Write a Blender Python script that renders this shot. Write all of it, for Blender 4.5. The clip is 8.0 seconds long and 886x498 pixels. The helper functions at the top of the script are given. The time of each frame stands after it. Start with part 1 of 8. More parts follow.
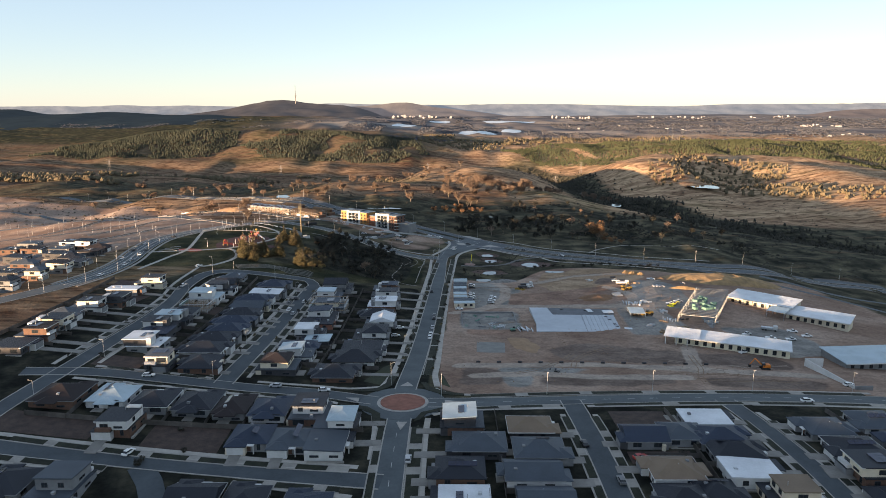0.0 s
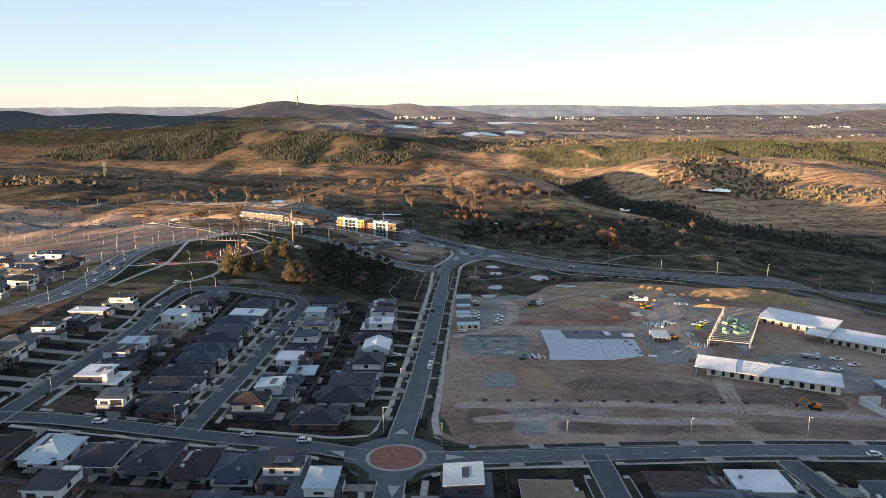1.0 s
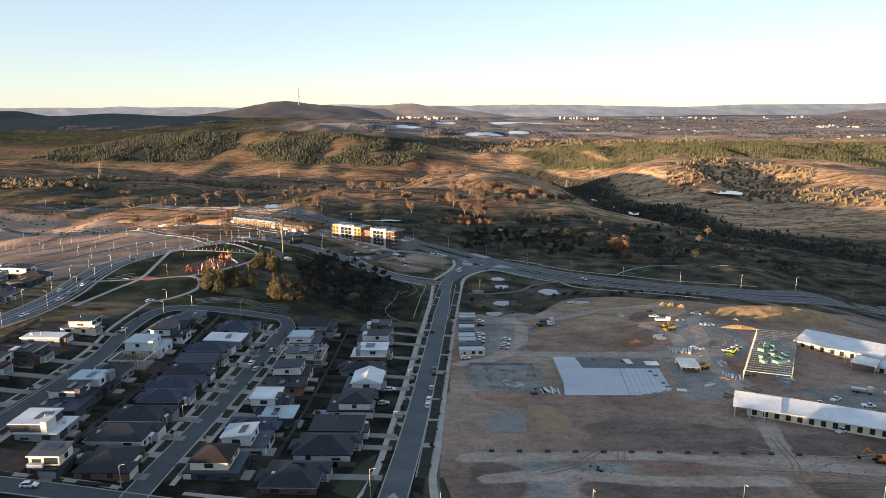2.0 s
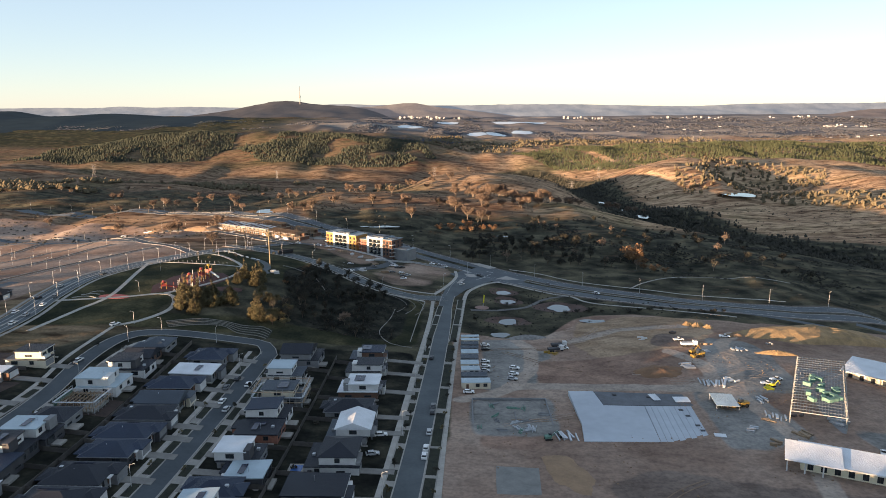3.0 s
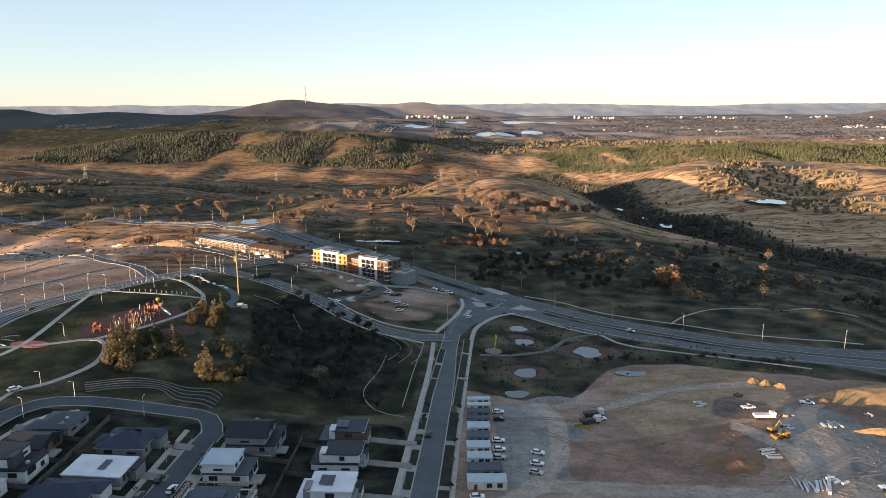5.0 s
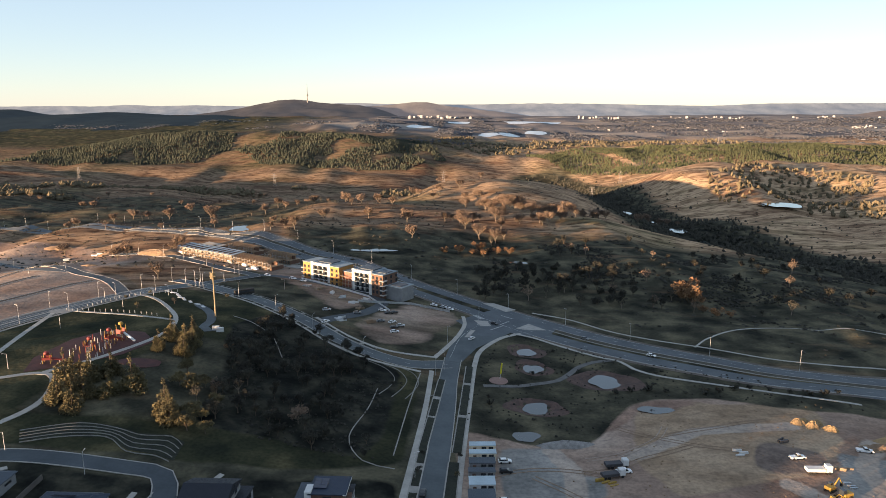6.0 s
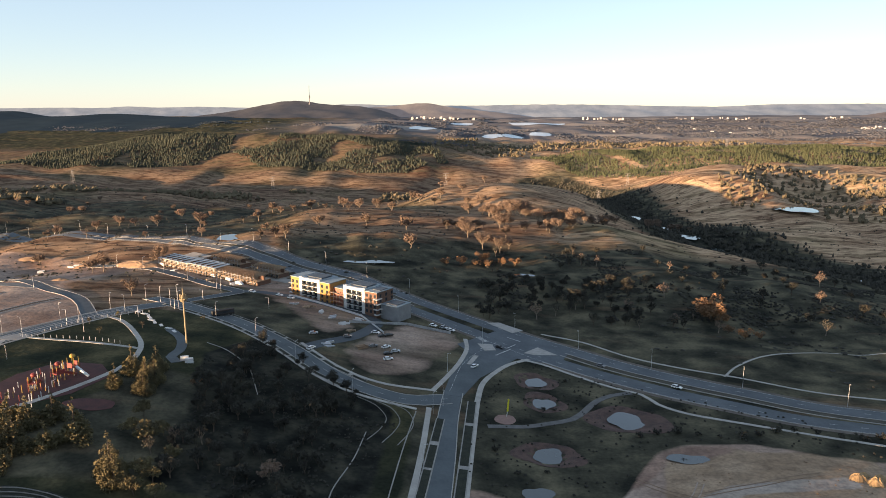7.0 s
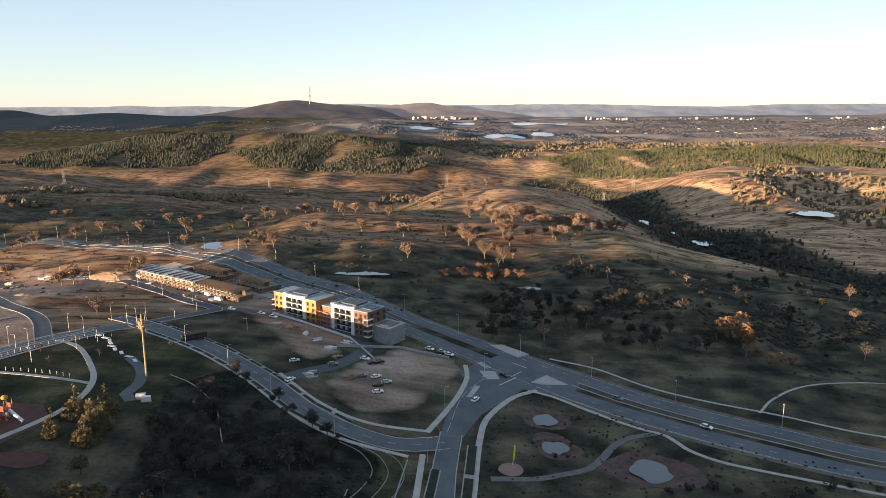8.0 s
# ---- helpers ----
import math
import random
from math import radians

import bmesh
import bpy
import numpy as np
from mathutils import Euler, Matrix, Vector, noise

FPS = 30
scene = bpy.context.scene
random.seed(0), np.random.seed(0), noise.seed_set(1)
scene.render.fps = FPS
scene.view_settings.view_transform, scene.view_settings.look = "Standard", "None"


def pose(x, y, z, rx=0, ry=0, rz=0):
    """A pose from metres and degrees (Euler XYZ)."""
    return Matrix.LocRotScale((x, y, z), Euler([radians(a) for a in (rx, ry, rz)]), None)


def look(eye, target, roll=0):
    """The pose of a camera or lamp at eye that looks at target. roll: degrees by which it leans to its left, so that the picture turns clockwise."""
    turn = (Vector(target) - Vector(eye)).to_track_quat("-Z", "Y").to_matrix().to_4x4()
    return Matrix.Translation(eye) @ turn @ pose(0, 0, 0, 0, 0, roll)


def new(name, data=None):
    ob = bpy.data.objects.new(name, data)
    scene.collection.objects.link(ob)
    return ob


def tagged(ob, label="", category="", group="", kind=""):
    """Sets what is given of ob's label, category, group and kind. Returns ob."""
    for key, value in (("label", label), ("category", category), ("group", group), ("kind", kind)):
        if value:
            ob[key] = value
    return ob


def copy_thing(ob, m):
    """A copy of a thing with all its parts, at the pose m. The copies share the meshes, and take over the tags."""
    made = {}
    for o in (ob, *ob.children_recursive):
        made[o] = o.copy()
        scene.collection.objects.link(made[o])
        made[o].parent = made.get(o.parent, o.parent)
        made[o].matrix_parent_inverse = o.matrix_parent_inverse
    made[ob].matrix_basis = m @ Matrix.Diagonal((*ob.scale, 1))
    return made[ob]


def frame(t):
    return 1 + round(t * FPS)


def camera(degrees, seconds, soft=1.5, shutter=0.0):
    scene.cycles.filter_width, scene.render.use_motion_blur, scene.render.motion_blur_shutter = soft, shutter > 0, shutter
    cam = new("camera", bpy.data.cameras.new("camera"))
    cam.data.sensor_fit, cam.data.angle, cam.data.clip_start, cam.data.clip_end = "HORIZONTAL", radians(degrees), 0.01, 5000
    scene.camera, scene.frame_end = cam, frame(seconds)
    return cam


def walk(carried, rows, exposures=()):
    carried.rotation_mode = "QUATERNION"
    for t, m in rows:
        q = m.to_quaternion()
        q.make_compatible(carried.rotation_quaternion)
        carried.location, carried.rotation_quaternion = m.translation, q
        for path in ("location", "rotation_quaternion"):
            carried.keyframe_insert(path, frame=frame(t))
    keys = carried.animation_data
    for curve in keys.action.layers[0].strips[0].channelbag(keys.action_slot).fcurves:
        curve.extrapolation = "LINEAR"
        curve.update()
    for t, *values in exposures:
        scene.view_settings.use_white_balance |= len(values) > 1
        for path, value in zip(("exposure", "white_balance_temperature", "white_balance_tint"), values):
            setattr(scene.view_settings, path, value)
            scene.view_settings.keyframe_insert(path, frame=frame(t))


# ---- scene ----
cam = camera(65.5, 8.0, soft=0.9)
METRES, EYE, TILT, LEAN, TURN = 311.0, 102.0, -1.45, 3.2, 0.0
EXPOSURE, SKY = 2.18, 0.070
ROWS = [
    (0.0, 0.0, 0.0, 0.0, 0.58, -10.19, -3.2),
    (0.5, 0.0003, 0.0628, 0.0016, 0.71, -10.21, -3.22),
    (1.0, 0.0007, 0.1257, 0.0031, 0.82, -10.13, -3.15),
    (1.5, 0.0014, 0.1884, 0.0049, 0.94, -10.13, -3.15),
    (3.0, 0.0032, 0.3785, 0.0096, 1.27, -10.18, -3.05),
    (3.5, 0.0035, 0.4422, 0.0113, 1.38, -10.19, -3.1),
    (4.0, 0.0038, 0.5041, 0.0129, 1.6, -10.23, -3.15),
    (4.5, 0.0042, 0.5666, 0.0147, 1.81, -10.27, -3.18),
    (6.0, 0.0056, 0.7526, 0.0192, 2.21, -10.3, -3.21),
    (6.5, 0.0063, 0.8148, 0.0205, 2.38, -10.29, -3.15),
    (7.0, 0.0065, 0.876, 0.022, 2.48, -10.22, -3.15),
    (7.5, 0.0066, 0.9382, 0.0234, 2.59, -10.23, -3.21),
    (8.0, 0.007, 0.9996, 0.0252, 2.63, -10.26, -3.21),
]
walk(cam, [(t, pose(0, 0, EYE, TILT, LEAN, TURN) @ pose(METRES * x, METRES * y, METRES * z, 90 + pitch, roll, yaw)) for t, x, y, z, yaw, pitch, roll in ROWS], [(0.0, EXPOSURE, 7120, 15), (8.0, EXPOSURE, 7120, 15)])

# ---- light ----
SUN_FROM = Vector((-0.80, -0.60, 0.0))  # low winter sun, to the left and behind
SUN_UP = 3.6
world = bpy.data.worlds.new("sky")
scene.world = world
world.use_nodes = True
wn = world.node_tree.nodes
wn.clear()
sky = wn.new("ShaderNodeTexSky")
sky.sky_type = "NISHITA"
sky.sun_disc = False
sky.sun_elevation = radians(SUN_UP + 5)
sky.sun_rotation = math.atan2(SUN_FROM.x, SUN_FROM.y)
sky.altitude = 900
sky.air_density, sky.dust_density, sky.ozone_density = 0.95, 0.2, 1.6
bg = wn.new("ShaderNodeBackground")
bg.inputs["Strength"].default_value = SKY
wo = wn.new("ShaderNodeOutputWorld")
haze = wn.new("ShaderNodeMix")  # thin even haze over the clear sky
haze.data_type = "RGBA"
haze.inputs["Factor"].default_value = 0.58
haze.inputs["B"].default_value = (1.76, 2.32, 3.02, 1)
world.node_tree.links.new(sky.outputs[0], haze.inputs["A"])
world.node_tree.links.new(haze.outputs["Result"], bg.inputs[0])
world.node_tree.links.new(bg.outputs[0], wo.inputs[0])
sun_data = bpy.data.lights.new("sun", "SUN")
sun_data.energy, sun_data.angle, sun_data.color = 5.0, radians(0.6), (1.0, 0.71, 0.45)
sun = new("sun", sun_data)
sun.matrix_world = look(SUN_FROM.normalized() * 100 + Vector((0, 0, 100 * math.tan(radians(SUN_UP)))), (0, 0, 0))


# ---- materials ----
def mat(name, a, b=None, scale=0.5, rough=0.8, bump=0.0, metal=0.0, fine=6.0, spec=0.3, detail=4.0, per_object=0.0):
    """A surface whose colour drifts between a and b at two scales, with grain in its relief."""
    m = bpy.data.materials.new(name)
    m.use_nodes = True
    nt = m.node_tree
    p = nt.nodes["Principled BSDF"]
    b = b or tuple(0.72 * v for v in a)
    geo = nt.nodes.new("ShaderNodeNewGeometry")
    n1, n2 = nt.nodes.new("ShaderNodeTexNoise"), nt.nodes.new("ShaderNodeTexNoise")
    for n, s in ((n1, scale), (n2, scale * fine)):
        n.inputs["Scale"].default_value, n.inputs["Detail"].default_value = s, detail
        nt.links.new(geo.outputs["Position"], n.inputs["Vector"])
    mul = nt.nodes.new("ShaderNodeMath")
    mul.operation = "MULTIPLY_ADD"
    mul.inputs[1].default_value = 0.45
    nt.links.new(n2.outputs[0], mul.inputs[0])
    nt.links.new(n1.outputs[0], mul.inputs[2])
    ramp = nt.nodes.new("ShaderNodeValToRGB")
    ramp.color_ramp.elements[0].position, ramp.color_ramp.elements[1].position = 0.52, 0.92
    ramp.color_ramp.elements[0].color, ramp.color_ramp.elements[1].color = (*b, 1), (*a, 1)
    nt.links.new(mul.outputs[0], ramp.inputs[0])
    out = ramp.outputs[0]
    if per_object:
        info = nt.nodes.new("ShaderNodeObjectInfo")
        hsv = nt.nodes.new("ShaderNodeHueSaturation")
        mp = nt.nodes.new("ShaderNodeMapRange")
        mp.inputs["To Min"].default_value, mp.inputs["To Max"].default_value = 1 - per_object, 1 + per_object
        nt.links.new(info.outputs["Random"], mp.inputs["Value"])
        nt.links.new(mp.outputs[0], hsv.inputs["Value"])
        nt.links.new(out, hsv.inputs["Color"])
        out = hsv.outputs[0]
    nt.links.new(out, p.inputs["Base Color"])
    p.inputs["Roughness"].default_value, p.inputs["Metallic"].default_value = rough, metal
    p.inputs["Specular IOR Level"].default_value = spec
    if bump:
        bp = nt.nodes.new("ShaderNodeBump")
        bp.inputs["Strength"].default_value, bp.inputs["Distance"].default_value = bump, 0.3
        nt.links.new(n2.outputs[0], bp.inputs["Height"])
        nt.links.new(bp.outputs[0], p.inputs["Normal"])
    return m


ASPHALT = mat("asphalt", (0.088, 0.104, 0.112), (0.060, 0.072, 0.079), 0.10, 0.85, 0.1, fine=9)
ASPHALT_LANE = mat("dark_lane_asphalt", (0.064, 0.077, 0.086), (0.043, 0.053, 0.061), 0.12, 0.85, 0.1, fine=9)
ASPHALT_OLD = mat("worn_asphalt", (0.092, 0.106, 0.118), (0.062, 0.073, 0.083), 0.09, 0.85, 0.1, fine=9)
CONCRETE = mat("concrete", (0.28, 0.266, 0.24), (0.20, 0.19, 0.175), 0.25, 0.85, 0.05)
SLAB = mat("fresh_slab", (0.40, 0.44, 0.48), (0.32, 0.35, 0.39), 0.06, 0.6, 0.0, fine=5)
PATH = mat("brushed_concrete_path", (0.36, 0.342, 0.31), (0.27, 0.256, 0.232), 0.25, 0.85, 0.05)
KERB = mat("kerb_concrete", (0.34, 0.325, 0.30), (0.25, 0.24, 0.22), 0.4, 0.85)
PAINT = mat("road_paint", (0.48, 0.48, 0.46), (0.3, 0.3, 0.29), 0.7, 0.7)
LAWN = mat("lawn", (0.040, 0.046, 0.024), (0.019, 0.024, 0.014), 0.10, 0.95, 0.4, fine=12)
VERGE = mat("verge_planting", (0.026, 0.030, 0.019), (0.011, 0.013, 0.010), 0.35, 0.95, 0.5, fine=7)
REDDIRT = mat("red_gravel", (0.26, 0.11, 0.08), (0.17, 0.075, 0.055), 0.5, 0.95, 0.2)
WATER = mat("still_water", (0.05, 0.06, 0.06), (0.04, 0.05, 0.05), 0.05, 0.06, spec=0.8)
# pale base colour stands in for the sky mirrored in the far lakes
LAKE = mat("sky_toned_lake", (0.42, 0.47, 0.50), (0.34, 0.39, 0.43), 0.01, 0.3, spec=0.5)
WHITE = mat("white_render", (0.56, 0.56, 0.55), (0.45, 0.45, 0.44), 0.3, 0.75)
CREAM = mat("cream_render", (0.62, 0.55, 0.43), (0.52, 0.46, 0.36), 0.3, 0.8)
GREYWALL = mat("grey_render", (0.21, 0.215, 0.22), (0.15, 0.155, 0.16), 0.3, 0.8)
DARKWALL = mat("charcoal_cladding", (0.06, 0.06, 0.065), (0.04, 0.04, 0.045), 0.3, 0.7)
BRICK = mat("red_brick", (0.30, 0.13, 0.09), (0.20, 0.09, 0.065), 1.2, 0.9, 0.1, fine=5)
BROWNBRICK = mat("brown_brick", (0.15, 0.085, 0.06), (0.10, 0.06, 0.045), 1.2, 0.9, 0.1, fine=5)
YELLOW = mat("ochre_cladding", (0.34, 0.17, 0.05), (0.26, 0.13, 0.04), 0.4, 0.6)
TIMBER = mat("pine_framing", (0.31, 0.225, 0.150), (0.20, 0.145, 0.10), 0.8, 0.8)
FENCE = mat("fence_panel", (0.105, 0.094, 0.084), (0.062, 0.056, 0.052), 0.4, 0.85, per_object=0.25)
STEEL = mat("galvanised_steel", (0.50, 0.52, 0.54), (0.38, 0.40, 0.42), 0.8, 0.45, metal=0.7)
POLE = mat("pole_steel", (0.55, 0.55, 0.54), (0.42, 0.42, 0.41), 0.8, 0.5, metal=0.3)
# golden cast of the low sun put into the mast's own colour
GOLDPOLE = mat("sun_gilded_pole", (0.27, 0.215, 0.13), (0.18, 0.14, 0.085), 0.8, 0.8)
BLACK = mat("black_rubber", (0.02, 0.02, 0.02), (0.015, 0.015, 0.015), 2.0, 0.8)
GLASS = mat("window_glass", (0.03, 0.035, 0.04), (0.02, 0.025, 0.03), 0.5, 0.08, spec=0.6)
PANEL = mat("solar_cells", (0.015, 0.02, 0.045), (0.01, 0.014, 0.03), 1.0, 0.15, spec=0.5)
BARK = mat("pale_bark", (0.20, 0.16, 0.125), (0.12, 0.097, 0.075), 0.9, 0.95, 0.3)
DARKBARK = mat("dark_bark", (0.10, 0.075, 0.055), (0.06, 0.045, 0.035), 0.9, 0.95, 0.3)
GUM = mat("gum_leaves", (0.178, 0.122, 0.088), (0.100, 0.072, 0.055), 0.25, 0.9, fine=9, per_object=0.3)
GREENLEAF = mat("evergreen_leaves", (0.122, 0.100, 0.048), (0.060, 0.053, 0.028), 0.3, 0.9, fine=9, per_object=0.25)
RUSSET = mat("russet_leaves", (0.20, 0.112, 0.058), (0.125, 0.072, 0.04), 0.3, 0.9, fine=9, per_object=0.25)
SCRUB = mat("dark_scrub", (0.046, 0.043, 0.033), (0.024, 0.024, 0.020), 0.12, 0.95, fine=9, per_object=0.3)
OLIVEWOOD = mat("grey_green_woodland", (0.140, 0.114, 0.074), (0.082, 0.069, 0.047), 0.03, 0.95, fine=12, spec=0.05)
# left pines toned for part shade and haze, right pines a lit copy
PINE_SHADED = mat("shaded_pine_needles", (0.060, 0.066, 0.049), (0.034, 0.040, 0.032), 0.02, 0.95, fine=14, spec=0.05)
PINE_LIT = mat("lit_pine_needles", (0.066, 0.074, 0.042), (0.042, 0.048, 0.029), 0.008, 0.95, fine=14, spec=0.05)
# far trees carry the distance haze in their bluish-grey base colour
HAZED_WOOD = mat("far_woodland", (0.090, 0.092, 0.102), (0.062, 0.066, 0.078), 0.008, 0.95, fine=10, spec=0.05)
DARK_HAZED_WOOD = mat("dark_hazed_woodland", (0.046, 0.056, 0.062), (0.030, 0.039, 0.046), 0.008, 0.95, fine=10, spec=0.05)
RED = mat("red_play_panel", (0.20, 0.035, 0.03), (0.13, 0.025, 0.022), 1.0, 0.5)
ORANGE = mat("orange_machine_paint", (0.70, 0.20, 0.03), (0.5, 0.14, 0.02), 1.0, 0.5)
MACHINE = mat("yellow_machine_paint", (0.34, 0.215, 0.045), (0.22, 0.14, 0.035), 1.0, 0.5)
LIME = mat("lime_sign", (0.66, 0.58, 0.04), (0.52, 0.46, 0.03), 1.0, 0.5)
GREENNET = mat("green_wrap", (0.13, 0.24, 0.19), (0.08, 0.16, 0.13), 1.0, 0.8)
SPOIL = mat("ochre_spoil", (0.34, 0.225, 0.115), (0.19, 0.130, 0.072), 0.22, 0.95, 0.4, fine=8)


def roof_mat(name, c, rough=0.5, pitch=2.2, tile=False):
    """Ribbed sheet or tiled roofing."""
    m = mat(name, c, tuple(0.78 * v for v in c), 0.15, rough, fine=12)
    nt = m.node_tree
    wv = nt.nodes.new("ShaderNodeTexWave")
    wv.bands_direction = "DIAGONAL"
    wv.inputs["Scale"].default_value, wv.inputs["Distortion"].default_value = pitch, 0.4 if tile else 0.0
    tc = nt.nodes.new("ShaderNodeTexCoord")
    nt.links.new(tc.outputs["Object"], wv.inputs["Vector"])
    bp = nt.nodes.new("ShaderNodeBump")
    bp.inputs["Strength"].default_value, bp.inputs["Distance"].default_value = 0.35, 0.06
    nt.links.new(wv.outputs[0], bp.inputs["Height"])
    nt.links.new(bp.outputs[0], nt.nodes["Principled BSDF"].inputs["Normal"])
    return m


ROOFS = {
    "dark": roof_mat("charcoal_roof", (0.013, 0.017, 0.026), 0.6),
    "navy": roof_mat("slate_blue_roof", (0.019, 0.031, 0.056), 0.6),
    "grey": roof_mat("mid_grey_roof", (0.054, 0.069, 0.088), 0.6),
    "brown": roof_mat("brown_tile_roof", (0.024, 0.018, 0.019), 0.8, 3.0, True),
    "tan": roof_mat("tan_roof", (0.19, 0.14, 0.10), 0.8, 3.0, True),
    "light": roof_mat("pale_sheet_roof", (0.36, 0.45, 0.50)),
    "white": roof_mat("white_sheet_roof", (0.62, 0.65, 0.68)),
}
WALLS = {"w": WHITE, "c": CREAM, "g": GREYWALL, "d": DARKWALL, "b": BRICK, "n": BROWNBRICK}

# ---- the lie of the land: plane, broad rises and hollows ----
PLANE = (-41.89, -0.639, 13.985)
NEAR_RISES = [
    (-330, 180, 95, 7.5), (-220, 180, 95, 20.7), (-110, 180, 95, 10.7), (0, 180, 95, 16.7), (110, 180, 95, 21.7), (220, 180, 95, 12.5),
    (-330, 285, 95, 3.8), (-220, 285, 95, 13.5), (-110, 285, 95, -1.0), (0, 285, 95, 5.2), (110, 285, 95, -7.1), (220, 285, 95, 4.2),
    (330, 285, 95, 5.6), (-330, 390, 95, 5.7), (-220, 390, 95, 9.8), (-110, 390, 95, 8.4), (0, 390, 95, 2.1), (110, 390, 95, 15.4),
    (220, 390, 95, 4.5), (330, 390, 95, 0.3), (-330, 495, 95, 19.9), (-220, 495, 95, -0.6), (-110, 495, 95, 17.3), (0, 495, 95, -14.9),
]
NEAR_HOLLOWS = [
    (110, 495, 95, 10.8), (220, 495, 95, -1.3), (330, 495, 95, -5.1), (-330, 600, 95, 1.4), (-220, 600, 95, 2.2), (-110, 600, 95, 10.5),
    (110, 600, 95, -0.7), (220, 600, 95, 4.0), (330, 600, 95, 4.9), (-330, 705, 95, -0.6), (-220, 705, 95, 2.6), (-110, 705, 95, -4.4),
    (0, 705, 95, -7.0), (110, 705, 95, -0.4), (220, 705, 95, 0.8),
]
MID_RISES = [
    (-570, 850, 255, 2.3), (-280, 850, 255, 9.6), (10, 850, 255, 21.3), (300, 850, 255, -5.2), (590, 850, 255, -22.4), (-280, 1140, 255, -3.3),
    (10, 1140, 255, 5.0), (300, 1140, 255, 4.4), (-860, 1430, 255, -0.8), (-570, 1430, 255, 6.4), (-280, 1430, 255, -7.7), (10, 1430, 255, -16.7),
    (300, 1430, 255, -50.6), (590, 1430, 255, 4.7), (880, 1430, 255, -45.0), (-1150, 1720, 255, 1.4), (-860, 1720, 255, -20.7), (-570, 1720, 255, -27.0),
    (-280, 1720, 255, -17.2), (10, 1720, 255, 1.9), (300, 1720, 255, -37.4), (590, 1720, 255, -13.3),
]
MID_HOLLOWS = [
    (880, 1720, 255, 15.2), (1170, 1720, 255, -30.3), (-1150, 2010, 255, -17.2), (-860, 2010, 255, 15.9), (-570, 2010, 255, 6.1), (-280, 2010, 255, 15.6),
    (10, 2010, 255, -15.9), (300, 2010, 255, 21.8), (590, 2010, 255, 8.8), (880, 2010, 255, 17.2), (1170, 2010, 255, 3.3),
]
FAR_RISES = [
    (-1200, 2500, 700, -12.0), (-400, 2500, 700, 9.6), (400, 2500, 700, -28.9), (1200, 2500, 700, 10.7), (-2000, 3200, 700, 2.3), (-1200, 3200, 700, 6.9),
    (-400, 3200, 700, 7.4), (400, 3200, 700, -5.6), (1200, 3200, 700, 1.7), (2000, 3200, 700, -7.9), (-2800, 3900, 700, 13.0), (-2000, 3900, 700, 14.7),
    (-1200, 3900, 700, 8.6), (-400, 3900, 700, 11.1), (400, 3900, 700, 13.1), (1200, 3900, 700, 0.3), (2000, 3900, 700, 2.9), (2800, 3900, 700, 4.0),
    (-2800, 4600, 700, 4.8), (-2000, 4600, 700, 8.2), (-1200, 4600, 700, 5.2), (-400, 4600, 700, 3.7), (400, 4600, 700, 2.7), (1200, 4600, 700, 9.5),
    (2000, 4600, 700, 21.9), (2800, 4600, 700, 10.0),
]
SINGLE_RISES = [
    (76, 1300, 120, 61.3), (160, 1480, 90, 34.5), (457, 1600, 140, 73.1), (549, 1466, 90, -85.6), (300, 1060, 80, -23.0), (475, 1440, 110, 84.1),
    (800, 1500, 180, 43.7), (-897, 1450, 250, 3.1), (-650, 1050, 200, -0.8), (2, 1200, 110, 7.8), (728, 1200, 130, 14.8), (344, 1120, 70, 27.8),
    (-497, 3100, 350, 23.7), (-137, 3500, 300, -19.1),
    (-930, 2230, 190, 26.0), (-560, 2280, 190, 27.0), (-340, 2180, 140, 12.0), (-180, 2100, 130, 20.0), (-1450, 2350, 260, -17.0), (-680, 2060, 80, -14.0), (-760, 1860, 120, -10.0),
    (120, 955, 42, 3.5), (166, 956, 42, 4.5), (212, 952, 42, 4.5), (-120, 960, 130, 4.0), (-430, 1290, 140, -7.0), (-330, 1000, 90, -5.0),
]
# the rise behind the camera that shades the suburb
OFFSIDE = [
    (-164, -198, 34, 61.5), (-200, -150, 34, 45.5), (-230, -110, 34, 46.7), (-260, -70, 34, 45.3), (-287, -34, 34, 35.9), (-308, -6, 34, 25.4),
    (-329, 22, 34, 26.4), (-350, 50, 34, 26.8), (-374, 82, 34, 25.6), (-398, 114, 34, 31.6), (-425, 150, 34, 19.5), (-452, 186, 34, 21.0),
]
LAND = np.array(NEAR_RISES + NEAR_HOLLOWS + MID_RISES + MID_HOLLOWS + FAR_RISES + SINGLE_RISES + OFFSIDE)
PONDS = [(30.5, 569, 5.0, 6.5), (32, 545, 4.8, 6.5), (63, 528, 8.2, 8.5), (29, 497, 6.5, 6.0), (77, 494, 8.0, 4.0), (23, 470, 5.0, 5.0), (-204, 836, 11, 16), (-76, 765, 21, 6), (39, 770, 9, 4), (465, 1290, 26, 34)]
RIVER = [(165, 1840), (215, 1740), (246, 1640), (240, 1450), (240, 1300), (266, 1150), (292, 1060), (305, 1020), (346, 900), (405, 800), (520, 690), (700, 560)]


def line_distance(line, x, y):
    best = np.full(np.shape(x), 1e9)
    for (ax, ay), (bx, by) in zip(line, line[1:]):
        ux, uy = bx - ax, by - ay
        k = np.clip(((x - ax) * ux + (y - ay) * uy) / (ux * ux + uy * uy), 0, 1)
        best = np.minimum(best, np.hypot(x - ax - k * ux, y - ay - k * uy))
    return best


def river_distance(x, y):
    return line_distance(RIVER, x, y)


def smooth(a, b, v):
    k = np.clip((v - a) / (b - a), 0, 1)
    return k * k * (3 - 2 * k)


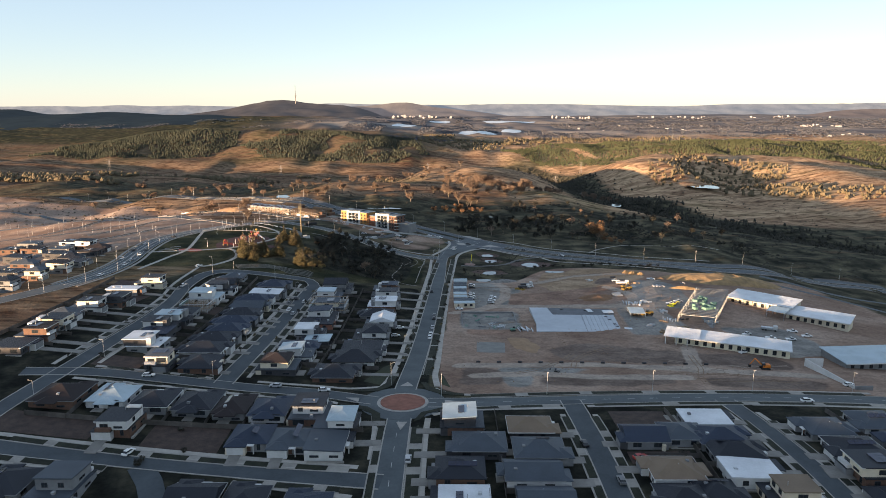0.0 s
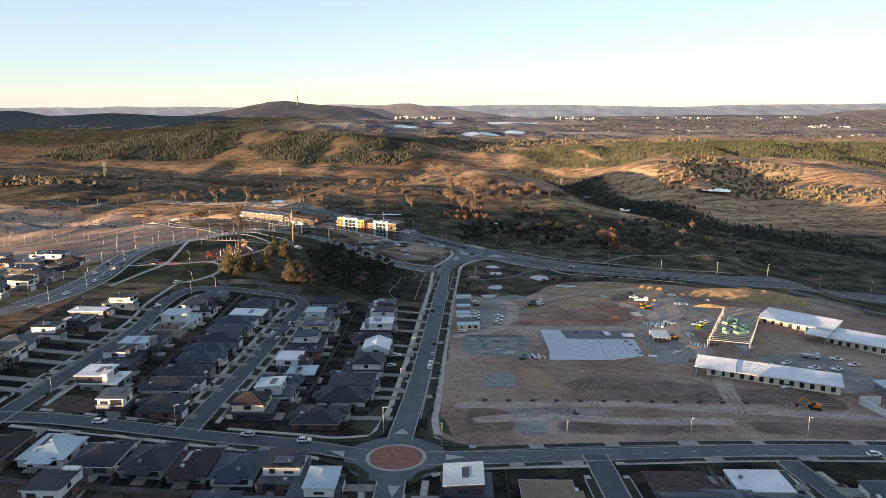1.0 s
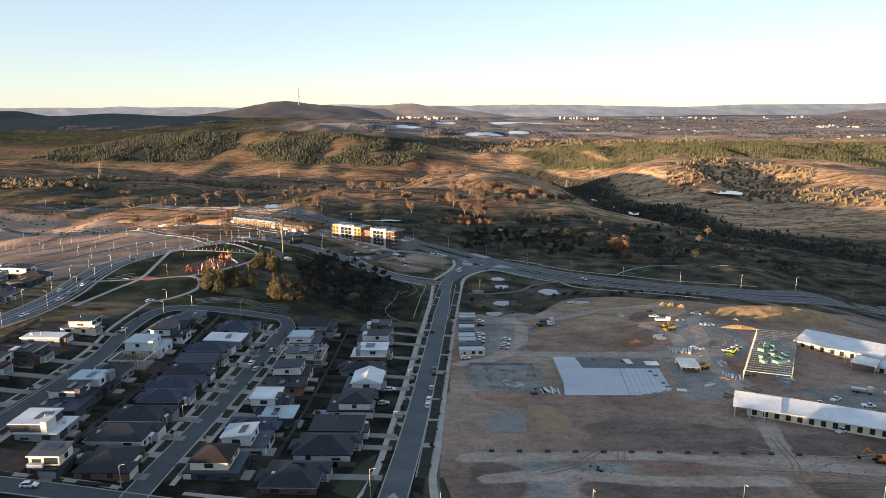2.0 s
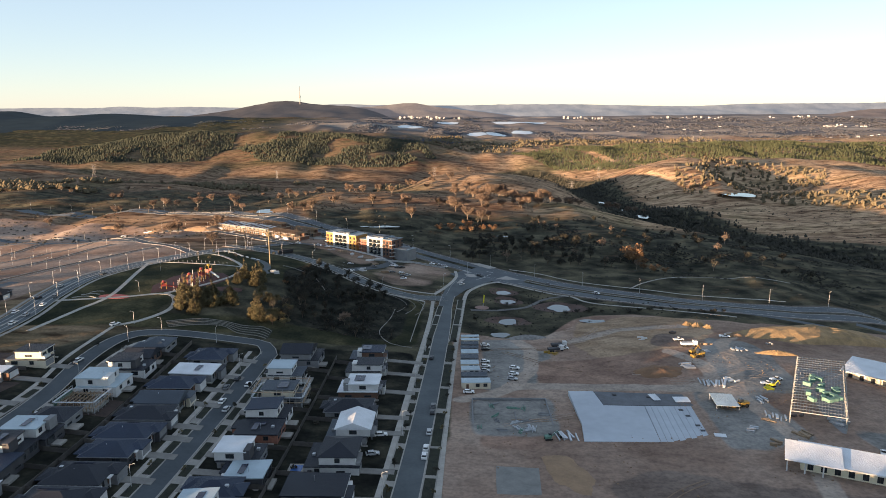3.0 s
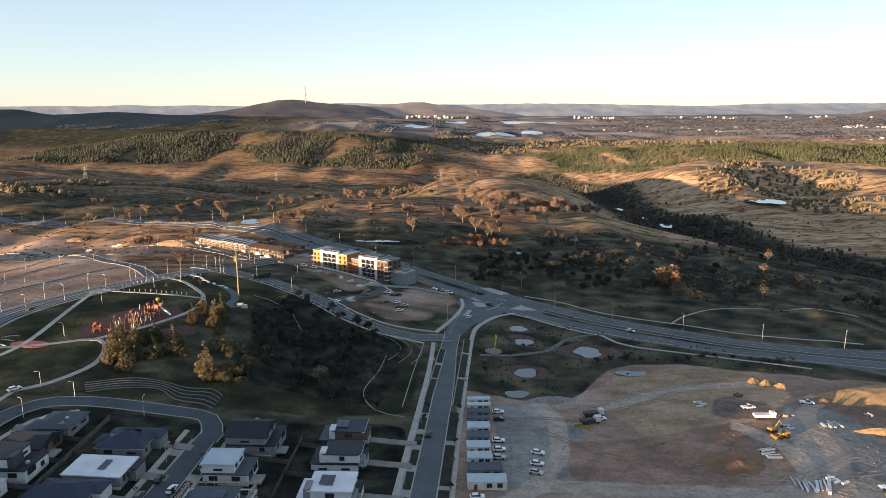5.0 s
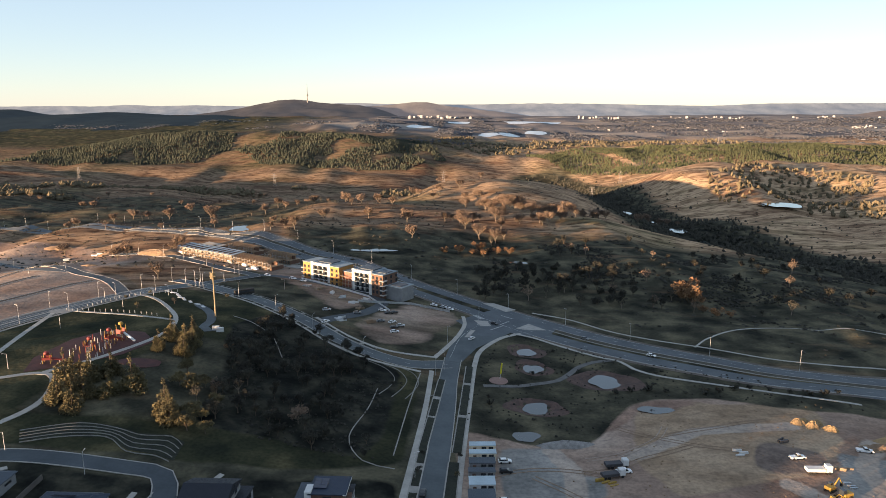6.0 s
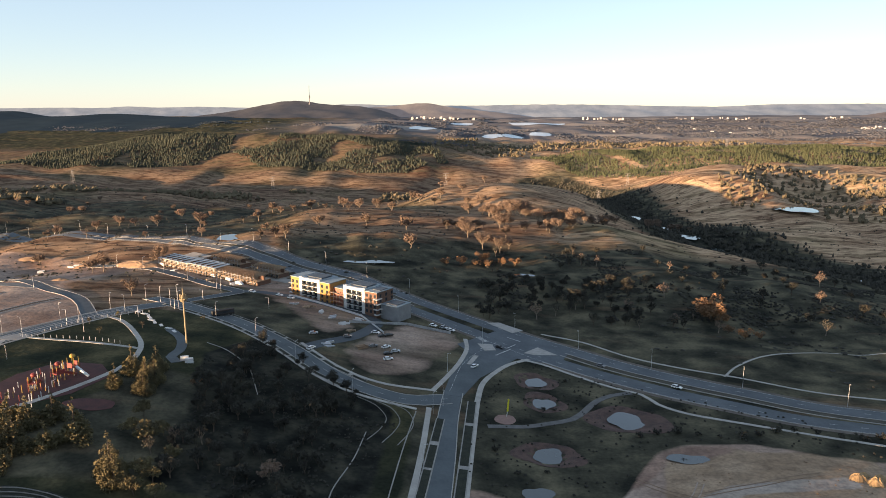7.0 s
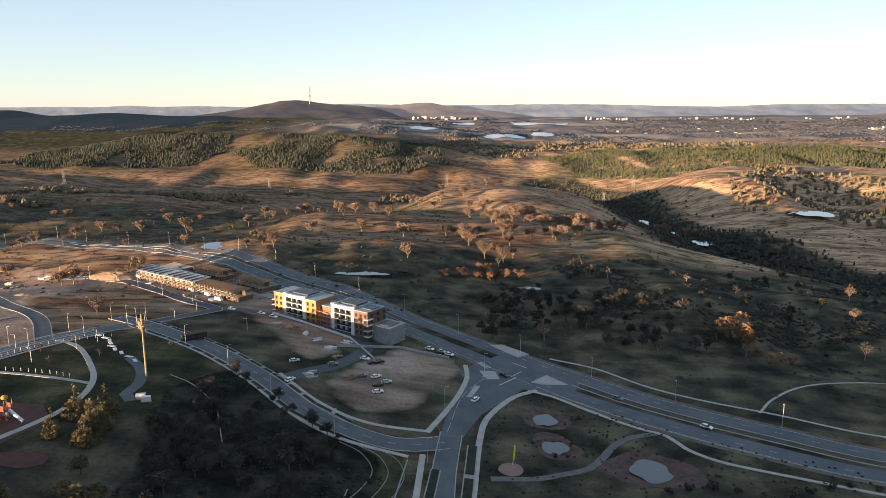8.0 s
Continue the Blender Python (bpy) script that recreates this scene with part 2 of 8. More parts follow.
def fade(wave, y):
    return 1 - smooth(18 * wave, 26 * wave, y)


def rough_ground(x, y):
    """Spurs and gullies of the grazing land."""
    z = 0
    for i, (wave, high) in enumerate(((230, 3.4), (150, 2.2), (85, 1.0), (46, 0.55), (27, 0.3))):
        a, c = 0.9 + 1.9 * i, 2.3 + 1.3 * i
        k = 2 * math.pi / wave
        z = z + high * fade(wave, y) * np.sin(k * (x * math.cos(a) + y * math.sin(a)) + 1.3 * i + 1.5 * np.sin(0.6 * k * (x * math.cos(c) + y * math.sin(c))))
    return z


def heights(x, y):
    x, y = np.asarray(x, float), np.asarray(y, float)
    z = PLANE[0] + PLANE[1] * x / 1000 + PLANE[2] * y / 1000
    if x.ndim == 0:
        z = z + np.sum(LAND[:, 3] * np.exp(-((x - LAND[:, 0]) ** 2 + (y - LAND[:, 1]) ** 2) / (2 * LAND[:, 2] ** 2)))
    else:
        for a, b, r, high in LAND:
            z = z + high * np.exp(-((x - a) ** 2 + (y - b) ** 2) / (2 * r * r))
    wild = np.maximum(smooth(670, 900, y - 0.35 * x), smooth(620, 760, y + 0.65 * x) * smooth(60, 160, x))
    stream = river_distance(x, y)
    z = z + wild * (1 - 0.8 * np.exp(-(stream / 130) ** 2)) * rough_ground(x, y)
    z = z - 10 * np.exp(-(stream / 38) ** 2)
    for a, b, rx, ry in PONDS:
        z = z - 1.4 * np.exp(-(((x - a) / rx) ** 2 + ((y - b) / ry) ** 2) ** 2 * 0.5)
    return z


def H(x, y):
    return float(heights(x, y))


def inside(poly, x, y):
    """Which of the points lie within the outline."""
    hit = np.zeros(np.shape(x), bool)
    for (ax, ay), (bx, by) in zip(poly, poly[1:] + poly[:1]):
        if ay != by:
            hit ^= ((ay > y) != (by > y)) & (x < (bx - ax) * (y - ay) / (by - ay) + ax)
    return hit


SITE = [(-1, 470), (-4, 246), (6, 238), (150, 250), (185, 250), (260, 330), (275, 430), (262, 500), (160, 486), (128, 491), (112, 498), (95, 504), (77, 502), (66, 496), (54, 475), (45, 462), (30, 458)]
ESTATE = [(-215, 520), (-190, 600), (-250, 680), (-215, 725), (-330, 790), (-700, 980), (-900, 640), (-500, 250), (-250, 280), (-236, 420)]
CARPARK = [(-63, 582), (-38, 634), (-8, 632), (0, 618), (-20, 560), (-42, 549), (-58, 562)]
WORKS = [(-70, 588), (-48, 640), (-34, 660), (-110, 712), (-190, 770), (-245, 770), (-232, 735), (-130, 672)]
PARK = [(-205, 410), (-150, 418), (-60, 428), (-22, 440), (-20, 528), (-60, 540), (-110, 583), (-165, 612), (-196, 560), (-212, 480)]
FIELD = [(-163, 630), (-145, 662), (-168, 686), (-234, 736), (-262, 690), (-252, 668), (-220, 634), (-190, 598)]
MEADOW = [(-74, 575), (-110, 600), (-150, 632), (-138, 662), (-60, 620)]
DARKWOOD = [(-90, 446), (-30, 440), (-26, 520), (-60, 545), (-98, 572), (-112, 545), (-98, 500)]
DRYBANK = [(-150, 438), (-95, 441), (-90, 478), (-102, 515), (-116, 528), (-131, 512), (-134, 490), (-152, 468)]
SUBURB = [(-200, 130), (150, 130), (150, 232), (-8, 235), (-20, 430), (-90, 412), (-150, 405), (-190, 360), (-195, 240)]
SWAMP = [(-2, 470), (8, 560), (24, 598), (60, 575), (100, 545), (150, 512), (160, 489), (128, 494), (112, 501), (95, 507), (77, 505), (63, 498), (51, 477), (43, 464), (30, 460)]


GRADED = [[(70, 498), (135, 496), (133, 462), (112, 438), (66, 424), (58, 450)]]
REDFILL = [[(34, 422), (58, 420), (72, 424), (94, 421), (97, 392), (80, 386), (57, 391), (34, 394)], [(8, 334), (30, 332), (32, 341), (8, 342)], [(38, 462), (60, 478), (70, 494), (100, 499), (98, 504), (76, 502), (65, 496), (52, 477), (42, 464)]]
GRAVEL = [[(11, 385), (34, 392), (34, 458), (13, 458)], [(110, 380), (140, 378), (146, 440), (128, 452), (114, 430)], [(6, 342), (36, 343), (36, 376), (6, 376)], [(21, 421), (44, 423), (44, 437), (22, 437)], [(22, 246), (30, 246), (33, 268), (62, 270), (60, 276), (20, 273)], [(92, 330), (125, 340), (118, 380), (96, 384)], [(150, 300), (185, 310), (175, 350), (140, 345)]]
DAMP = [[(95, 284), (150, 282), (148, 300), (108, 302), (62, 316), (46, 306), (50, 290)], [(4, 252), (20, 250), (20, 272), (6, 274)], [(100, 253), (150, 256), (152, 266), (104, 266)], [(92, 440), (114, 436), (120, 450), (104, 460)], [(34, 251), (90, 253), (92, 261), (36, 261)]]
HAUL = [[(2, 375), (14, 380), (24, 391), (52, 388), (80, 385), (112, 383)], [(112, 380), (118, 340), (110, 300), (104, 275)], [(4, 277), (60, 281), (110, 276), (155, 273)], [(112, 380), (124, 410), (128, 440), (142, 460)], [(24, 391), (33, 410), (36, 440), (30, 458)], [(100, 430), (110, 412), (108, 394), (100, 386)], [(58, 452), (84, 470), (120, 474)], [(10, 262), (34, 266), (60, 262), (96, 264)]]


def spaced(stops):
    out = []
    for (a, s), (b, _) in zip(stops, stops[1:]):
        out += list(np.arange(a, b, s))
    return np.array(out + [stops[-1][0]], float)


def ground():
    xs = spaced([(-4900, 300), (-2600, 120), (-1200, 30), (-640, 8), (-240, 3.4), (-10, 2.4), (168, 3.6), (240, 10), (560, 32), (1300, 120), (2600, 300), (4900, 1)])
    ys = spaced([(-1500, 150), (-300, 30), (130, 3.4), (700, 6), (1250, 12), (1900, 30), (3900, 80), (4300, 60), (4880, 1)])
    X, Y = np.meshgrid(xs, ys)
    Z = heights(X, Y)
    nx, ny = len(xs), len(ys)
    co = np.stack([X, Y, Z], -1).reshape(-1, 3)
    i = np.arange(nx * ny).reshape(ny, nx)
    quads = np.stack([i[:-1, :-1], i[:-1, 1:], i[1:, 1:], i[1:, :-1]], -1).reshape(-1, 4)
    me = bpy.data.meshes.new("ground")
    me.from_pydata(co.tolist(), [], quads.tolist())
    me.shade_smooth()
    x, y = X.ravel(), Y.ravel()
    dirt = (inside(SITE, x, y) | inside(ESTATE, x, y)).astype(float)
    dirt[inside(CARPARK, x, y) | inside(WORKS, x, y)] = 0.46
    dirt[inside(SUBURB, x, y)] = 0.12
    lawn = (inside(PARK, x, y) & ~inside(DARKWOOD, x, y)).astype(float)
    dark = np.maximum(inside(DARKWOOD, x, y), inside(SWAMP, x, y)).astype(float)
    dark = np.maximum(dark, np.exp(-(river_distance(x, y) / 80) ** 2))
    # hillside shade painted in as scrub colour on this open grass slope
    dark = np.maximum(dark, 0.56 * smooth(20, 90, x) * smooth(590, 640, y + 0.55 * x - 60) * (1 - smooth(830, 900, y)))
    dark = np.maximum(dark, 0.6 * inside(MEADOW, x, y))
    # shaded near slope, then the band beyond the estate, painted dark too
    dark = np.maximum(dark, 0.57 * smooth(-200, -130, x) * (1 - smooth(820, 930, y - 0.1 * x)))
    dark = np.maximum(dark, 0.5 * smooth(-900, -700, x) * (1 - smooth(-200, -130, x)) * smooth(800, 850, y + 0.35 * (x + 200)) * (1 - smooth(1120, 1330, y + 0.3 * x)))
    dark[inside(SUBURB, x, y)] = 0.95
    dark[inside(ESTATE, x, y)] = 0
    lawn = np.maximum(lawn, 0.40 * smooth(1700, 1900, y) * (1 - smooth(-100, 250, x)))
    lawn[inside(DRYBANK, x, y)] = 0.25
    dark[inside(DRYBANK, x, y)] = 0.55
    dirt[inside(FIELD, x, y)] = 0.3
    dark[inside(FIELD, x, y)] = 0.25
    lawn = np.maximum(lawn, 0.55 * smooth(2250, 2500, y) * (1 - smooth(-800, -400, x)) * (1 - smooth(3900, 4200, y)))
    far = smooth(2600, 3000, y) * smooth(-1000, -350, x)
    # near-black ground: the dark wood, the suburb, fading out from the creek
    near_black = np.maximum(inside(DARKWOOD, x, y), inside(SUBURB, x, y)).astype(float)
    near_black = np.maximum(near_black, 0.75 * np.exp(-(river_distance(x, y) / 55) ** 2))
    def soften(v):
        q = v.reshape(ny, nx)
        for _ in range(2):
            q = np.pad(q, 1, "edge")
            q = (q[:-2] + 2 * q[1:-1] + q[2:]) / 4
            q = (q[:, :-2] + 2 * q[:, 1:-1] + q[:, 2:]) / 4
        return q.ravel()

    dirt, lawn, dark, near_black = soften(dirt), soften(lawn), soften(dark), soften(near_black)
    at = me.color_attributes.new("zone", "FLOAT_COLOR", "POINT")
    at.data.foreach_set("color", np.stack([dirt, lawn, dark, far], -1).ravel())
    sw = me.attributes.new("sward", "FLOAT", "POINT")
    sw.data.foreach_set("value", smooth(-200, 330, x))
    haul = sum(np.exp(-(line_distance(q, x, y) / 3.4) ** 2) for q in HAUL)
    fill = [soften(sum(inside(q, x, y).astype(float) for q in zone)) for zone in (GRADED, REDFILL, GRAVEL, DAMP)]
    st = me.color_attributes.new("site", "FLOAT_COLOR", "POINT")
    st.data.foreach_set("color", np.stack(fill, -1).ravel())
    hl = me.attributes.new("haul", "FLOAT", "POINT")
    hl.data.foreach_set("value", np.clip(haul, 0, 1))
    lt = me.attributes.new("near_black", "FLOAT", "POINT")
    lt.data.foreach_set("value", near_black)
    me.materials.append(ground_mat())
    return tagged(new("ground", me), "rolling dry grazing land with bare dirt and lawns", "ground", kind="structure")


def ground_mat():
    m = bpy.data.materials.new("ground_cover")
    m.use_nodes = True
    nt = m.node_tree
    p = nt.nodes["Principled BSDF"]
    p.inputs["Roughness"].default_value, p.inputs["Specular IOR Level"].default_value = 0.98, 0.02
    geo, att = nt.nodes.new("ShaderNodeNewGeometry"), nt.nodes.new("ShaderNodeAttribute")
    att.attribute_name = "zone"
    sep = nt.nodes.new("ShaderNodeSeparateColor")
    nt.links.new(att.outputs["Color"], sep.inputs[0])

    def noise_tex(scale, detail=5, stretch=None):
        n = nt.nodes.new("ShaderNodeTexNoise")
        n.inputs["Scale"].default_value, n.inputs["Detail"].default_value = scale, detail
        src = geo.outputs["Position"]
        if stretch:
            mp = nt.nodes.new("ShaderNodeMapping")
            mp.inputs["Scale"].default_value = stretch
            mp.inputs["Rotation"].default_value = (0, 0, 0.15)
            nt.links.new(src, mp.inputs[0])
            src = mp.outputs[0]
        nt.links.new(src, n.inputs["Vector"])
        return n.outputs[0]

    def ramp(src, stops):
        r = nt.nodes.new("ShaderNodeValToRGB")
        els = r.color_ramp.elements
        while len(els) < len(stops):
            els.new(0.5)
        for e, (pos, c) in zip(els, stops):
            e.position, e.color = pos, (*c, 1)
        nt.links.new(src, r.inputs[0])
        return r.outputs[0]

    def blend(f, a, b):
        x = nt.nodes.new("ShaderNodeMix")
        x.data_type = "RGBA"
        nt.links.new(f, x.inputs["Factor"])
        nt.links.new(a, x.inputs["A"])
        nt.links.new(b, x.inputs["B"])
        return x.outputs["Result"]

    def ragged(src, wobble, k=0.55):
        """Breaks up the edge of a zone."""
        a = nt.nodes.new("ShaderNodeMath")
        a.operation = "MULTIPLY_ADD"
        a.inputs[1].default_value = k
        nt.links.new(wobble, a.inputs[0])
        nt.links.new(src, a.inputs[2])
        mr = nt.nodes.new("ShaderNodeMapRange")
        mr.inputs["From Min"].default_value, mr.inputs["From Max"].default_value = 0.62, 0.80
        nt.links.new(a.outputs[0], mr.inputs["Value"])
        return mr.outputs[0]

    big, mid, fine = noise_tex(0.006), noise_tex(0.045, 6, (0.35, 1.4, 1)), noise_tex(0.5, 4)
    flecks = ramp(noise_tex(0.13, 8, (0.5, 1.5, 1)), [(0.36, (0.38, 0.34, 0.34)), (0.47, (0.94, 0.92, 0.9)), (0.62, (1.24, 1.20, 1.15))])
    sward = nt.nodes.new("ShaderNodeAttribute")
    sward.attribute_name = "sward"
    straw = ramp(sward.outputs["Fac"], [(0.0, (0.66, 0.64, 0.62)), (1.0, (1.22, 1.18, 1.09))])
    grass = blend(ramp(mid, [(0.42, (0, 0, 0)), (0.54, (1, 1, 1))]),
                  ramp(big, [(0.35, (0.122, 0.076, 0.056)), (0.5, (0.190, 0.130, 0.090)), (0.66, (0.108, 0.093, 0.060))]),
                  ramp(big, [(0.35, (0.255, 0.178, 0.125)), (0.55, (0.325, 0.236, 0.166)), (0.7, (0.203, 0.168, 0.108))]))
    speck = nt.nodes.new("ShaderNodeMix")
    speck.data_type, speck.blend_type = "RGBA", "MULTIPLY"
    speck.inputs["Factor"].default_value = 1.0
    nt.links.new(grass, speck.inputs["A"])
    nt.links.new(flecks, speck.inputs["B"])
    turn = nt.nodes.new("ShaderNodeMix")  # grazed red grass to the west, golden straw to the east
    turn.data_type, turn.blend_type = "RGBA", "MULTIPLY"
    turn.inputs["Factor"].default_value = 1.0
    nt.links.new(speck.outputs["Result"], turn.inputs["A"])
    nt.links.new(straw, turn.inputs["B"])
    grass = turn.outputs["Result"]
    soil = ramp(noise_tex(0.022, 5), [(0.30, (0.165, 0.110, 0.085)), (0.44, (0.228, 0.159, 0.124)), (0.58, (0.290, 0.214, 0.170)), (0.72, (0.350, 0.274, 0.222))])
    site = nt.nodes.new("ShaderNodeAttribute")
    site.attribute_name = "site"
    fills = nt.nodes.new("ShaderNodeSeparateColor")
    nt.links.new(site.outputs["Color"], fills.inputs[0])
    haul = nt.nodes.new("ShaderNodeAttribute")
    haul.attribute_name = "haul"
    churn = noise_tex(0.09, 7)
    earth = noise_tex(0.055, 7, (0.9, 1.15, 1))
    for src, dim, lit in ((fills.outputs[0], (0.240, 0.168, 0.114), (0.345, 0.255, 0.178)), (fills.outputs[1], (0.175, 0.116, 0.092), (0.295, 0.198, 0.152)), (fills.outputs[2], (0.165, 0.162, 0.152), (0.262, 0.252, 0.234)), (site.outputs["Alpha"], (0.120, 0.090, 0.076), (0.195, 0.152, 0.128)), (haul.outputs["Fac"], (0.285, 0.236, 0.196), (0.365, 0.306, 0.258))):
        soil = blend(ragged(src, churn, 0.62), soil, ramp(earth, [(0.36, dim), (0.66, lit)]))
    marks = ramp(noise_tex(0.22, 8, (0.8, 1.3, 1)), [(0.36, (0.82, 0.82, 0.83)), (0.5, (1, 1, 1)), (0.66, (1.1, 1.09, 1.07))])
    tone = nt.nodes.new("ShaderNodeMix")
    tone.data_type, tone.blend_type = "RGBA", "MULTIPLY"
    tone.inputs["Factor"].default_value = 1.0
    nt.links.new(soil, tone.inputs["A"])
    nt.links.new(marks, tone.inputs["B"])
    soil = tone.outputs["Result"]
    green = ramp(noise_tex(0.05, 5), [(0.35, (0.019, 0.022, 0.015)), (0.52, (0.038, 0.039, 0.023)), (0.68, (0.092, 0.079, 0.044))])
    # scrub tone, doubling as painted shade on the open slopes
    scrub_and_shade = ramp(noise_tex(0.06, 6), [(0.34, (0.020, 0.021, 0.017)), (0.5, (0.052, 0.050, 0.036)), (0.68, (0.118, 0.105, 0.070))])
    col = blend(ragged(sep.outputs[2], mid), grass, scrub_and_shade)
    near_black_att = nt.nodes.new("ShaderNodeAttribute")
    near_black_att.attribute_name = "near_black"
    col = blend(ragged(near_black_att.outputs["Fac"], mid), col, ramp(noise_tex(0.11, 6), [(0.34, (0.010, 0.011, 0.010)), (0.5, (0.022, 0.023, 0.019)), (0.68, (0.052, 0.049, 0.036))]))
    col = blend(ragged(sep.outputs[1], mid), col, green)
    col = blend(ragged(sep.outputs[0], mid, 0.6), col, soil)
    # far ground greyed and blued: haze painted into the colour
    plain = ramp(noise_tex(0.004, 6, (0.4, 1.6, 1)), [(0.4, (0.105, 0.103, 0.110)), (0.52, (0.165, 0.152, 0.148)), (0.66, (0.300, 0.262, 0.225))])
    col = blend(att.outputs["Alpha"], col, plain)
    grit = ramp(noise_tex(0.8, 7), [(0.36, (0.84, 0.84, 0.85)), (0.5, (1, 1, 1)), (0.64, (1.13, 1.12, 1.11))])
    gr = nt.nodes.new("ShaderNodeMix")
    gr.data_type, gr.blend_type = "RGBA", "MULTIPLY"
    gr.inputs["Factor"].default_value = 1.0
    nt.links.new(col, gr.inputs["A"])
    nt.links.new(grit, gr.inputs["B"])
    nt.links.new(gr.outputs["Result"], p.inputs["Base Color"])
    bp = nt.nodes.new("ShaderNodeBump")
    bp.inputs["Strength"].default_value, bp.inputs["Distance"].default_value = 0.5, 0.5
    nt.links.new(fine, bp.inputs["Height"])
    swell = nt.nodes.new("ShaderNodeBump")  # hummocks and sheep terracing that the low sun rakes
    swell.inputs["Strength"].default_value, swell.inputs["Distance"].default_value = 0.65, 2.4
    nt.links.new(noise_tex(0.028, 4, (0.75, 1.1, 1)), swell.inputs["Height"])
    nt.links.new(swell.outputs[0], bp.inputs["Normal"])
    nt.links.new(bp.outputs[0], p.inputs["Normal"])
    return m


ground()


# ---- building helpers ----
def empty(name, x, y, turn=0.0, z=None):
    ob = new(name)
    ob.matrix_basis = pose(x, y, H(x, y) if z is None else z, 0, 0, turn)
    return ob


def mesh_of(name, bm, material):
    me = bpy.data.meshes.new(name)
    bm.to_mesh(me)
    bm.free()
    for k in material if isinstance(material, (list, tuple)) else [material]:
        me.materials.append(k)
    return me


def part(name, bm, material, parent, label=""):
    ob = new(name, bm if isinstance(bm, bpy.types.Mesh) else mesh_of(name, bm, material))
    ob.parent = parent
    if label:
        tagged(ob, label)
    return ob


def box(bm, x0, x1, y0, y1, z0, z1, bevel=0.0, m=None):
    r = bmesh.ops.create_cube(bm, size=1)
    c = Matrix.Translation(((x0 + x1) / 2, (y0 + y1) / 2, (z0 + z1) / 2)) @ Matrix.Diagonal((x1 - x0, y1 - y0, z1 - z0, 1))
    bmesh.ops.transform(bm, matrix=(m @ c) if m else c, verts=r["verts"])
    if bevel:
        es = list({e for v in r["verts"] for e in v.link_edges})
        bmesh.ops.bevel(bm, geom=es, offset=bevel, segments=1, affect="EDGES")
    return bm


def boxed(*a, bevel=0.0):
    return box(bmesh.new(), *a, bevel=bevel)


def tube(bm, a, b, r0, r1=None, n=8):
    a, b = Vector(a), Vector(b)
    r = bmesh.ops.create_cone(bm, cap_ends=True, segments=n, radius1=r0, radius2=r0 if r1 is None else r1, depth=(b - a).length)
    bmesh.ops.transform(bm, matrix=Matrix.Translation((a + b) / 2) @ (b - a).to_track_quat("Z", "Y").to_matrix().to_4x4(), verts=r["verts"])
    return bm


def solid(bm, verts, faces):
    vs = [bm.verts.new(v) for v in verts]
    for f in faces:
        bm.faces.new([vs[i] for i in f])
    return bm


def curve(pts, step=4.0):
    """A smooth line through the stops, at even steps."""
    p = [Vector(q) for q in pts]
    p = [2 * p[0] - p[1]] + p + [2 * p[-1] - p[-2]]
    out = []
    for a, b, c, d in zip(p, p[1:], p[2:], p[3:]):
        n = max(1, int((c - b).length / step))
        for i in range(n):
            t = i / n
            out.append(0.5 * (2 * b + (c - a) * t + (2 * a - 5 * b + 4 * c - d) * t * t + (3 * b - a - 3 * c + d) * t ** 3))
    return out + [p[-2]]


def ribbon_bm(pts, width, lift, offset=0.0, thick=0.25, step=4.0, bm=None, straight=False):
    bm = bm or bmesh.new()
    line = [Vector(q) for q in pts] if straight else curve(pts, step)
    rows = []
    for i, q in enumerate(line):
        d = (line[min(i + 1, len(line) - 1)] - line[max(i - 1, 0)]).normalized()
        n = Vector((-d.y, d.x))
        across = [offset - width / 2 + width * k / 3 for k in range(4)] if width > 3 else [offset - width / 2, offset + width / 2]
        top = []
        for o in across:
            s = q + n * o
            top.append((s.x, s.y, H(s.x, s.y) + lift))
        low = [(top[-1][0], top[-1][1], top[-1][2] - thick), (top[0][0], top[0][1], top[0][2] - thick)]
        rows.append([bm.verts.new(v) for v in top + low])
    for a, b in zip(rows, rows[1:]):
        n = len(a)
        for k in range(n):
            bm.faces.new((a[k], a[(k + 1) % n], b[(k + 1) % n], b[k]))
    for e in (rows[0], rows[-1]):
        bm.faces.new(e)
    bmesh.ops.recalc_face_normals(bm, faces=bm.faces)
    return bm


def ribbon(name, pts, width, lift, material, label, category, offset=0.0, thick=0.3, step=4.0):
    return tagged(new(name, mesh_of(name, ribbon_bm(pts, width, lift, offset, thick, step), material)), label, category, kind="structure")


def patch(name, poly, lift, material, label, category, step=6.0, kind="structure", flat=None, thick=0.25):
    """A sheet of ground within an outline, draped on the land (or level, at flat)."""
    bm = bmesh.new()
    f = bm.faces.new([bm.verts.new((x, y, 0)) for x, y in poly])
    bmesh.ops.triangulate(bm, faces=[f])
    if flat is None:
        for axis in (0, 1):
            lo, hi = min(q[axis] for q in poly), max(q[axis] for q in poly)
            for v in np.arange(lo + step / 2, hi, step):
                n = (1, 0, 0) if axis == 0 else (0, 1, 0)
                bmesh.ops.bisect_plane(bm, geom=bm.verts[:] + bm.edges[:] + bm.faces[:], plane_co=tuple(v * k for k in n), plane_no=n)
    bmesh.ops.recalc_face_normals(bm, faces=bm.faces)
    for v in bm.verts:
        v.co.z = (H(v.co.x, v.co.y) if flat is None else flat) + lift
    for fc in bm.faces:
        if fc.normal.z < 0:
            fc.normal_flip()
    if thick:
        r = bmesh.ops.extrude_face_region(bm, geom=bm.faces[:])
        low = [v for v in r["geom"] if isinstance(v, bmesh.types.BMVert)]
        for v in low:
            v.co.z -= thick
        bmesh.ops.recalc_face_normals(bm, faces=bm.faces)
    return tagged(new(name, mesh_of(name, bm, material)), label, category, kind=kind)


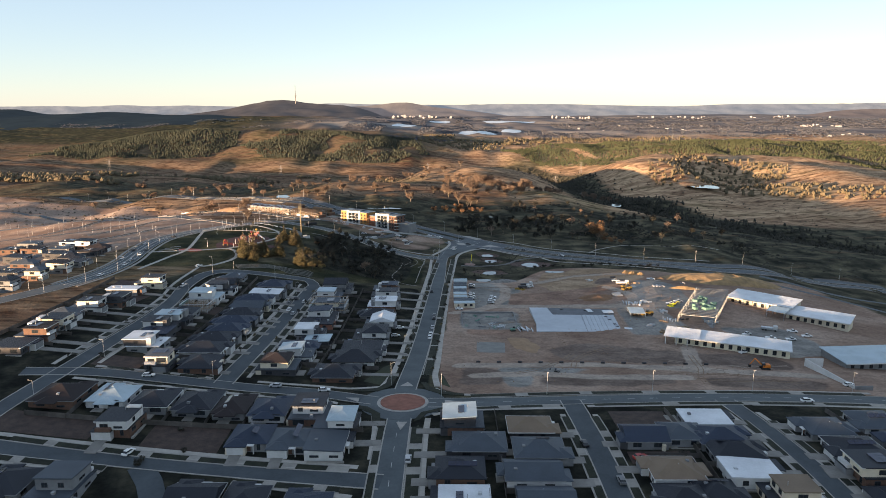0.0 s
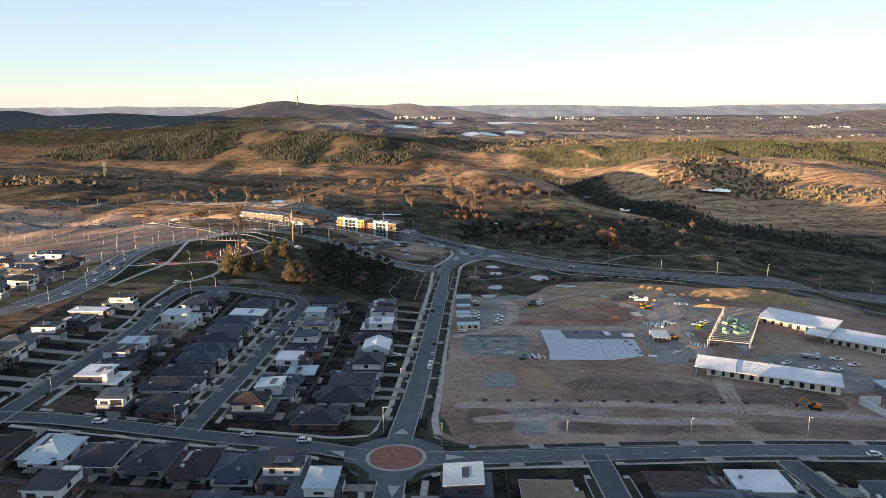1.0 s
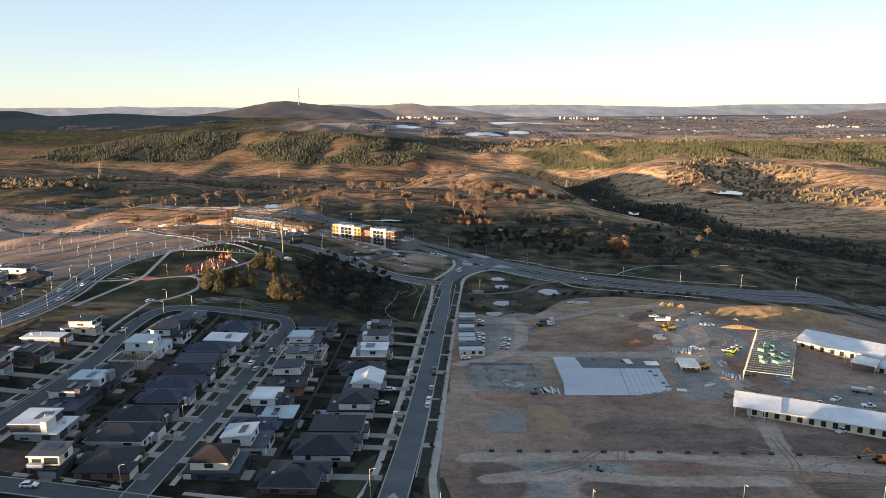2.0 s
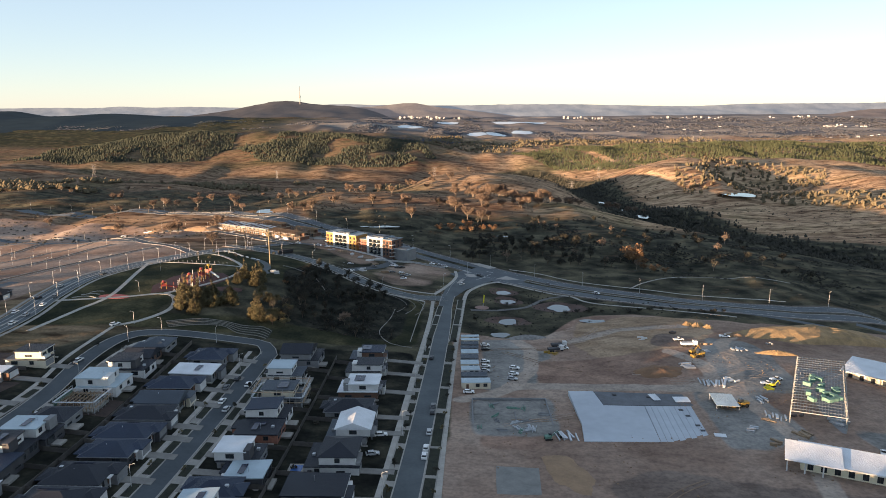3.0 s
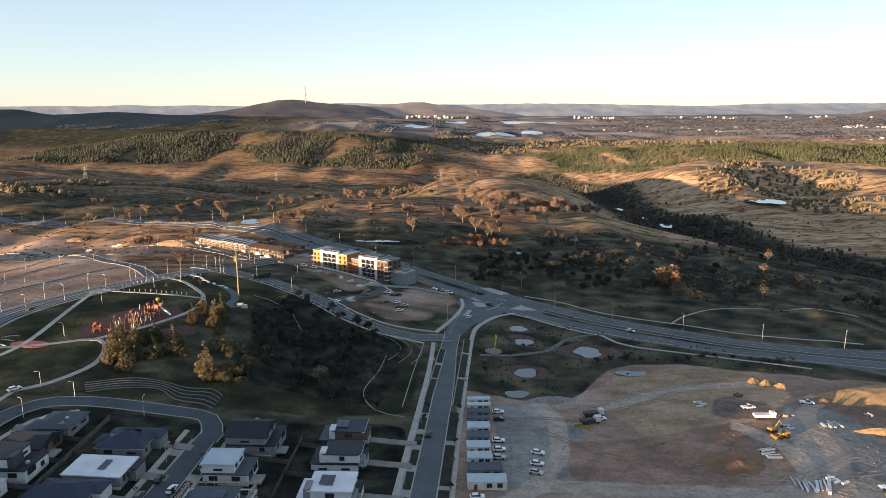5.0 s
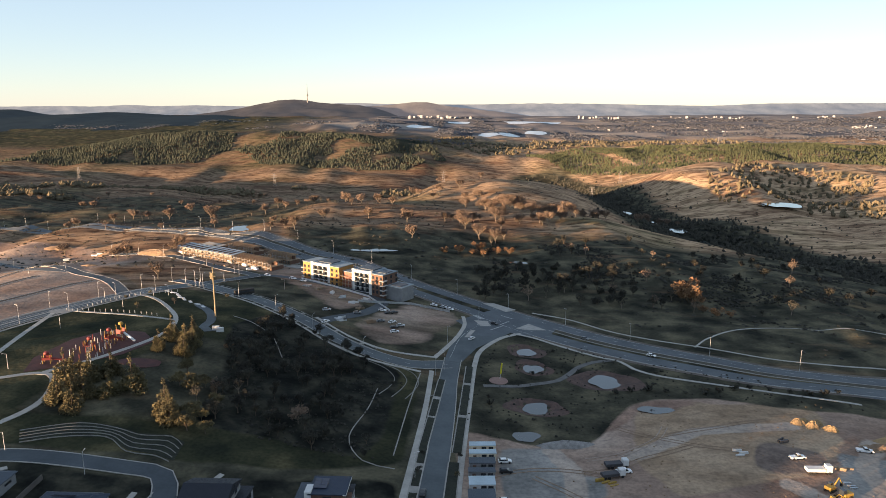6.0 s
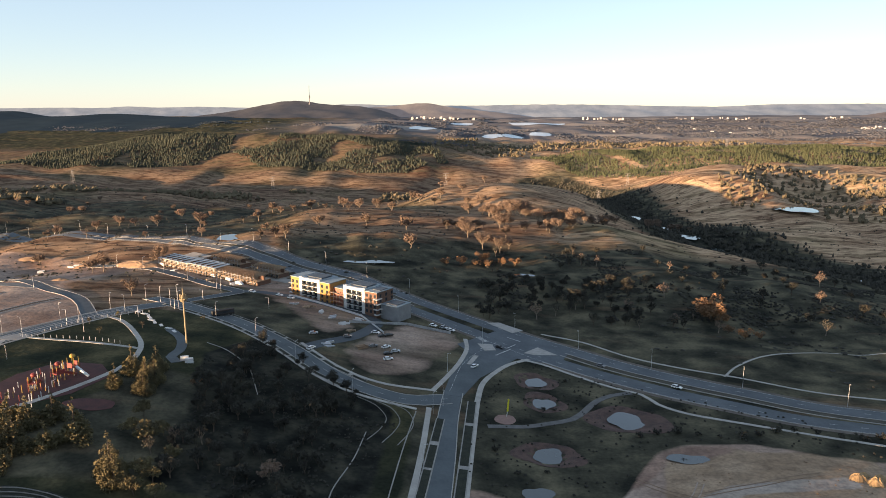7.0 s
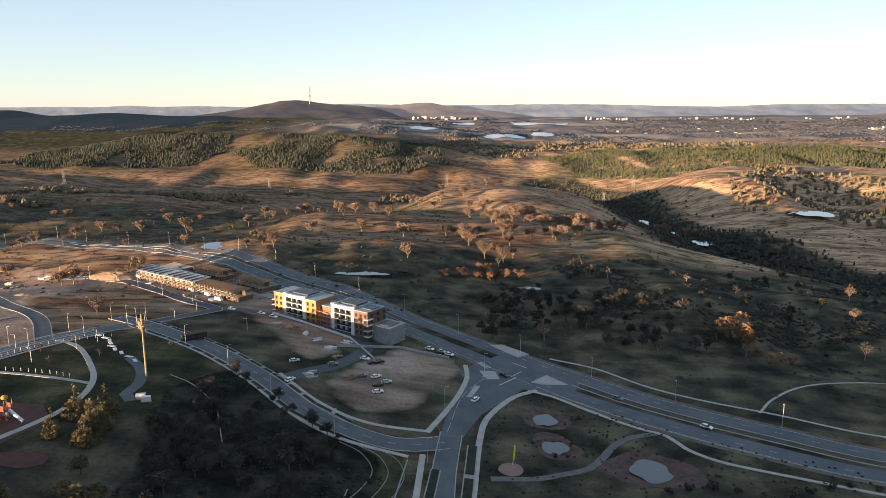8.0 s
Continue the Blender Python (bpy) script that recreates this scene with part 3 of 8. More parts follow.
def disc(cx, cy, rx, ry=None, n=28, wobble=0.0, seed=0):
    ry = ry or rx
    rnd = random.Random(seed)
    ph = [rnd.uniform(0, 6.28) for _ in range(3)]
    out = []
    for i in range(n):
        a = 2 * math.pi * i / n
        k = 1 + wobble * (math.sin(2 * a + ph[0]) + 0.6 * math.sin(3 * a + ph[1]) + 0.4 * math.sin(5 * a + ph[2]))
        out.append((cx + rx * k * math.cos(a), cy + ry * k * math.sin(a)))
    return out


# ---- streets ----
MAIN = [(-17.3, 120), (-17.3, 170), (-17.2, 215), (-17, 243), (-15, 281), (-13, 331), (-10.8, 392), (-8.8, 443), (-7.6, 490), (-7.4, 520), (-6.0, 548), (0.5, 588), (19, 626)]
STREETS = [
    ("road", [(-27, 231), (-50, 238), (-73, 241), (-107, 245), (-135, 246), (-160, 241)], 7.2, "bluish grey asphalt side street", 0.10),
    ("road", [(-152, 170), (-150, 205), (-147, 240), (-146, 277), (-146, 341), (-150, 378), (-147, 404), (-133, 414), (-100, 416), (-88, 415), (-83, 405)], 6.6, "grey asphalt residential street with driveways", 0.105),
    ("road", [(-86, 244), (-86, 278), (-85.5, 338), (-84, 385), (-83, 406)], 7.0, "narrow grey asphalt residential street", 0.115),
    ("road", [(-210, 196), (-136, 190), (-101, 187), (-65, 183), (-19.5, 176.6)], 6.6, "grey asphalt residential street between verges", 0.11),
    ("road", [(-91, 184), (-82, 171), (-70, 140)], 7.0, "grey asphalt side street", 0.12),
    ("road", [(-8, 229), (21, 230), (62, 234), (105, 239.5), (163, 245), (260, 252)], 8.4, "grey asphalt through street past the building site", 0.10),
    ("road", [(43, 232), (43.5, 219), (44.5, 188), (46, 165), (47, 130)], 7.2, "grey asphalt residential street", 0.115),
    ("road", [(100, 236), (101, 225), (104, 195), (107, 172), (110, 130)], 7.2, "grey asphalt residential street", 0.115),
    ("road", [(-8, 540), (-25, 533.5), (-46, 539), (-62, 549), (-82, 568), (-111, 592), (-141, 613), (-160, 627), (-180, 640)], 9.0, "dark asphalt collector road curving round the park", 0.10),
    ("road", [(-160, 627), (-175, 610), (-186, 590), (-205, 540), (-214, 500), (-211, 460), (-205, 422), (-206, 392), (-213, 365), (-228, 335), (-262, 280), (-310, 200)], 12.0, "wide dark asphalt avenue beside the park", 0.115),
    ("road", [(-186, 590), (-222, 640), (-262, 672), (-330, 720)], 7.0, "pale asphalt estate street", 0.12),
    ("road", [(-160, 627), (-142, 660), (-141, 671), (-165, 688), (-208, 723), (-236, 741), (-300, 772)], 7.5, "pale asphalt street along the terraces", 0.10),
    ("road", [(-76, 567), (-70, 580), (-57, 600), (-50, 628), (-60, 642), (-81, 654), (-120, 670), (-140, 671)], 7.0, "dusty access street beside the apartments", 0.115),
    ("road", [(-262, 300), (-290, 330), (-320, 380)], 6.5, "asphalt estate lane", 0.13),
]
ribbon("road", MAIN, 7.8, 0.09, ASPHALT, "bluish grey asphalt main street with a long straight", "road")
for nm, pts, wide, lab, lift in STREETS:
    ribbon(nm, pts, wide, lift, ASPHALT if wide > 8 else ASPHALT_LANE, lab, "road")
patch("road", disc(-17, 229.5, 15.5, n=40), 0.125, ASPHALT, "circular asphalt of the roundabout", "road")
ART_FAR = [(-560, 985), (-436, 920), (-334, 868), (-256, 848), (-196, 812), (-152, 784), (-104, 747), (-72, 724), (-27, 683), (16, 646), (53, 613), (80, 587), (116, 558), (150, 537), (205, 532), (276, 545), (352, 542), (470, 520), (700, 470)]
ART_NEAR = [(-560, 973), (-440, 908), (-340, 856), (-260, 836), (-203, 801), (-160, 772), (-112, 734), (-80, 711), (-37, 670), (4, 634), (40, 599), (70, 572), (104, 544), (140, 522), (200, 517), (276, 530), (352, 528), (470, 506), (700, 456)]
ribbon("road", ART_FAR, 9.8, 0.10, ASPHALT_OLD, "worn grey asphalt carriageway of a divided road", "road")
ribbon("road", ART_NEAR, 10.4, 0.10, ASPHALT_OLD, "worn grey asphalt carriageway of a divided road", "road")
patch("road", [(-6, 612), (14, 640), (30, 640), (52, 612), (44, 592), (24, 598), (8, 588)], 0.14, ASPHALT_OLD, "asphalt of the widened road junction", "road")
ribbon("road", [(150, 520), (205, 500), (262, 470), (300, 420), (340, 330)], 6.0, 0.1, ASPHALT_OLD, "curving asphalt side road past the school", "road")
ribbon("road", [(235, 512), (275, 490), (330, 470), (420, 440)], 6.0, 0.1, ASPHALT_OLD, "branching asphalt side road", "road")

SHOULDER = mat("gravel_shoulder", (0.135, 0.112, 0.094), (0.08, 0.068, 0.058), 0.2, 0.95, 0.3)
for line, off, wide in ((ART_FAR[2:], 6.3, 2.4), (ART_NEAR[2:], -6.6, 2.6)):
    ribbon("road_shoulder", line, wide, 0.06, SHOULDER, "brown gravel shoulder beside the carriageway", "road shoulder", offset=off, step=6)

MEDIAN = mat("dry_median_grass", (0.075, 0.066, 0.050), (0.038, 0.036, 0.029), 0.25, 0.95, 0.3)
for a, b in ((2, 9), (10, 18)):
    ribbon("median", ART_FAR[a:b], 4.6, 0.13, MEDIAN, "dry grass median between the carriageways", "median", offset=-7.4, step=6)
    for off in (-5.05, -9.6):
        ribbon("kerb", ART_FAR[a:b], 0.35, 0.26, KERB, "pale concrete kerb of the median", "kerb", offset=off, step=6)
    ribbon("kerb", ART_NEAR[a:b], 0.3, 0.2, KERB, "pale concrete edge of the carriageway", "kerb", offset=-5.3, step=6)

# kerbs, footpaths
EDGES = [(MAIN[:3], 4.0), (MAIN[3:11], 4.0)] + [(STREETS[i][1], STREETS[i][2] / 2 + 0.1) for i in (0, 1, 2, 3, 5, 6, 7, 8, 9, 10, 11, 13)]
for pts, off in EDGES:
    for side in (1, -1):
        ribbon("kerb", pts, 0.34, 0.20, KERB, "pale concrete kerb", "kerb", offset=side * off, step=5)
tagged(patch("median", disc(-17, 229.5, 9.2, n=40), 0.22, KERB, "raised concrete rim of the roundabout island", "traffic island"))
tagged(patch("median", disc(-17, 229.5, 8.0, n=40), 0.34, REDDIRT, "red gravel centre of the roundabout island", "traffic island"))
for a, b, c in (((-19.2, 247), (-14.2, 247), (-16.6, 252)), ((-18, 212), (-14.4, 212), (-16.2, 206)), ((-2, 227.5), (-2, 231.5), (4, 229.6)), ((-33, 229.5), (-33, 233.5), (-38, 233.5))):
    patch("median", [a, b, c], 0.24, KERB, "small concrete splitter island", "traffic island")
for poly, words in (([(28, 607), (36, 617), (45, 606), (33, 605)], "pale concrete median nose at the junction"), ([(10, 655), (17, 657), (30, 645), (24, 639)], "pale paved median nose at the junction"), ([(4.5, 616), (12, 617), (14, 608), (8, 606)], "pale concrete turning island"), ([(-1, 583), (1.5, 584), (5, 597), (2.5, 597)], "pale concrete turning island")):
    patch("median", poly, 0.26, KERB, words, "traffic island")
AVENUE = STREETS[9][1][1:]
ribbon("median", AVENUE[:8], 0.9, 0.24, KERB, "narrow raised concrete median", "traffic island")
for off in (-3.1, 3.1):
    ribbon("lane_marking", AVENUE[:8], 0.3, 0.16, PAINT, "pale painted parking lane line", "road marking", offset=off, thick=0.02)
for off in (-8.4, 8.6):
    ribbon("footpath", AVENUE[:8], 1.7, 0.16, CONCRETE, "pale concrete footpath", "footpath", offset=off)
FOOTPATHS = [
    ([(-26, 246), (-23.5, 262), (-22.5, 281), (-21, 331), (-19, 392), (-17, 443), (-15.4, 490), (-15.2, 529)], 2.1), ([(-5, 247), (-6.2, 262), (-5.5, 281), (-4.5, 331), (-2.6, 392), (-0.8, 443), (2.5, 511), (4.6, 546), (8, 566), (19, 588), (30, 598)], 2.4),
    ([(-26, 246), (-38, 243.5), (-50, 245.5), (-74, 248)], 1.6), ([(-92, 249), (-107, 251), (-138, 252)], 1.8),
    ([(-30, 224), (-50, 231.5), (-73, 234), (-107, 238), (-140, 239)], 1.8), ([(-26, 217), (-24.5, 205), (-24, 188)], 1.6), ([(-7.5, 215), (-8, 200), (-8, 170), (-8, 130)], 2.0),
    ([(-6, 245), (0, 238.5), (21, 237.5), (62, 241.5), (105, 247), (163, 253)], 1.8), ([(-6, 218), (6, 222), (40, 224)], 1.8), ([(48, 226), (62, 227), (98, 231)], 1.8), ([(108, 232), (163, 237), (240, 243)], 1.8),
    ([(-138.4, 255), (-138.4, 341), (-142, 372), (-139, 398), (-129, 408)], 1.6), ([(-153.6, 250), (-153.6, 341), (-157.6, 378), (-157, 417)], 1.6), ([(-93.2, 252), (-92.7, 338), (-91.2, 405)], 1.6), ([(-78.8, 252), (-78.3, 338), (-76.8, 400), (-72, 420)], 1.6),
    ([(-200, 189), (-136, 183.5), (-101, 180.5)], 1.8), ([(-200, 202), (-136, 196.5), (-101, 193.5), (-65, 189.5), (-27, 184)], 1.8), ([(-62, 177), (-27, 170)], 1.8),
    ([(38, 218), (39, 188), (40.5, 150)], 1.8), ([(49, 218), (50, 188), (51.5, 150)], 1.8), ([(95.5, 224), (98.5, 195), (101.5, 160)], 1.8), ([(106.5, 224), (109.5, 195), (112.5, 160)], 1.8),
    ([(-15, 546), (-9, 566), (-4, 586), (-1, 606), (-2, 622)], 2.2), ([(-14, 547), (-38, 546), (-58, 556), (-78, 576)], 1.8), ([(-20, 526), (-46, 531), (-66, 543), (-86, 562), (-115, 586), (-150, 611)], 1.8),
    ([(26, 597), (36, 592), (50, 578), (64, 564), (75, 555), (79, 544), (87, 534), (101, 525), (130, 510), (160, 500)], 1.7), ([(40, 640), (61, 628), (80, 606), (98, 591), (121, 577), (155, 556), (210, 548)], 1.3),
    ([(-189, 404), (-184, 435), (-181, 463), (-193, 520), (-200, 548)], 2.2), ([(-157, 417), (-150, 424), (-144, 439), (-144, 451), (-150, 465), (-158, 468), (-175, 458), (-203, 449)], 2.2),
    ([(-156, 469), (-143, 490), (-134, 518), (-137, 541), (-149, 561), (-167, 583), (-182, 593)], 2.2), ([(-196, 552), (-180, 548), (-160, 545), (-138, 541)], 1.8),
    ([(118, 577), (130, 592), (150, 606), (190, 614), (240, 606)], 1.1),
    ([(-20, 524), (-22, 490), (-23.5, 446)], 0.4), ([(-36, 500), (-37, 480), (-40, 455), (-33, 440), (-22, 437)], 0.35), ([(-115, 557), (-104, 551), (-91, 538), (-87, 531), (-79, 513)], 0.4),
]
for pts, wide in FOOTPATHS:
    ribbon("footpath", pts, wide, 0.16, PATH if wide > 1 else CONCRETE, "pale concrete footpath", "footpath", step=4)
PARKPATH = mat("grey_park_path", (0.125, 0.122, 0.118), (0.085, 0.083, 0.081), 0.3, 0.9)
ribbon("footpath", [(8, 518), (15, 519), (23, 520), (32.5, 524), (41.6, 528.4), (48, 537), (54, 547), (62, 554), (71, 557)], 3.0, 0.16, PARKPATH, "grey path winding between the ponds", "footpath")
patch("footpath", disc(15, 525.5, 4.4, 4.4, wobble=0.04), 0.14, mat("pink_paving", (0.24, 0.15, 0.125), (0.18, 0.115, 0.10), 0.8, 0.9), "pinkish paved lookout bay", "paving")
ribbon("footpath", [(-138, 571), (-129, 561), (-124, 552), (-121.5, 543), (-121.5, 535), (-117, 530)], 4.2, 0.15, ASPHALT, "dark asphalt path winding to the mast", "footpath")
patch("footpath", disc(-198, 551, 6, 5), 0.2, CONCRETE, "round concrete park plaza", "paving")

# road markings
for pts, off, dash, gap, wide in ((MAIN[:3], 0.0, 3.0, 6.0, 0.15), (STREETS[5][1], 0.0, 3.0, 6.0, 0.15), (STREETS[8][1], 0.0, 3.0, 6.0, 0.15), (MAIN[10:], 1.7, 9.0, 2.0, 0.15), (ART_FAR[3:16], 0.0, 3.0, 9.0, 0.15), (ART_NEAR[3:16], 0.0, 3.0, 9.0, 0.15), (ART_FAR[3:16], 4.4, 40, 0.5, 0.15), (ART_NEAR[3:16], -4.6, 40, 0.5, 0.15)):
    line = curve(pts, 1.0)
    bm = bmesh.new()
    i = 0
    while i + dash < len(line):
        ribbon_bm(line[i:i + int(dash) + 1], wide, 0.155, off, 0.02, bm=bm, straight=True)
        i += int(dash + gap) + (1 if gap < 1 else 0)
    tagged(new("lane_marking", mesh_of("lane_marking", bm, PAINT)), "broken white painted lane line", "road marking", kind="structure")
for x, y, a, n in ((9, 621, 35, 7), (16, 604, 55, 1), (19, 608, 55, 1), (8, 612, 65, 1), (24, 628, -40, 1), (22, 616, 55, 1)):
    bm = bmesh.new()
    for k in range(n):
        q = Vector((x, y)) + Vector((math.cos(radians(a + 90)), math.sin(radians(a + 90)))) * 1.2 * k
        d = Vector((math.cos(radians(a)), math.sin(radians(a)))) * (1.6 if n > 1 else 4.5)
        ribbon_bm([q - d, q, q + d], 0.6 if n > 1 else 0.5, 0.19, 0, 0.02, bm=bm, straight=True)
    tagged(new("crossing_marking", mesh_of("crossing_marking", bm, PAINT)), "white painted crossing bars", "road marking", kind="structure")

# dark planted verge beds between kerb and footpath, cut by driveways
rnd = random.Random(4)


def verge(a, b, off, wide=2.4, gaps=(3.5, 4.5), runs=(7, 12)):
    """Beds along a straight street edge from a to b."""
    a, b = Vector(a), Vector(b)
    d = (b - a).normalized()
    n = Vector((-d.y, d.x)) * off
    s, top = 0.0, (b - a).length
    if wide > 1.65:
        bm = ribbon_bm([a + n, (a + b) / 2 + n, b + n], wide + 0.9, 0.19, 0, 0.2)
        tagged(new("verge_paving", mesh_of("verge_paving", bm, CONCRETE)), "pale concrete strip between kerb and footpath", "footpath", kind="structure")
    while s < top - 3:
        e = min(top, s + rnd.uniform(*runs))
        p, q = a + d * s + n, a + d * e + n
        bm = ribbon_bm([p, p.lerp(q, 0.5), q], wide, 0.24, 0, 0.2)
        tagged(new("verge_bed", mesh_of("verge_bed", bm, VERGE)), "dark planted strip between kerb and footpath", "verge", kind="structure")
        s = e + rnd.uniform(*gaps)


patch("road", [(-9.8, 544), (-2.2, 544), (5.5, 568), (24, 598), (10, 606), (2, 612), (-3, 588)], 0.13, ASPHALT, "asphalt widening towards the road junction", "road")
verge((-15, 281), (-8.4, 455), 5.4, 2.5)
verge((-9.2, 262), (-3.0, 445), 0, 3.4, (1.5, 5), (10, 30))
verge((-2.2, 452), (2.0, 540), 0, 3.0, (1.5, 4), (20, 40))
verge((-14.2, 452), (-10.2, 520), 0, 2.6, (1.5, 4), (16, 30))
verge((-86, 258), (-84, 400), 5.1, 2.5)
verge((-86, 258), (-84, 400), -5.1, 2.5)
verge((-146.5, 262), (-146, 350), -5.4, 2.5)
verge((-146.5, 262), (-146, 350), 5.5, 2.5)
verge((8, 229.3), (38, 232), -5.8, 2.0)
verge((8, 230.0), (160, 244.6), 6.0, 2.8, (4, 7), (16, 30))
verge((50, 233), (160, 244.6), -5.9, 2.2, (4, 7), (16, 26))
for px, q in (((43.5, 216), (46, 160)), ((103, 216), (108, 160))):
    verge(px, q, 5.0, 2.4)
    verge(px, q, -5.0, 2.4)
verge((-136, 190), (-30, 178), 4.8, 2.4)
verge((-136, 190), (-100, 187), -4.8, 2.4)
verge((-60, 182), (-30, 178), -4.8, 2.4)
verge((-17.3, 208), (-17.3, 150), 6.6, 3.8)
verge((-17.3, 208), (-17.3, 150), -5.2, 2.0)
for a, b in zip(STREETS[8][1][2:], STREETS[8][1][3:8]):
    verge(a, b, 5.9, 1.7, (1.2, 2.0), (7, 9))
    verge(a, b, -5.9, 1.7, (1.2, 2.0), (7, 9))
verge((-40, 236), (-75, 241), 5.4, 1.5)
verge((-95, 244), (-135, 246.5), -5.6, 1.6)
verge((-95, 244), (-135, 246), 5.6, 1.6)
for poly in ([(-9.5, 252), (-7.5, 246), (-2, 240.5), (5, 238.2), (5, 236.2), (-3, 237.5), (-9, 242.5), (-11.5, 252)], [(-24.5, 262), (-25, 250), (-28, 243.5), (-36, 241.8), (-36, 240), (-27, 240.5), (-22.5, 247), (-21, 262)], [(-26, 212), (-27, 219), (-31, 222.5), (-40, 227), (-40, 228.8), (-29, 225), (-24, 219), (-23, 210)], [(-10, 214), (-8, 219), (-2, 222), (6, 223.2), (6, 225), (-3, 224), (-10, 220), (-12.5, 212)]):
    patch("verge_bed", poly, 0.27, VERGE, "dark curved planted bed beside the roundabout", "verge", step=3)
for poly in ([(-27, 248), (-24.6, 262), (-24.4, 278), (-28, 272), (-31, 262), (-34, 252)], [(-3.4, 250), (-4.4, 262), (-3, 262), (0, 246)], [(-10.5, 210), (-13, 203), (-10.5, 190), (-9.2, 203)]):
    patch("lawn", poly, 0.13, LAWN, "dark mown corner lawn", "lawn")


# ---- houses ----
def shared(name, bm, material):
    return mesh_of(name, bm, material)


def window_kit(w, h):
    f = bmesh.new()
    t = 0.07
    for a in ((-w / 2 - t, -w / 2, -t, h + t), (w / 2, w / 2 + t, -t, h + t), (-w / 2, w / 2, -t, 0), (-w / 2, w / 2, h, h + t), (-0.03, 0.03, 0, h)):
        box(f, a[0], a[1], -0.10, 0.02, a[2], a[3])
    return shared("window_frame", f, DARKWALL), shared("pane", boxed(-w / 2, w / 2, -0.05, 0.01, 0, h), GLASS)


WINDOWS = {"wide": window_kit(2.4, 1.3), "slot": window_kit(2.6, 0.6), "tall": window_kit(0.9, 1.9), "mid": window_kit(1.5, 1.3), "big": window_kit(3.6, 2.2)}
GARAGE = shared("garage_door", boxed(-2.5, 2.5, -0.06, 0.02, 0, 2.25), GREYWALL)
GARAGE_W = shared("garage_door", boxed(-2.5, 2.5, -0.06, 0.02, 0, 2.25), WHITE)
DOOR = shared("front_door", boxed(-0.55, 0.55, -0.06, 0.02, 0, 2.1), BROWNBRICK)


PANEL_ME = shared("solar_panel", boxed(0, 1.7, 0, 1.95, 0, 0.06), PANEL)


def solar(parent, m, n):
    for i in range(n):
        part("solar_panel", PANEL_ME, None, parent).matrix_basis = m @ pose(1.8 * (i % 3), 2.05 * (i // 3), 0)


def add_window(parent, kind, x, y, z, turn=0):
    if abs((math.degrees(parent.matrix_basis.to_euler().z) + turn) % 360 - 180) < 30:
        return  # blank rear walls
    f, p = WINDOWS[kind]
    a = part("window", f, None, parent)
    a.matrix_basis = pose(x, y, z, 0, 0, turn)
    part("pane", p, None, a)


def hip(bm, x0, x1, y0, y1, z, over=0.5, pitch=0.40, gable=False):
    """A hipped or gabled roof with eaves of some thickness."""
    x0, x1, y0, y1 = x0 - over, x1 + over, y0 - over, y1 + over
    w, d = x1 - x0, y1 - y0
    if w >= d:
        k = 0 if gable else d / 2
        r = [(x0 + k, (y0 + y1) / 2), (x1 - k, (y0 + y1) / 2)]
        up = d / 2 * pitch
        faces = [(4, 5, 9, 8), (5, 6, 9), (6, 7, 8, 9), (7, 4, 8)]
    else:
        k = 0 if gable else w / 2
        r = [((x0 + x1) / 2, y0 + k), ((x0 + x1) / 2, y1 - k)]
        up = w / 2 * pitch
        faces = [(4, 5, 8), (5, 6, 9, 8), (6, 7, 9), (7, 4, 8, 9)]
    t = 0.22
    ring = [(x0, y0), (x1, y0), (x1, y1), (x0, y1)]
    vs = [(a, b, z - t) for a, b in ring] + [(a, b, z) for a, b in ring] + [(a, b, z + up) for a, b in r]
    return solid(bm, vs, [(3, 2, 1, 0)] + [(i, (i + 1) % 4, 4 + (i + 1) % 4, 4 + i) for i in range(4)] + faces)


def flat_roof(bm, x0, x1, y0, y1, z, over=0.35, t=0.35, fall=0.0):
    x0, x1, y0, y1 = x0 - over, x1 + over, y0 - over, y1 + over
    ring = [(x0, y0), (x1, y0), (x1, y1), (x0, y1)]
    lift = [0, 0, fall, fall]
    vs = [(a, b, z + l) for (a, b), l in zip(ring, lift)] + [(a, b, z + t + l) for (a, b), l in zip(ring, lift)]
    return solid(bm, vs, [(3, 2, 1, 0), (4, 5, 6, 7)] + [(i, (i + 1) % 4, 4 + (i + 1) % 4, 4 + i) for i in range(4)])


def prism(bm, x0, x1, y0, y1, z0, z1, rise=0.0):
    """Walls under a level or one-way roof."""
    ring = [(x0, y0, 0), (x1, y0, 0), (x1, y1, rise), (x0, y1, rise)]
    vs = [(a, b, z0) for a, b, _ in ring] + [(a, b, z1 + l) for a, b, l in ring]
    return solid(bm, vs, [(3, 2, 1, 0), (4, 5, 6, 7)] + [(i, (i + 1) % 4, 4 + (i + 1) % 4, 4 + i) for i in range(4)])


ROOF_WORDS = {"dark": "charcoal", "navy": "slate-blue", "grey": "mid-grey", "brown": "brown tiled", "tan": "tan tiled", "light": "pale blue-grey", "white": "white"}
WALL_WORDS = {"w": "white rendered", "c": "cream rendered", "g": "grey rendered", "d": "charcoal clad", "b": "red brick", "n": "brown brick"}
KIND_WORDS = {"hip": "hipped", "gable": "gabled", "flat": "flat", "skil": "sloping sheet"}
DRIVES = []


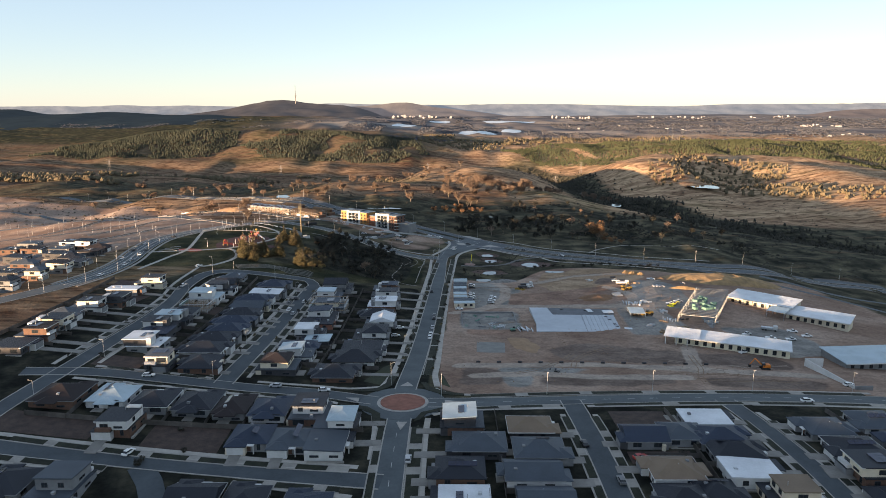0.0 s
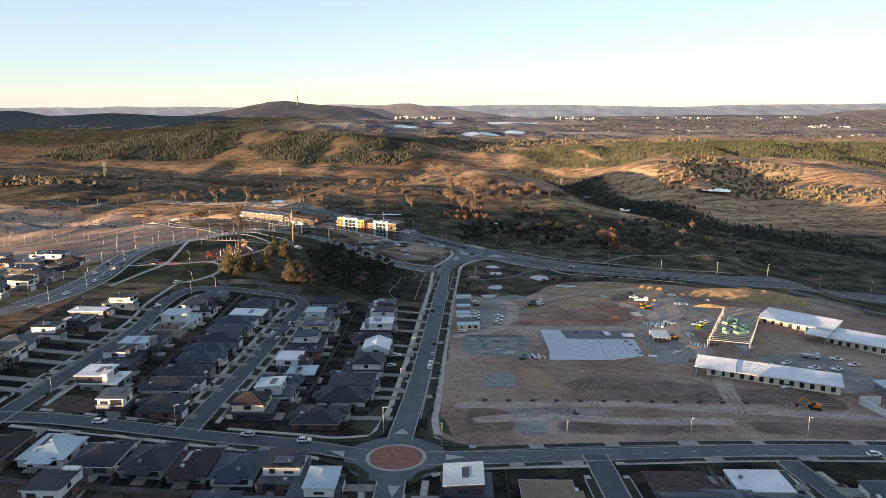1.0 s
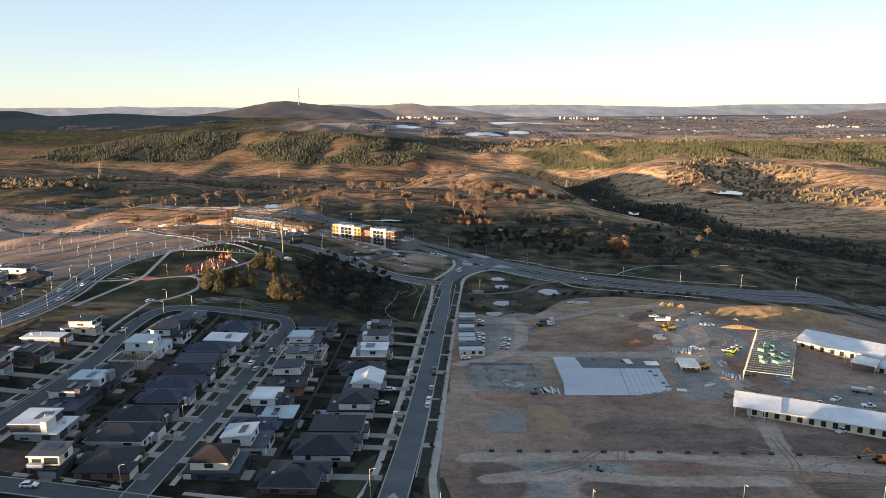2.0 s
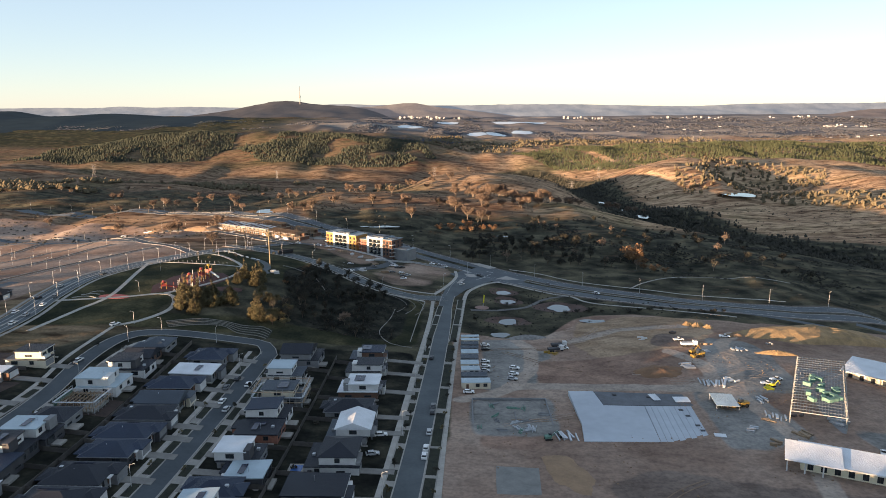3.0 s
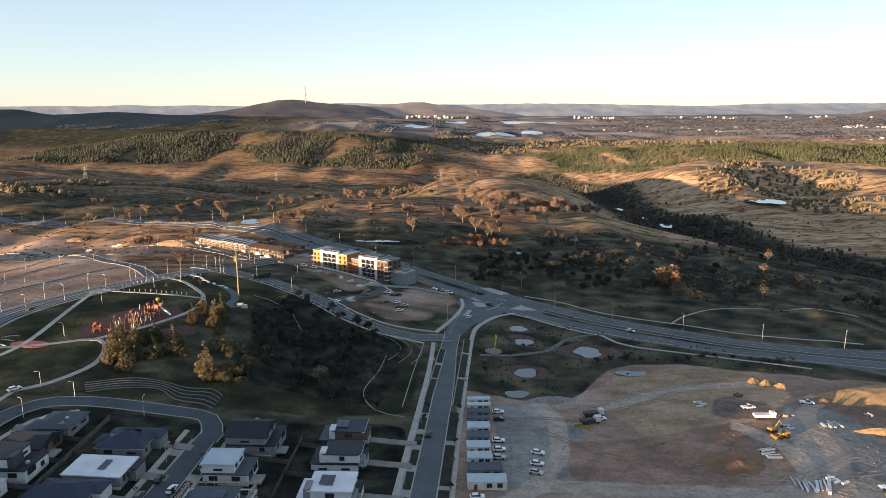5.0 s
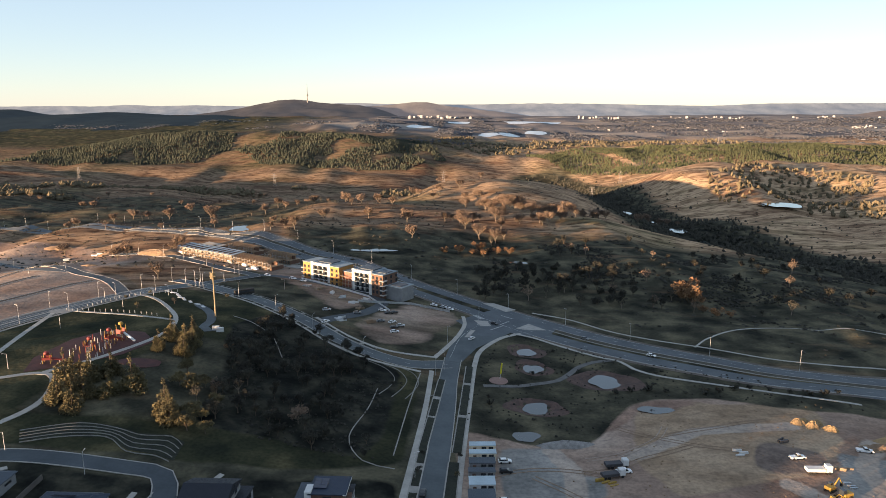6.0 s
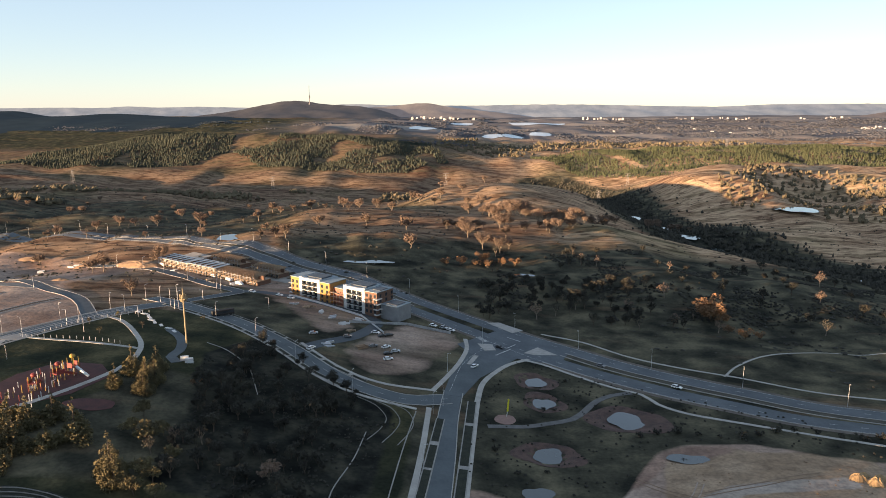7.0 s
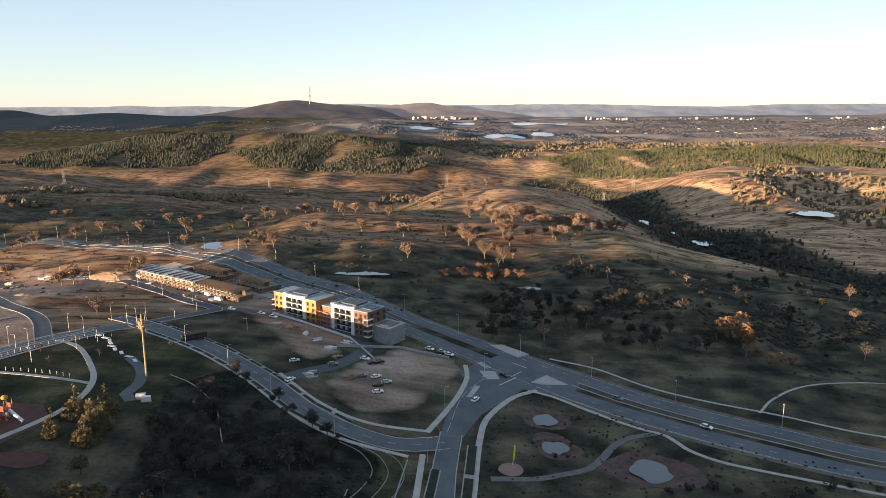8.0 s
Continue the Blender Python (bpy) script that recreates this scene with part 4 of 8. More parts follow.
def house(x, y, turn, w, d, storeys, kind, roof, wall, seed, kerb=8.0):
    r = random.Random(seed)
    h = empty("house", x, y, turn)
    tagged(h, f"{'two' if storeys == 2 else 'single'}-storey {WALL_WORDS[wall]} house with {KIND_WORDS[kind]} {ROOF_WORDS[roof]} roof", "house", "suburban houses")
    W, Rf = WALLS[wall], ROOFS[roof]
    hx, hy = w / 2, d / 2
    side = r.choice((1, -1))
    eave = 2.75
    # ground floor
    gx = side * (hx - 3.0)
    bm = prism(bmesh.new(), -hx, hx, -hy + 1.6, hy, -1.6, eave, 0.5 if kind == "skil" and storeys == 1 else 0)
    body = W if r.random() < 0.3 or wall not in "wc" else WALLS[r.choice("ggdn")]
    part("wall", bm, body, h)
    W2 = WALLS[r.choice("gdn" if wall in "wc" else "wgc")]
    part("garage_wall", prism(bmesh.new(), gx - 3.0, gx + 3.0, -hy - 0.6, -hy + 1.6, -1.6, eave - 0.1), W2 if r.random() < 0.5 else W, h)
    g = part("garage_door", r.choice((GARAGE, GARAGE_W)), None, h)
    g.matrix_basis = pose(gx, -hy - 0.62, 0.0)
    g = part("front_door", DOOR, None, h)
    g.matrix_basis = pose(-side * 0.6, -hy + 1.58, 0.0)
    # entry porch: two posts and a beam before the door
    if r.random() < 0.75:
        pm, px = r.choice((WHITE, WHITE, DARKWALL, W2)), -side * 0.6
        bm = boxed(px - 1.9, px + 1.9, -hy + 0.1, -hy + 1.58, 2.35, 2.62)
        for q in (-1.85, 1.6):
            box(bm, px + q, px + q + 0.25, -hy + 0.12, -hy + 0.4, -0.2, 2.36)
        part("porch", bm, pm, h)
    bm = bmesh.new()
    if storeys == 1:
        if kind in ("hip", "gable"):
            hip(bm, -hx, hx, -hy + 1.6, hy, eave, gable=kind == "gable")
            if r.random() < 0.6:
                rim = bmesh.new()
                x0, x1, y0, y1 = -hx - 0.52, hx + 0.52, -hy + 1.08, hy + 0.52
                for q in ((x0 - 0.1, x1 + 0.1, y0 - 0.1, y0), (x0 - 0.1, x1 + 0.1, y1, y1 + 0.1), (x0 - 0.1, x0, y0, y1), (x1, x1 + 0.1, y0, y1)):
                    box(rim, *q, eave - 0.2, eave + 0.03)
                part("gutter", rim, WHITE if seed % 5 == 0 else GREYWALL, h)
            part("roof", bm, Rf, h)
            part("garage_roof", hip(bmesh.new(), gx - 3.0, gx + 3.0, -hy - 0.6, -hy + 4.5, eave - 0.05, 0.4), Rf, h)
            if d > 13 and r.random() < 0.7:
                part("rear_roof", hip(bmesh.new(), -side * hx * 0.1 - 3.2, -side * hx * 0.1 + 3.2, hy - 3, hy + 2.2, eave - 0.04, 0.4), Rf, h)
        else:
            rise = 0.5 if kind == "skil" else 0.0
            part("roof", flat_roof(bm, -hx, hx, -hy + 1.6, hy, eave, fall=rise), Rf, h)
            part("garage_roof", flat_roof(bmesh.new(), gx - 3.0, gx + 3.0, -hy - 0.6, -hy + 2.2, eave - 0.3, 0.3, 0.3), ROOFS["dark"], h)
            part("fascia", flat_roof(bmesh.new(), -hx, hx, -hy + 1.56, -hy + 1.6, eave - 0.02, 0.37, 0.26), WHITE, h)
    else:
        # low roof over the ground floor, then a smaller upper storey
        part("lower_roof", flat_roof(bm, -hx, hx, -hy + 1.6, hy, eave, 0.3, 0.25), ROOFS[r.choice(("dark", "grey", roof))], h)
        part("garage_roof", flat_roof(bmesh.new(), gx - 3.0, gx + 3.0, -hy - 0.6, -hy + 1.9, eave - 0.15, 0.3, 0.25), ROOFS["dark"], h)
        ux0, ux1 = -hx + r.uniform(0, 1.5), hx - r.uniform(0, 1.5)
        uy0, uy1 = -hy + r.uniform(0.2, 1.4), hy - r.uniform(2.5, 5.0)
        top = 5.7
        part("upper_wall", prism(bmesh.new(), ux0, ux1, uy0, uy1, eave + 0.2, top, 0.7 if kind == "skil" else 0), WALLS[wall] if r.random() < 0.6 else W2, h)
        if kind in ("hip", "gable"):
            part("roof", hip(bmesh.new(), ux0, ux1, uy0, uy1, top, 0.5, 0.36, kind == "gable"), Rf, h)
        else:
            part("roof", flat_roof(bmesh.new(), ux0, ux1, uy0, uy1, top, 0.45, 0.3, 0.7 if kind == "skil" else 0), Rf, h)
            part("fascia", flat_roof(bmesh.new(), ux0, ux1, uy0 - 0.03, uy0, top - 0.05, 0.47, 0.32), WHITE, h)
        if kind == "flat" and r.random() < 0.6:
            k0, k1 = (ux0, ux0 + (ux1 - ux0) * 0.42) if side > 0 else (ux1 - (ux1 - ux0) * 0.42, ux1)
            part("bay", boxed(k0 - 0.25, k1 + 0.25, uy1 - 0.5, uy1 + 1.4, eave + 0.3, top + 0.75), WALLS[r.choice("wwdg")], h)
        part("balcony", boxed(ux0, ux0 + (ux1 - ux0) * 0.5, uy0 - 1.3, uy0, eave + 0.1, eave + 1.1), WHITE if wall != "w" else W2, h)
        for kx in (0.25, 0.72):
            add_window(h, r.choice(("wide", "big", "slot")), ux0 + (ux1 - ux0) * kx, uy0 - 0.02, eave + 0.8)
        for kx in (0.3, 0.75):
            add_window(h, r.choice(("slot", "mid")), ux0 + (ux1 - ux0) * kx, uy1 + 0.02, eave + 1.1, 180)
        for sx, xx, tn in ((1, ux1, 90), (-1, ux0, -90)):
            add_window(h, r.choice(("slot", "mid", "wide")), xx + 0.02 * sx, (uy0 + uy1) / 2, eave + 1.0, tn)
    add_window(h, r.choice(("wide", "tall")), -side * (hx - 2.4), -hy + 1.58, 0.5)
    for k in (-0.45, 0.45):
        add_window(h, r.choice(("mid", "big", "slot")), k * hx, hy + 0.02, 0.4 if r.random() < 0.5 else 0.9, 180)
        add_window(h, r.choice(("mid", "slot", "wide")), hx + 0.02, k * hy + 0.6, 0.9, 90)
        add_window(h, r.choice(("mid", "slot", "wide")), -hx - 0.02, k * hy + 0.6, 0.9, -90)
    if r.random() < 0.45 and kind in ("flat", "skil"):
        solar(h, pose(-2.5, -1.5, (3.3 if storeys == 1 else 6.2) + (0.25 if kind == "skil" else 0), 2, 0, 0), r.choice((3, 4, 6)))
    elif r.random() < 0.4 and w <= d and kind == "hip" and storeys == 1:
        for k in range(r.choice((2, 3, 4))):
            part("solar_panel", PANEL_ME, None, h).matrix_basis = pose(0.9, -2.6 + 2.05 * k, eave + 0.4 * (w / 2 + 0.5) - 0.25, 0, 20, 0)
    if r.random() < 0.5:
        bm = bmesh.new()
        tube(bm, (side * -1.5, 1.5, eave), (side * -1.5, 1.5, eave + (2.2 if storeys == 1 else 4.4)), 0.09, n=6)
        part("vent_pipe", bm, STEEL, h)
    # back terrace, side path, clipped shrubs, cooler on the roof
    if r.random() < 0.8:
        k = r.uniform(-0.5, 0.3) * hx
        part("terrace", boxed(k, k + r.uniform(3.5, 6), hy, hy + r.uniform(2.2, 4.0), -0.5, 0.14), CONCRETE, h)
    part("side_path", boxed(-side * (hx + 0.95) - 0.4, -side * (hx + 0.95) + 0.4, -hy + 1, hy - 1, -0.4, 0.12), CONCRETE, h)
    if r.random() < 0.55:
        k = r.uniform(-0.4, 0.4) * hx
        high = (3.3 if kind in ("flat", "skil") else 3.9) if storeys == 1 else 3.2
        at = hy - (2.6 if storeys == 1 else 1.6)
        part("roof_cooler", boxed(k - 0.5, k + 0.5, at - 0.5, at + 0.5, high - 0.6, high + 0.55, bevel=0.08), r.choice((STEEL, GREYWALL)), h)
    if r.random() < 0.4:
        k = side * (hx + 0.5)
        part("water_tank", tube(bmesh.new(), (k, hy - 1.6, -0.4), (k, hy - 1.6, 1.9), 0.65, 0.65, 12), r.choice((GREYWALL, CREAM, DARKWALL)), h)
    DRIVES.append((x, y, turn, gx, hy, kerb))
    return h


# x, y, frontage, depth, storeys, roof shape, roof, wall
ROW_A = [(-175, 262, 12, 14, 1, "flat", "dark", "w"), (-175, 277, 11, 13, 2, "flat", "brown", "c"), (-176, 291, 11, 13, 2, "flat", "dark", "g"), (-180, 308, 12, 14, 1, "hip", "grey", "w"), (-176, 321, 9, 15, 2, "flat", "dark", "w"), (-169, 333, 11, 14, 2, "flat", "dark", "w"), (-174, 355, 7, 18, 1, "flat", "white", "c"), (-167, 371, 10, 15, 2, "flat", "dark", "c")]
ROW_O = [(-115, 257, 10, 11, 2, "skil", "grey", "c")]
ROW_B = [(-129, 277, 12, 15, 2, "flat", "white", "w"), (-132, 292, 11, 15, 1, "skil", "navy", "w"), (-133, 302, 10, 14, 2, "flat", "dark", "w"), (-132, 313, 10, 15, 2, "flat", "light", "w"), (-133, 326, 11, 14, 1, "hip", "dark", "g"), (-131, 355, 13, 16, 2, "flat", "light", "w"), (-128, 371, 11, 15, 2, "flat", "dark", "w"), (-130, 383, 11, 13, 1, "gable", "dark", "n"), (-129, 396, 12, 13, 1, "hip", "grey", "g")]
ROW_C = [(-99, 260, 15, 15, 1, "hip", "dark", "n"), (-104, 278, 13, 19, 1, "hip", "dark", "w"), (-105, 293, 12, 18, 1, "hip", "dark", "g"), (-104, 309, 11, 16, 1, "hip", "navy", "w"), (-105, 321, 11, 18, 1, "hip", "navy", "w"), (-105, 335, 11, 18, 1, "hip", "dark", "w"), (-105, 348, 11, 17, 1, "gable", "grey", "g"), (-106, 361, 11, 17, 1, "hip", "navy", "w"), (-103, 374, 11, 18, 1, "skil", "white", "w"), (-103, 391, 13, 16, 1, "hip", "navy", "g")]
ROW_D = [(-68, 403, 14, 17, 2, "gable", "dark", "g"), (-70, 383, 10, 15, 2, "flat", "light", "w"), (-66, 362, 11, 16, 2, "flat", "grey", "g"), (-67, 345, 11, 15, 2, "skil", "navy", "w"), (-67, 332, 11, 16, 1, "flat", "dark", "b"), (-67, 313, 11, 14, 2, "flat", "white", "w"), (-62, 302, 10, 13, 1, "skil", "light", "w"), (-68, 291, 11, 15, 1, "hip", "navy", "w"), (-66, 279, 11, 15, 2, "skil", "light", "w"), (-69, 262, 12, 15, 2, "hip", "brown", "c")]
ROW_E = [(-40, 413, 11, 15, 2, "flat", "navy", "w"), (-39, 397, 11, 16, 2, "flat", "dark", "w"), (-38, 376, 12, 17, 2, "flat", "white", "w"), (-39, 357, 12, 18, 1, "hip", "dark", "g"), (-36, 337, 13, 15, 2, "gable", "white", "w"), (-38, 316, 15, 16, 2, "hip", "dark", "w"), (-39, 296, 12, 19, 1, "flat", "dark", "g"), (-40, 279, 14, 19, 1, "hip", "dark", "w"), (-45, 257, 14, 17, 1, "hip", "dark", "w")]
ROW_F = [(-134, 222, 15, 16, 1, "hip", "brown", "n"), (-117, 224, 13, 15, 1, "hip", "light", "w"), (-102, 222, 13, 15, 1, "hip", "dark", "g"), (-87, 222, 13, 16, 1, "hip", "dark", "w"), (-74, 220, 11, 15, 1, "hip", "brown", "g"), (-61, 219, 12, 15, 1, "hip", "navy", "w"), (-47, 216, 12, 15, 2, "flat", "dark", "w")]
ROW_G = [(-106, 204, 11, 14, 2, "flat", "dark", "w"), (-62, 198, 12, 14, 1, "hip", "navy", "g"), (-49, 196, 12, 13, 1, "hip", "grey", "g")]
ROW_H = [(-122, 172, 13, 15, 1, "hip", "dark", "g"), (-107, 171, 12, 14, 2, "skil", "grey", "g"), (-69, 168, 13, 14, 1, "gable", "dark", "w"), (-55, 167, 11, 14, 1, "hip", "dark", "g"), (-38, 164, 12, 14, 1, "hip", "navy", "g"), (-140, 174, 12, 14, 1, "hip", "grey", "w")]
ROW_I = [(-37, 208, 12, 13, 2, "hip", "light", "w"), (-37, 194, 13, 13, 1, "skil", "grey", "w")]
ROW_J = [(4, 208, 12, 13, 2, "skil", "light", "w"), (8, 193, 12, 17, 1, "hip", "grey", "w"), (2, 179, 12, 15, 1, "hip", "dark", "n"), (3, 165, 12, 15, 1, "flat", "white", "w")]
ROW_K = [(26, 204, 11, 15, 1, "hip", "tan", "w"), (27, 189, 12, 16, 1, "hip", "grey", "g"), (24, 177, 11, 17, 1, "gable", "grey", "w"), (26, 164, 12, 16, 1, "gable", "grey", "g")]
ROW_L = [(59, 198, 11, 14, 1, "gable", "navy", "w"), (62, 178, 12, 15, 1, "hip", "tan", "w"), (61, 165, 12, 15, 1, "hip", "dark", "w")]
ROW_M = [(84, 211, 11, 16, 1, "flat", "white", "w"), (84, 198, 12, 16, 1, "hip", "navy", "g"), (85, 189, 11, 16, 1, "hip", "dark", "g"), (85, 178, 11, 16, 1, "skil", "white", "w"), (90, 167, 10, 13, 2, "flat", "tan", "c"), (72, 168, 10, 12, 1, "hip", "dark", "g"), (72, 200, 11, 12, 1, "hip", "grey", "g")]
ROW_N = [(120, 208, 12, 15, 1, "hip", "grey", "g"), (122, 194, 12, 16, 1, "hip", "dark", "w"), (121, 181, 12, 15, 2, "flat", "dark", "c"), (121, 167, 12, 15, 1, "hip", "dark", "w"), (141, 216, 13, 15, 1, "hip", "grey", "w"), (143, 200, 12, 15, 1, "hip", "navy", "g"), (145, 184, 12, 15, 1, "hip", "dark", "w")]
count = 0
# each row with the way it faces and the kerb line it fronts: (x or y at the origin, drift)
for row, turn, line, drift in ((ROW_O, 0, 249.5, 0), (ROW_A, 90, -150.6, 0), (ROW_B, -90, -141.9, 0), (ROW_C, 90, -90.2, 0.012), (ROW_D, -90, -82.2, 0.012), (ROW_E, 90, -29.6, 0.034), (ROW_F, 180, 231.2, -0.062), (ROW_G, 0, 178.5, -0.1), (ROW_H, 180, 170.5, -0.1), (ROW_I, 90, -21.6, 0), (ROW_J, -90, -11, 0), (ROW_K, 90, 47.5, -0.042), (ROW_L, -90, 55.0, -0.042), (ROW_M, 90, 114.5, -0.078), (ROW_N, -90, 122, -0.078)):
    for x, y, w, d, storeys, kind, roof, wall in row:
        count += 1
        along = abs(turn) == 90
        house(x, y, turn, w, d, storeys, kind, roof, wall, 100 + count, abs(line + drift * (y if along else x) - (x if along else y)))

DRIVE = mat("driveway_concrete", (0.215, 0.207, 0.190), (0.150, 0.144, 0.134), 0.3, 0.85, 0.05)
for x, y, turn, gx, hy, kerb in DRIVES:
    c, s = math.cos(radians(turn)), math.sin(radians(turn))
    a, b = -hy - 0.7, -max(kerb, hy + 2)
    p = [(x + c * gx - s * k, y + s * gx + c * k) for k in (a, (a + b) / 2, b)]
    ribbon("driveway", p, 3.6, 0.27, DRIVE, "plain concrete driveway to a garage", "driveway", step=3)


def fence(pts, height=1.75, material=FENCE, label="dark timber paling fence between back yards", run=8.0):
    line = [Vector(q) for q in pts]
    x, y = line[0]
    f = tagged(empty("fence", x, y), label, "fence", "garden fences")
    z0 = H(x, y)
    for a, b in zip(line, line[1:]):
        n = max(1, round((b - a).length / run))
        for i in range(n):
            p, q = a.lerp(b, i / n), a.lerp(b, (i + 1) / n)
            mid_z = (H(p.x, p.y) + H(q.x, q.y)) / 2 - z0
            m = (p + q) / 2
            ob = part("panel", boxed(-(q - p).length / 2, (q - p).length / 2, -0.04, 0.04, -0.25, height), material, f)
            ob.matrix_basis = pose(m.x - x, m.y - y, mid_z, 0, math.degrees(-math.atan2(H(q.x, q.y) - H(p.x, p.y), (q - p).length)), math.degrees(math.atan2(q.y - p.y, q.x - p.x)))


for pts in ([(-117, 252), (-117, 405)], [(-54.5, 252), (-54, 410)], [(-192, 250), (-192, 380)], [(-140, 209), (-28, 205)], [(15, 220), (15, 150)], [(73.5, 222), (75, 150)], [(132, 228), (134, 160)], [(-29.5, 268), (-60, 268)]):
    fence(pts)
for xa, xb, row in ((-117, -140, ROW_B), (-117, -93, ROW_C), (-54, -78, ROW_D), (-54, -28, ROW_E), (-192, -154, ROW_A), (15, 38, ROW_K), (74, 51, ROW_L), (74, 97, ROW_M), (133, 110, ROW_N)):
    ys = sorted(q[1] for q in row)
    for a, b in zip(ys, ys[1:]):
        if 6 < b - a < 24:
            fence([(xa, (a + b) / 2), (xa + (xb - xa) * 0.72, (a + b) / 2)], 1.6)
for q in (-126, -109.5, -94.5, -80.5, -68, -54.5, -42):
    fence([(q, 208), (q - 0.5, 228)], 1.6)

def scaffold(x, y, turn, w, d, high, label):
    """Tube scaffolding with plank lifts round a house being built."""
    s = tagged(empty("scaffold", x, y, turn), label, "scaffold", "house scaffolds")
    nx, ny = max(2, round(w / 2.4)), max(2, round(d / 2.4))
    ring = [(-w / 2 + w * i / nx, q) for i in range(nx + 1) for q in (-d / 2, d / 2)] + [(q, -d / 2 + d * i / ny) for i in range(1, ny) for q in (-w / 2, w / 2)]
    post = mesh_of("standard", tube(bmesh.new(), (0, 0, -0.6), (0, 0, high + 1), 0.07, n=5), STEEL)
    for a, b in ring:
        part("standard", post, None, s).matrix_basis = pose(a, b, 0)
    for k in range(1, int(high / 2) + 1):
        for q in (-1, 1):
            part("plank_lift", boxed(-w / 2, w / 2, q * d / 2 - 0.35, q * d / 2 + 0.35, 2 * k - 0.1, 2 * k), TIMBER if k % 2 else STEEL, s)
            part("plank_lift", boxed(q * w / 2 - 0.35, q * w / 2 + 0.35, -d / 2 + 0.4, d / 2 - 0.4, 2 * k - 0.1, 2 * k), TIMBER if k % 2 else STEEL, s)
            part("guard_rail", boxed(-w / 2, w / 2, q * d / 2 - 0.04, q * d / 2 + 0.04, 2 * k + 0.9, 2 * k + 0.98), STEEL, s)
    part("mesh_screen", boxed(-w / 2, w / 2, -d / 2 - 0.08, -d / 2 - 0.04, 2.0, min(high, 4.0)), GREENNET, s, "pale green safety mesh")
    return s


scaffold(-66.5, 362, -90, 14, 19, 6, "steel tube scaffolding with green mesh round a house")
scaffold(-130, 339.5, -90, 12, 14, 4, "steel scaffolding round a timber house frame")
fr0 = tagged(empty("unfinished_house", -130, 339.5, -90), "bare timber stud frame of a house being built", "house frame")
part("slab", boxed(-5, 5, -6.2, 6.2, -0.8, 0.15), CONCRETE, fr0)
for i in range(11):
    for q in (-5, -0.2, 4.8):
        part("stud", boxed(q, q + 0.2, -6 + 1.2 * i - 0.08, -6 + 1.2 * i + 0.08, 0.15, 2.8), TIMBER, fr0)
for q in (-5, -0.2, 4.8):
    part("top_plate", boxed(q, q + 0.2, -6.1, 6.1, 2.8, 2.95), TIMBER, fr0)
for i in range(9):
    part("rafter", boxed(-5.2, 5.2, -6 + 1.5 * i - 0.06, -6 + 1.5 * i + 0.06, 2.95, 3.25), TIMBER, fr0)
pl = tagged(empty("swimming_pool", -48.8, 308.6), "blue rectangular swimming pool with pale paved surround", "pool")
part("surround", boxed(-2.6, 2.6, -4.6, 4.6, -0.6, 0.22), CONCRETE, pl)
part("basin_water", boxed(-1.7, 1.7, -3.7, 3.7, 0.0, 0.245), mat("pool_water", (0.03, 0.10, 0.28), (0.025, 0.085, 0.24), 0.4, 0.12, spec=0.5), pl, "clear blue pool water")
BARELOT = mat("bare_house_lot", (0.072, 0.050, 0.042), (0.036, 0.027, 0.024), 0.35, 0.95, 0.3)
for poly in ([(-96, 194), (-71, 191.5), (-71, 207), (-96, 209)], [(-150, 199), (-113, 196.5), (-113, 208), (-150, 212)], [(-141, 253), (-122, 253), (-122, 265), (-141, 265)], [(-138, 333), (-119, 333), (-119, 346), (-138, 346)], [(-190, 336), (-162, 341), (-160, 352), (-190, 350)], [(53, 184), (72, 185), (72, 192), (53, 191)], [(-188, 362), (-172, 362), (-172, 378), (-188, 378)], [(54, 207), (73, 207), (73, 222), (54, 221)]):
    patch("bare_lot", poly, 0.08, BARELOT, "bare brown soil of an unbuilt house lot", "bare earth", thick=0)


# ---- trees ----
def leaf_cloud(r, blobs, size, per):
    """Many small leaf sprays scattered over clumps; returns vertices and triangles."""
    vs, fs = [], []
    for cx, cy, cz, rad, flat in blobs:
        n = int(per * rad * rad)
        for _ in range(n):
            d = Vector((r.gauss(0, 1), r.gauss(0, 1), r.gauss(0, 1))).normalized() * rad * r.uniform(0.55, 1.08)
            c = Vector((cx + d.x, cy + d.y, cz + d.z * flat))
            u = Vector((r.gauss(0, 1), r.gauss(0, 1), r.gauss(0, 0.6))).normalized()
            v = u.cross(Vector((r.gauss(0, 1), r.gauss(0, 1), r.gauss(0, 1)))).normalized()
            s = size * r.uniform(0.6, 1.4)
            k = len(vs)
            vs += [c + u * s, c - u * s * 0.7 + v * s * 0.8, c - u * s * 0.5 - v * s * 0.8]
            fs.append((k, k + 1, k + 2))
    return vs, fs


def mesh_from(name, vs, fs, material):
    me = bpy.data.meshes.new(name)
    me.from_pydata([tuple(v) for v in vs], [], fs)
    me.materials.append(material)
    return me


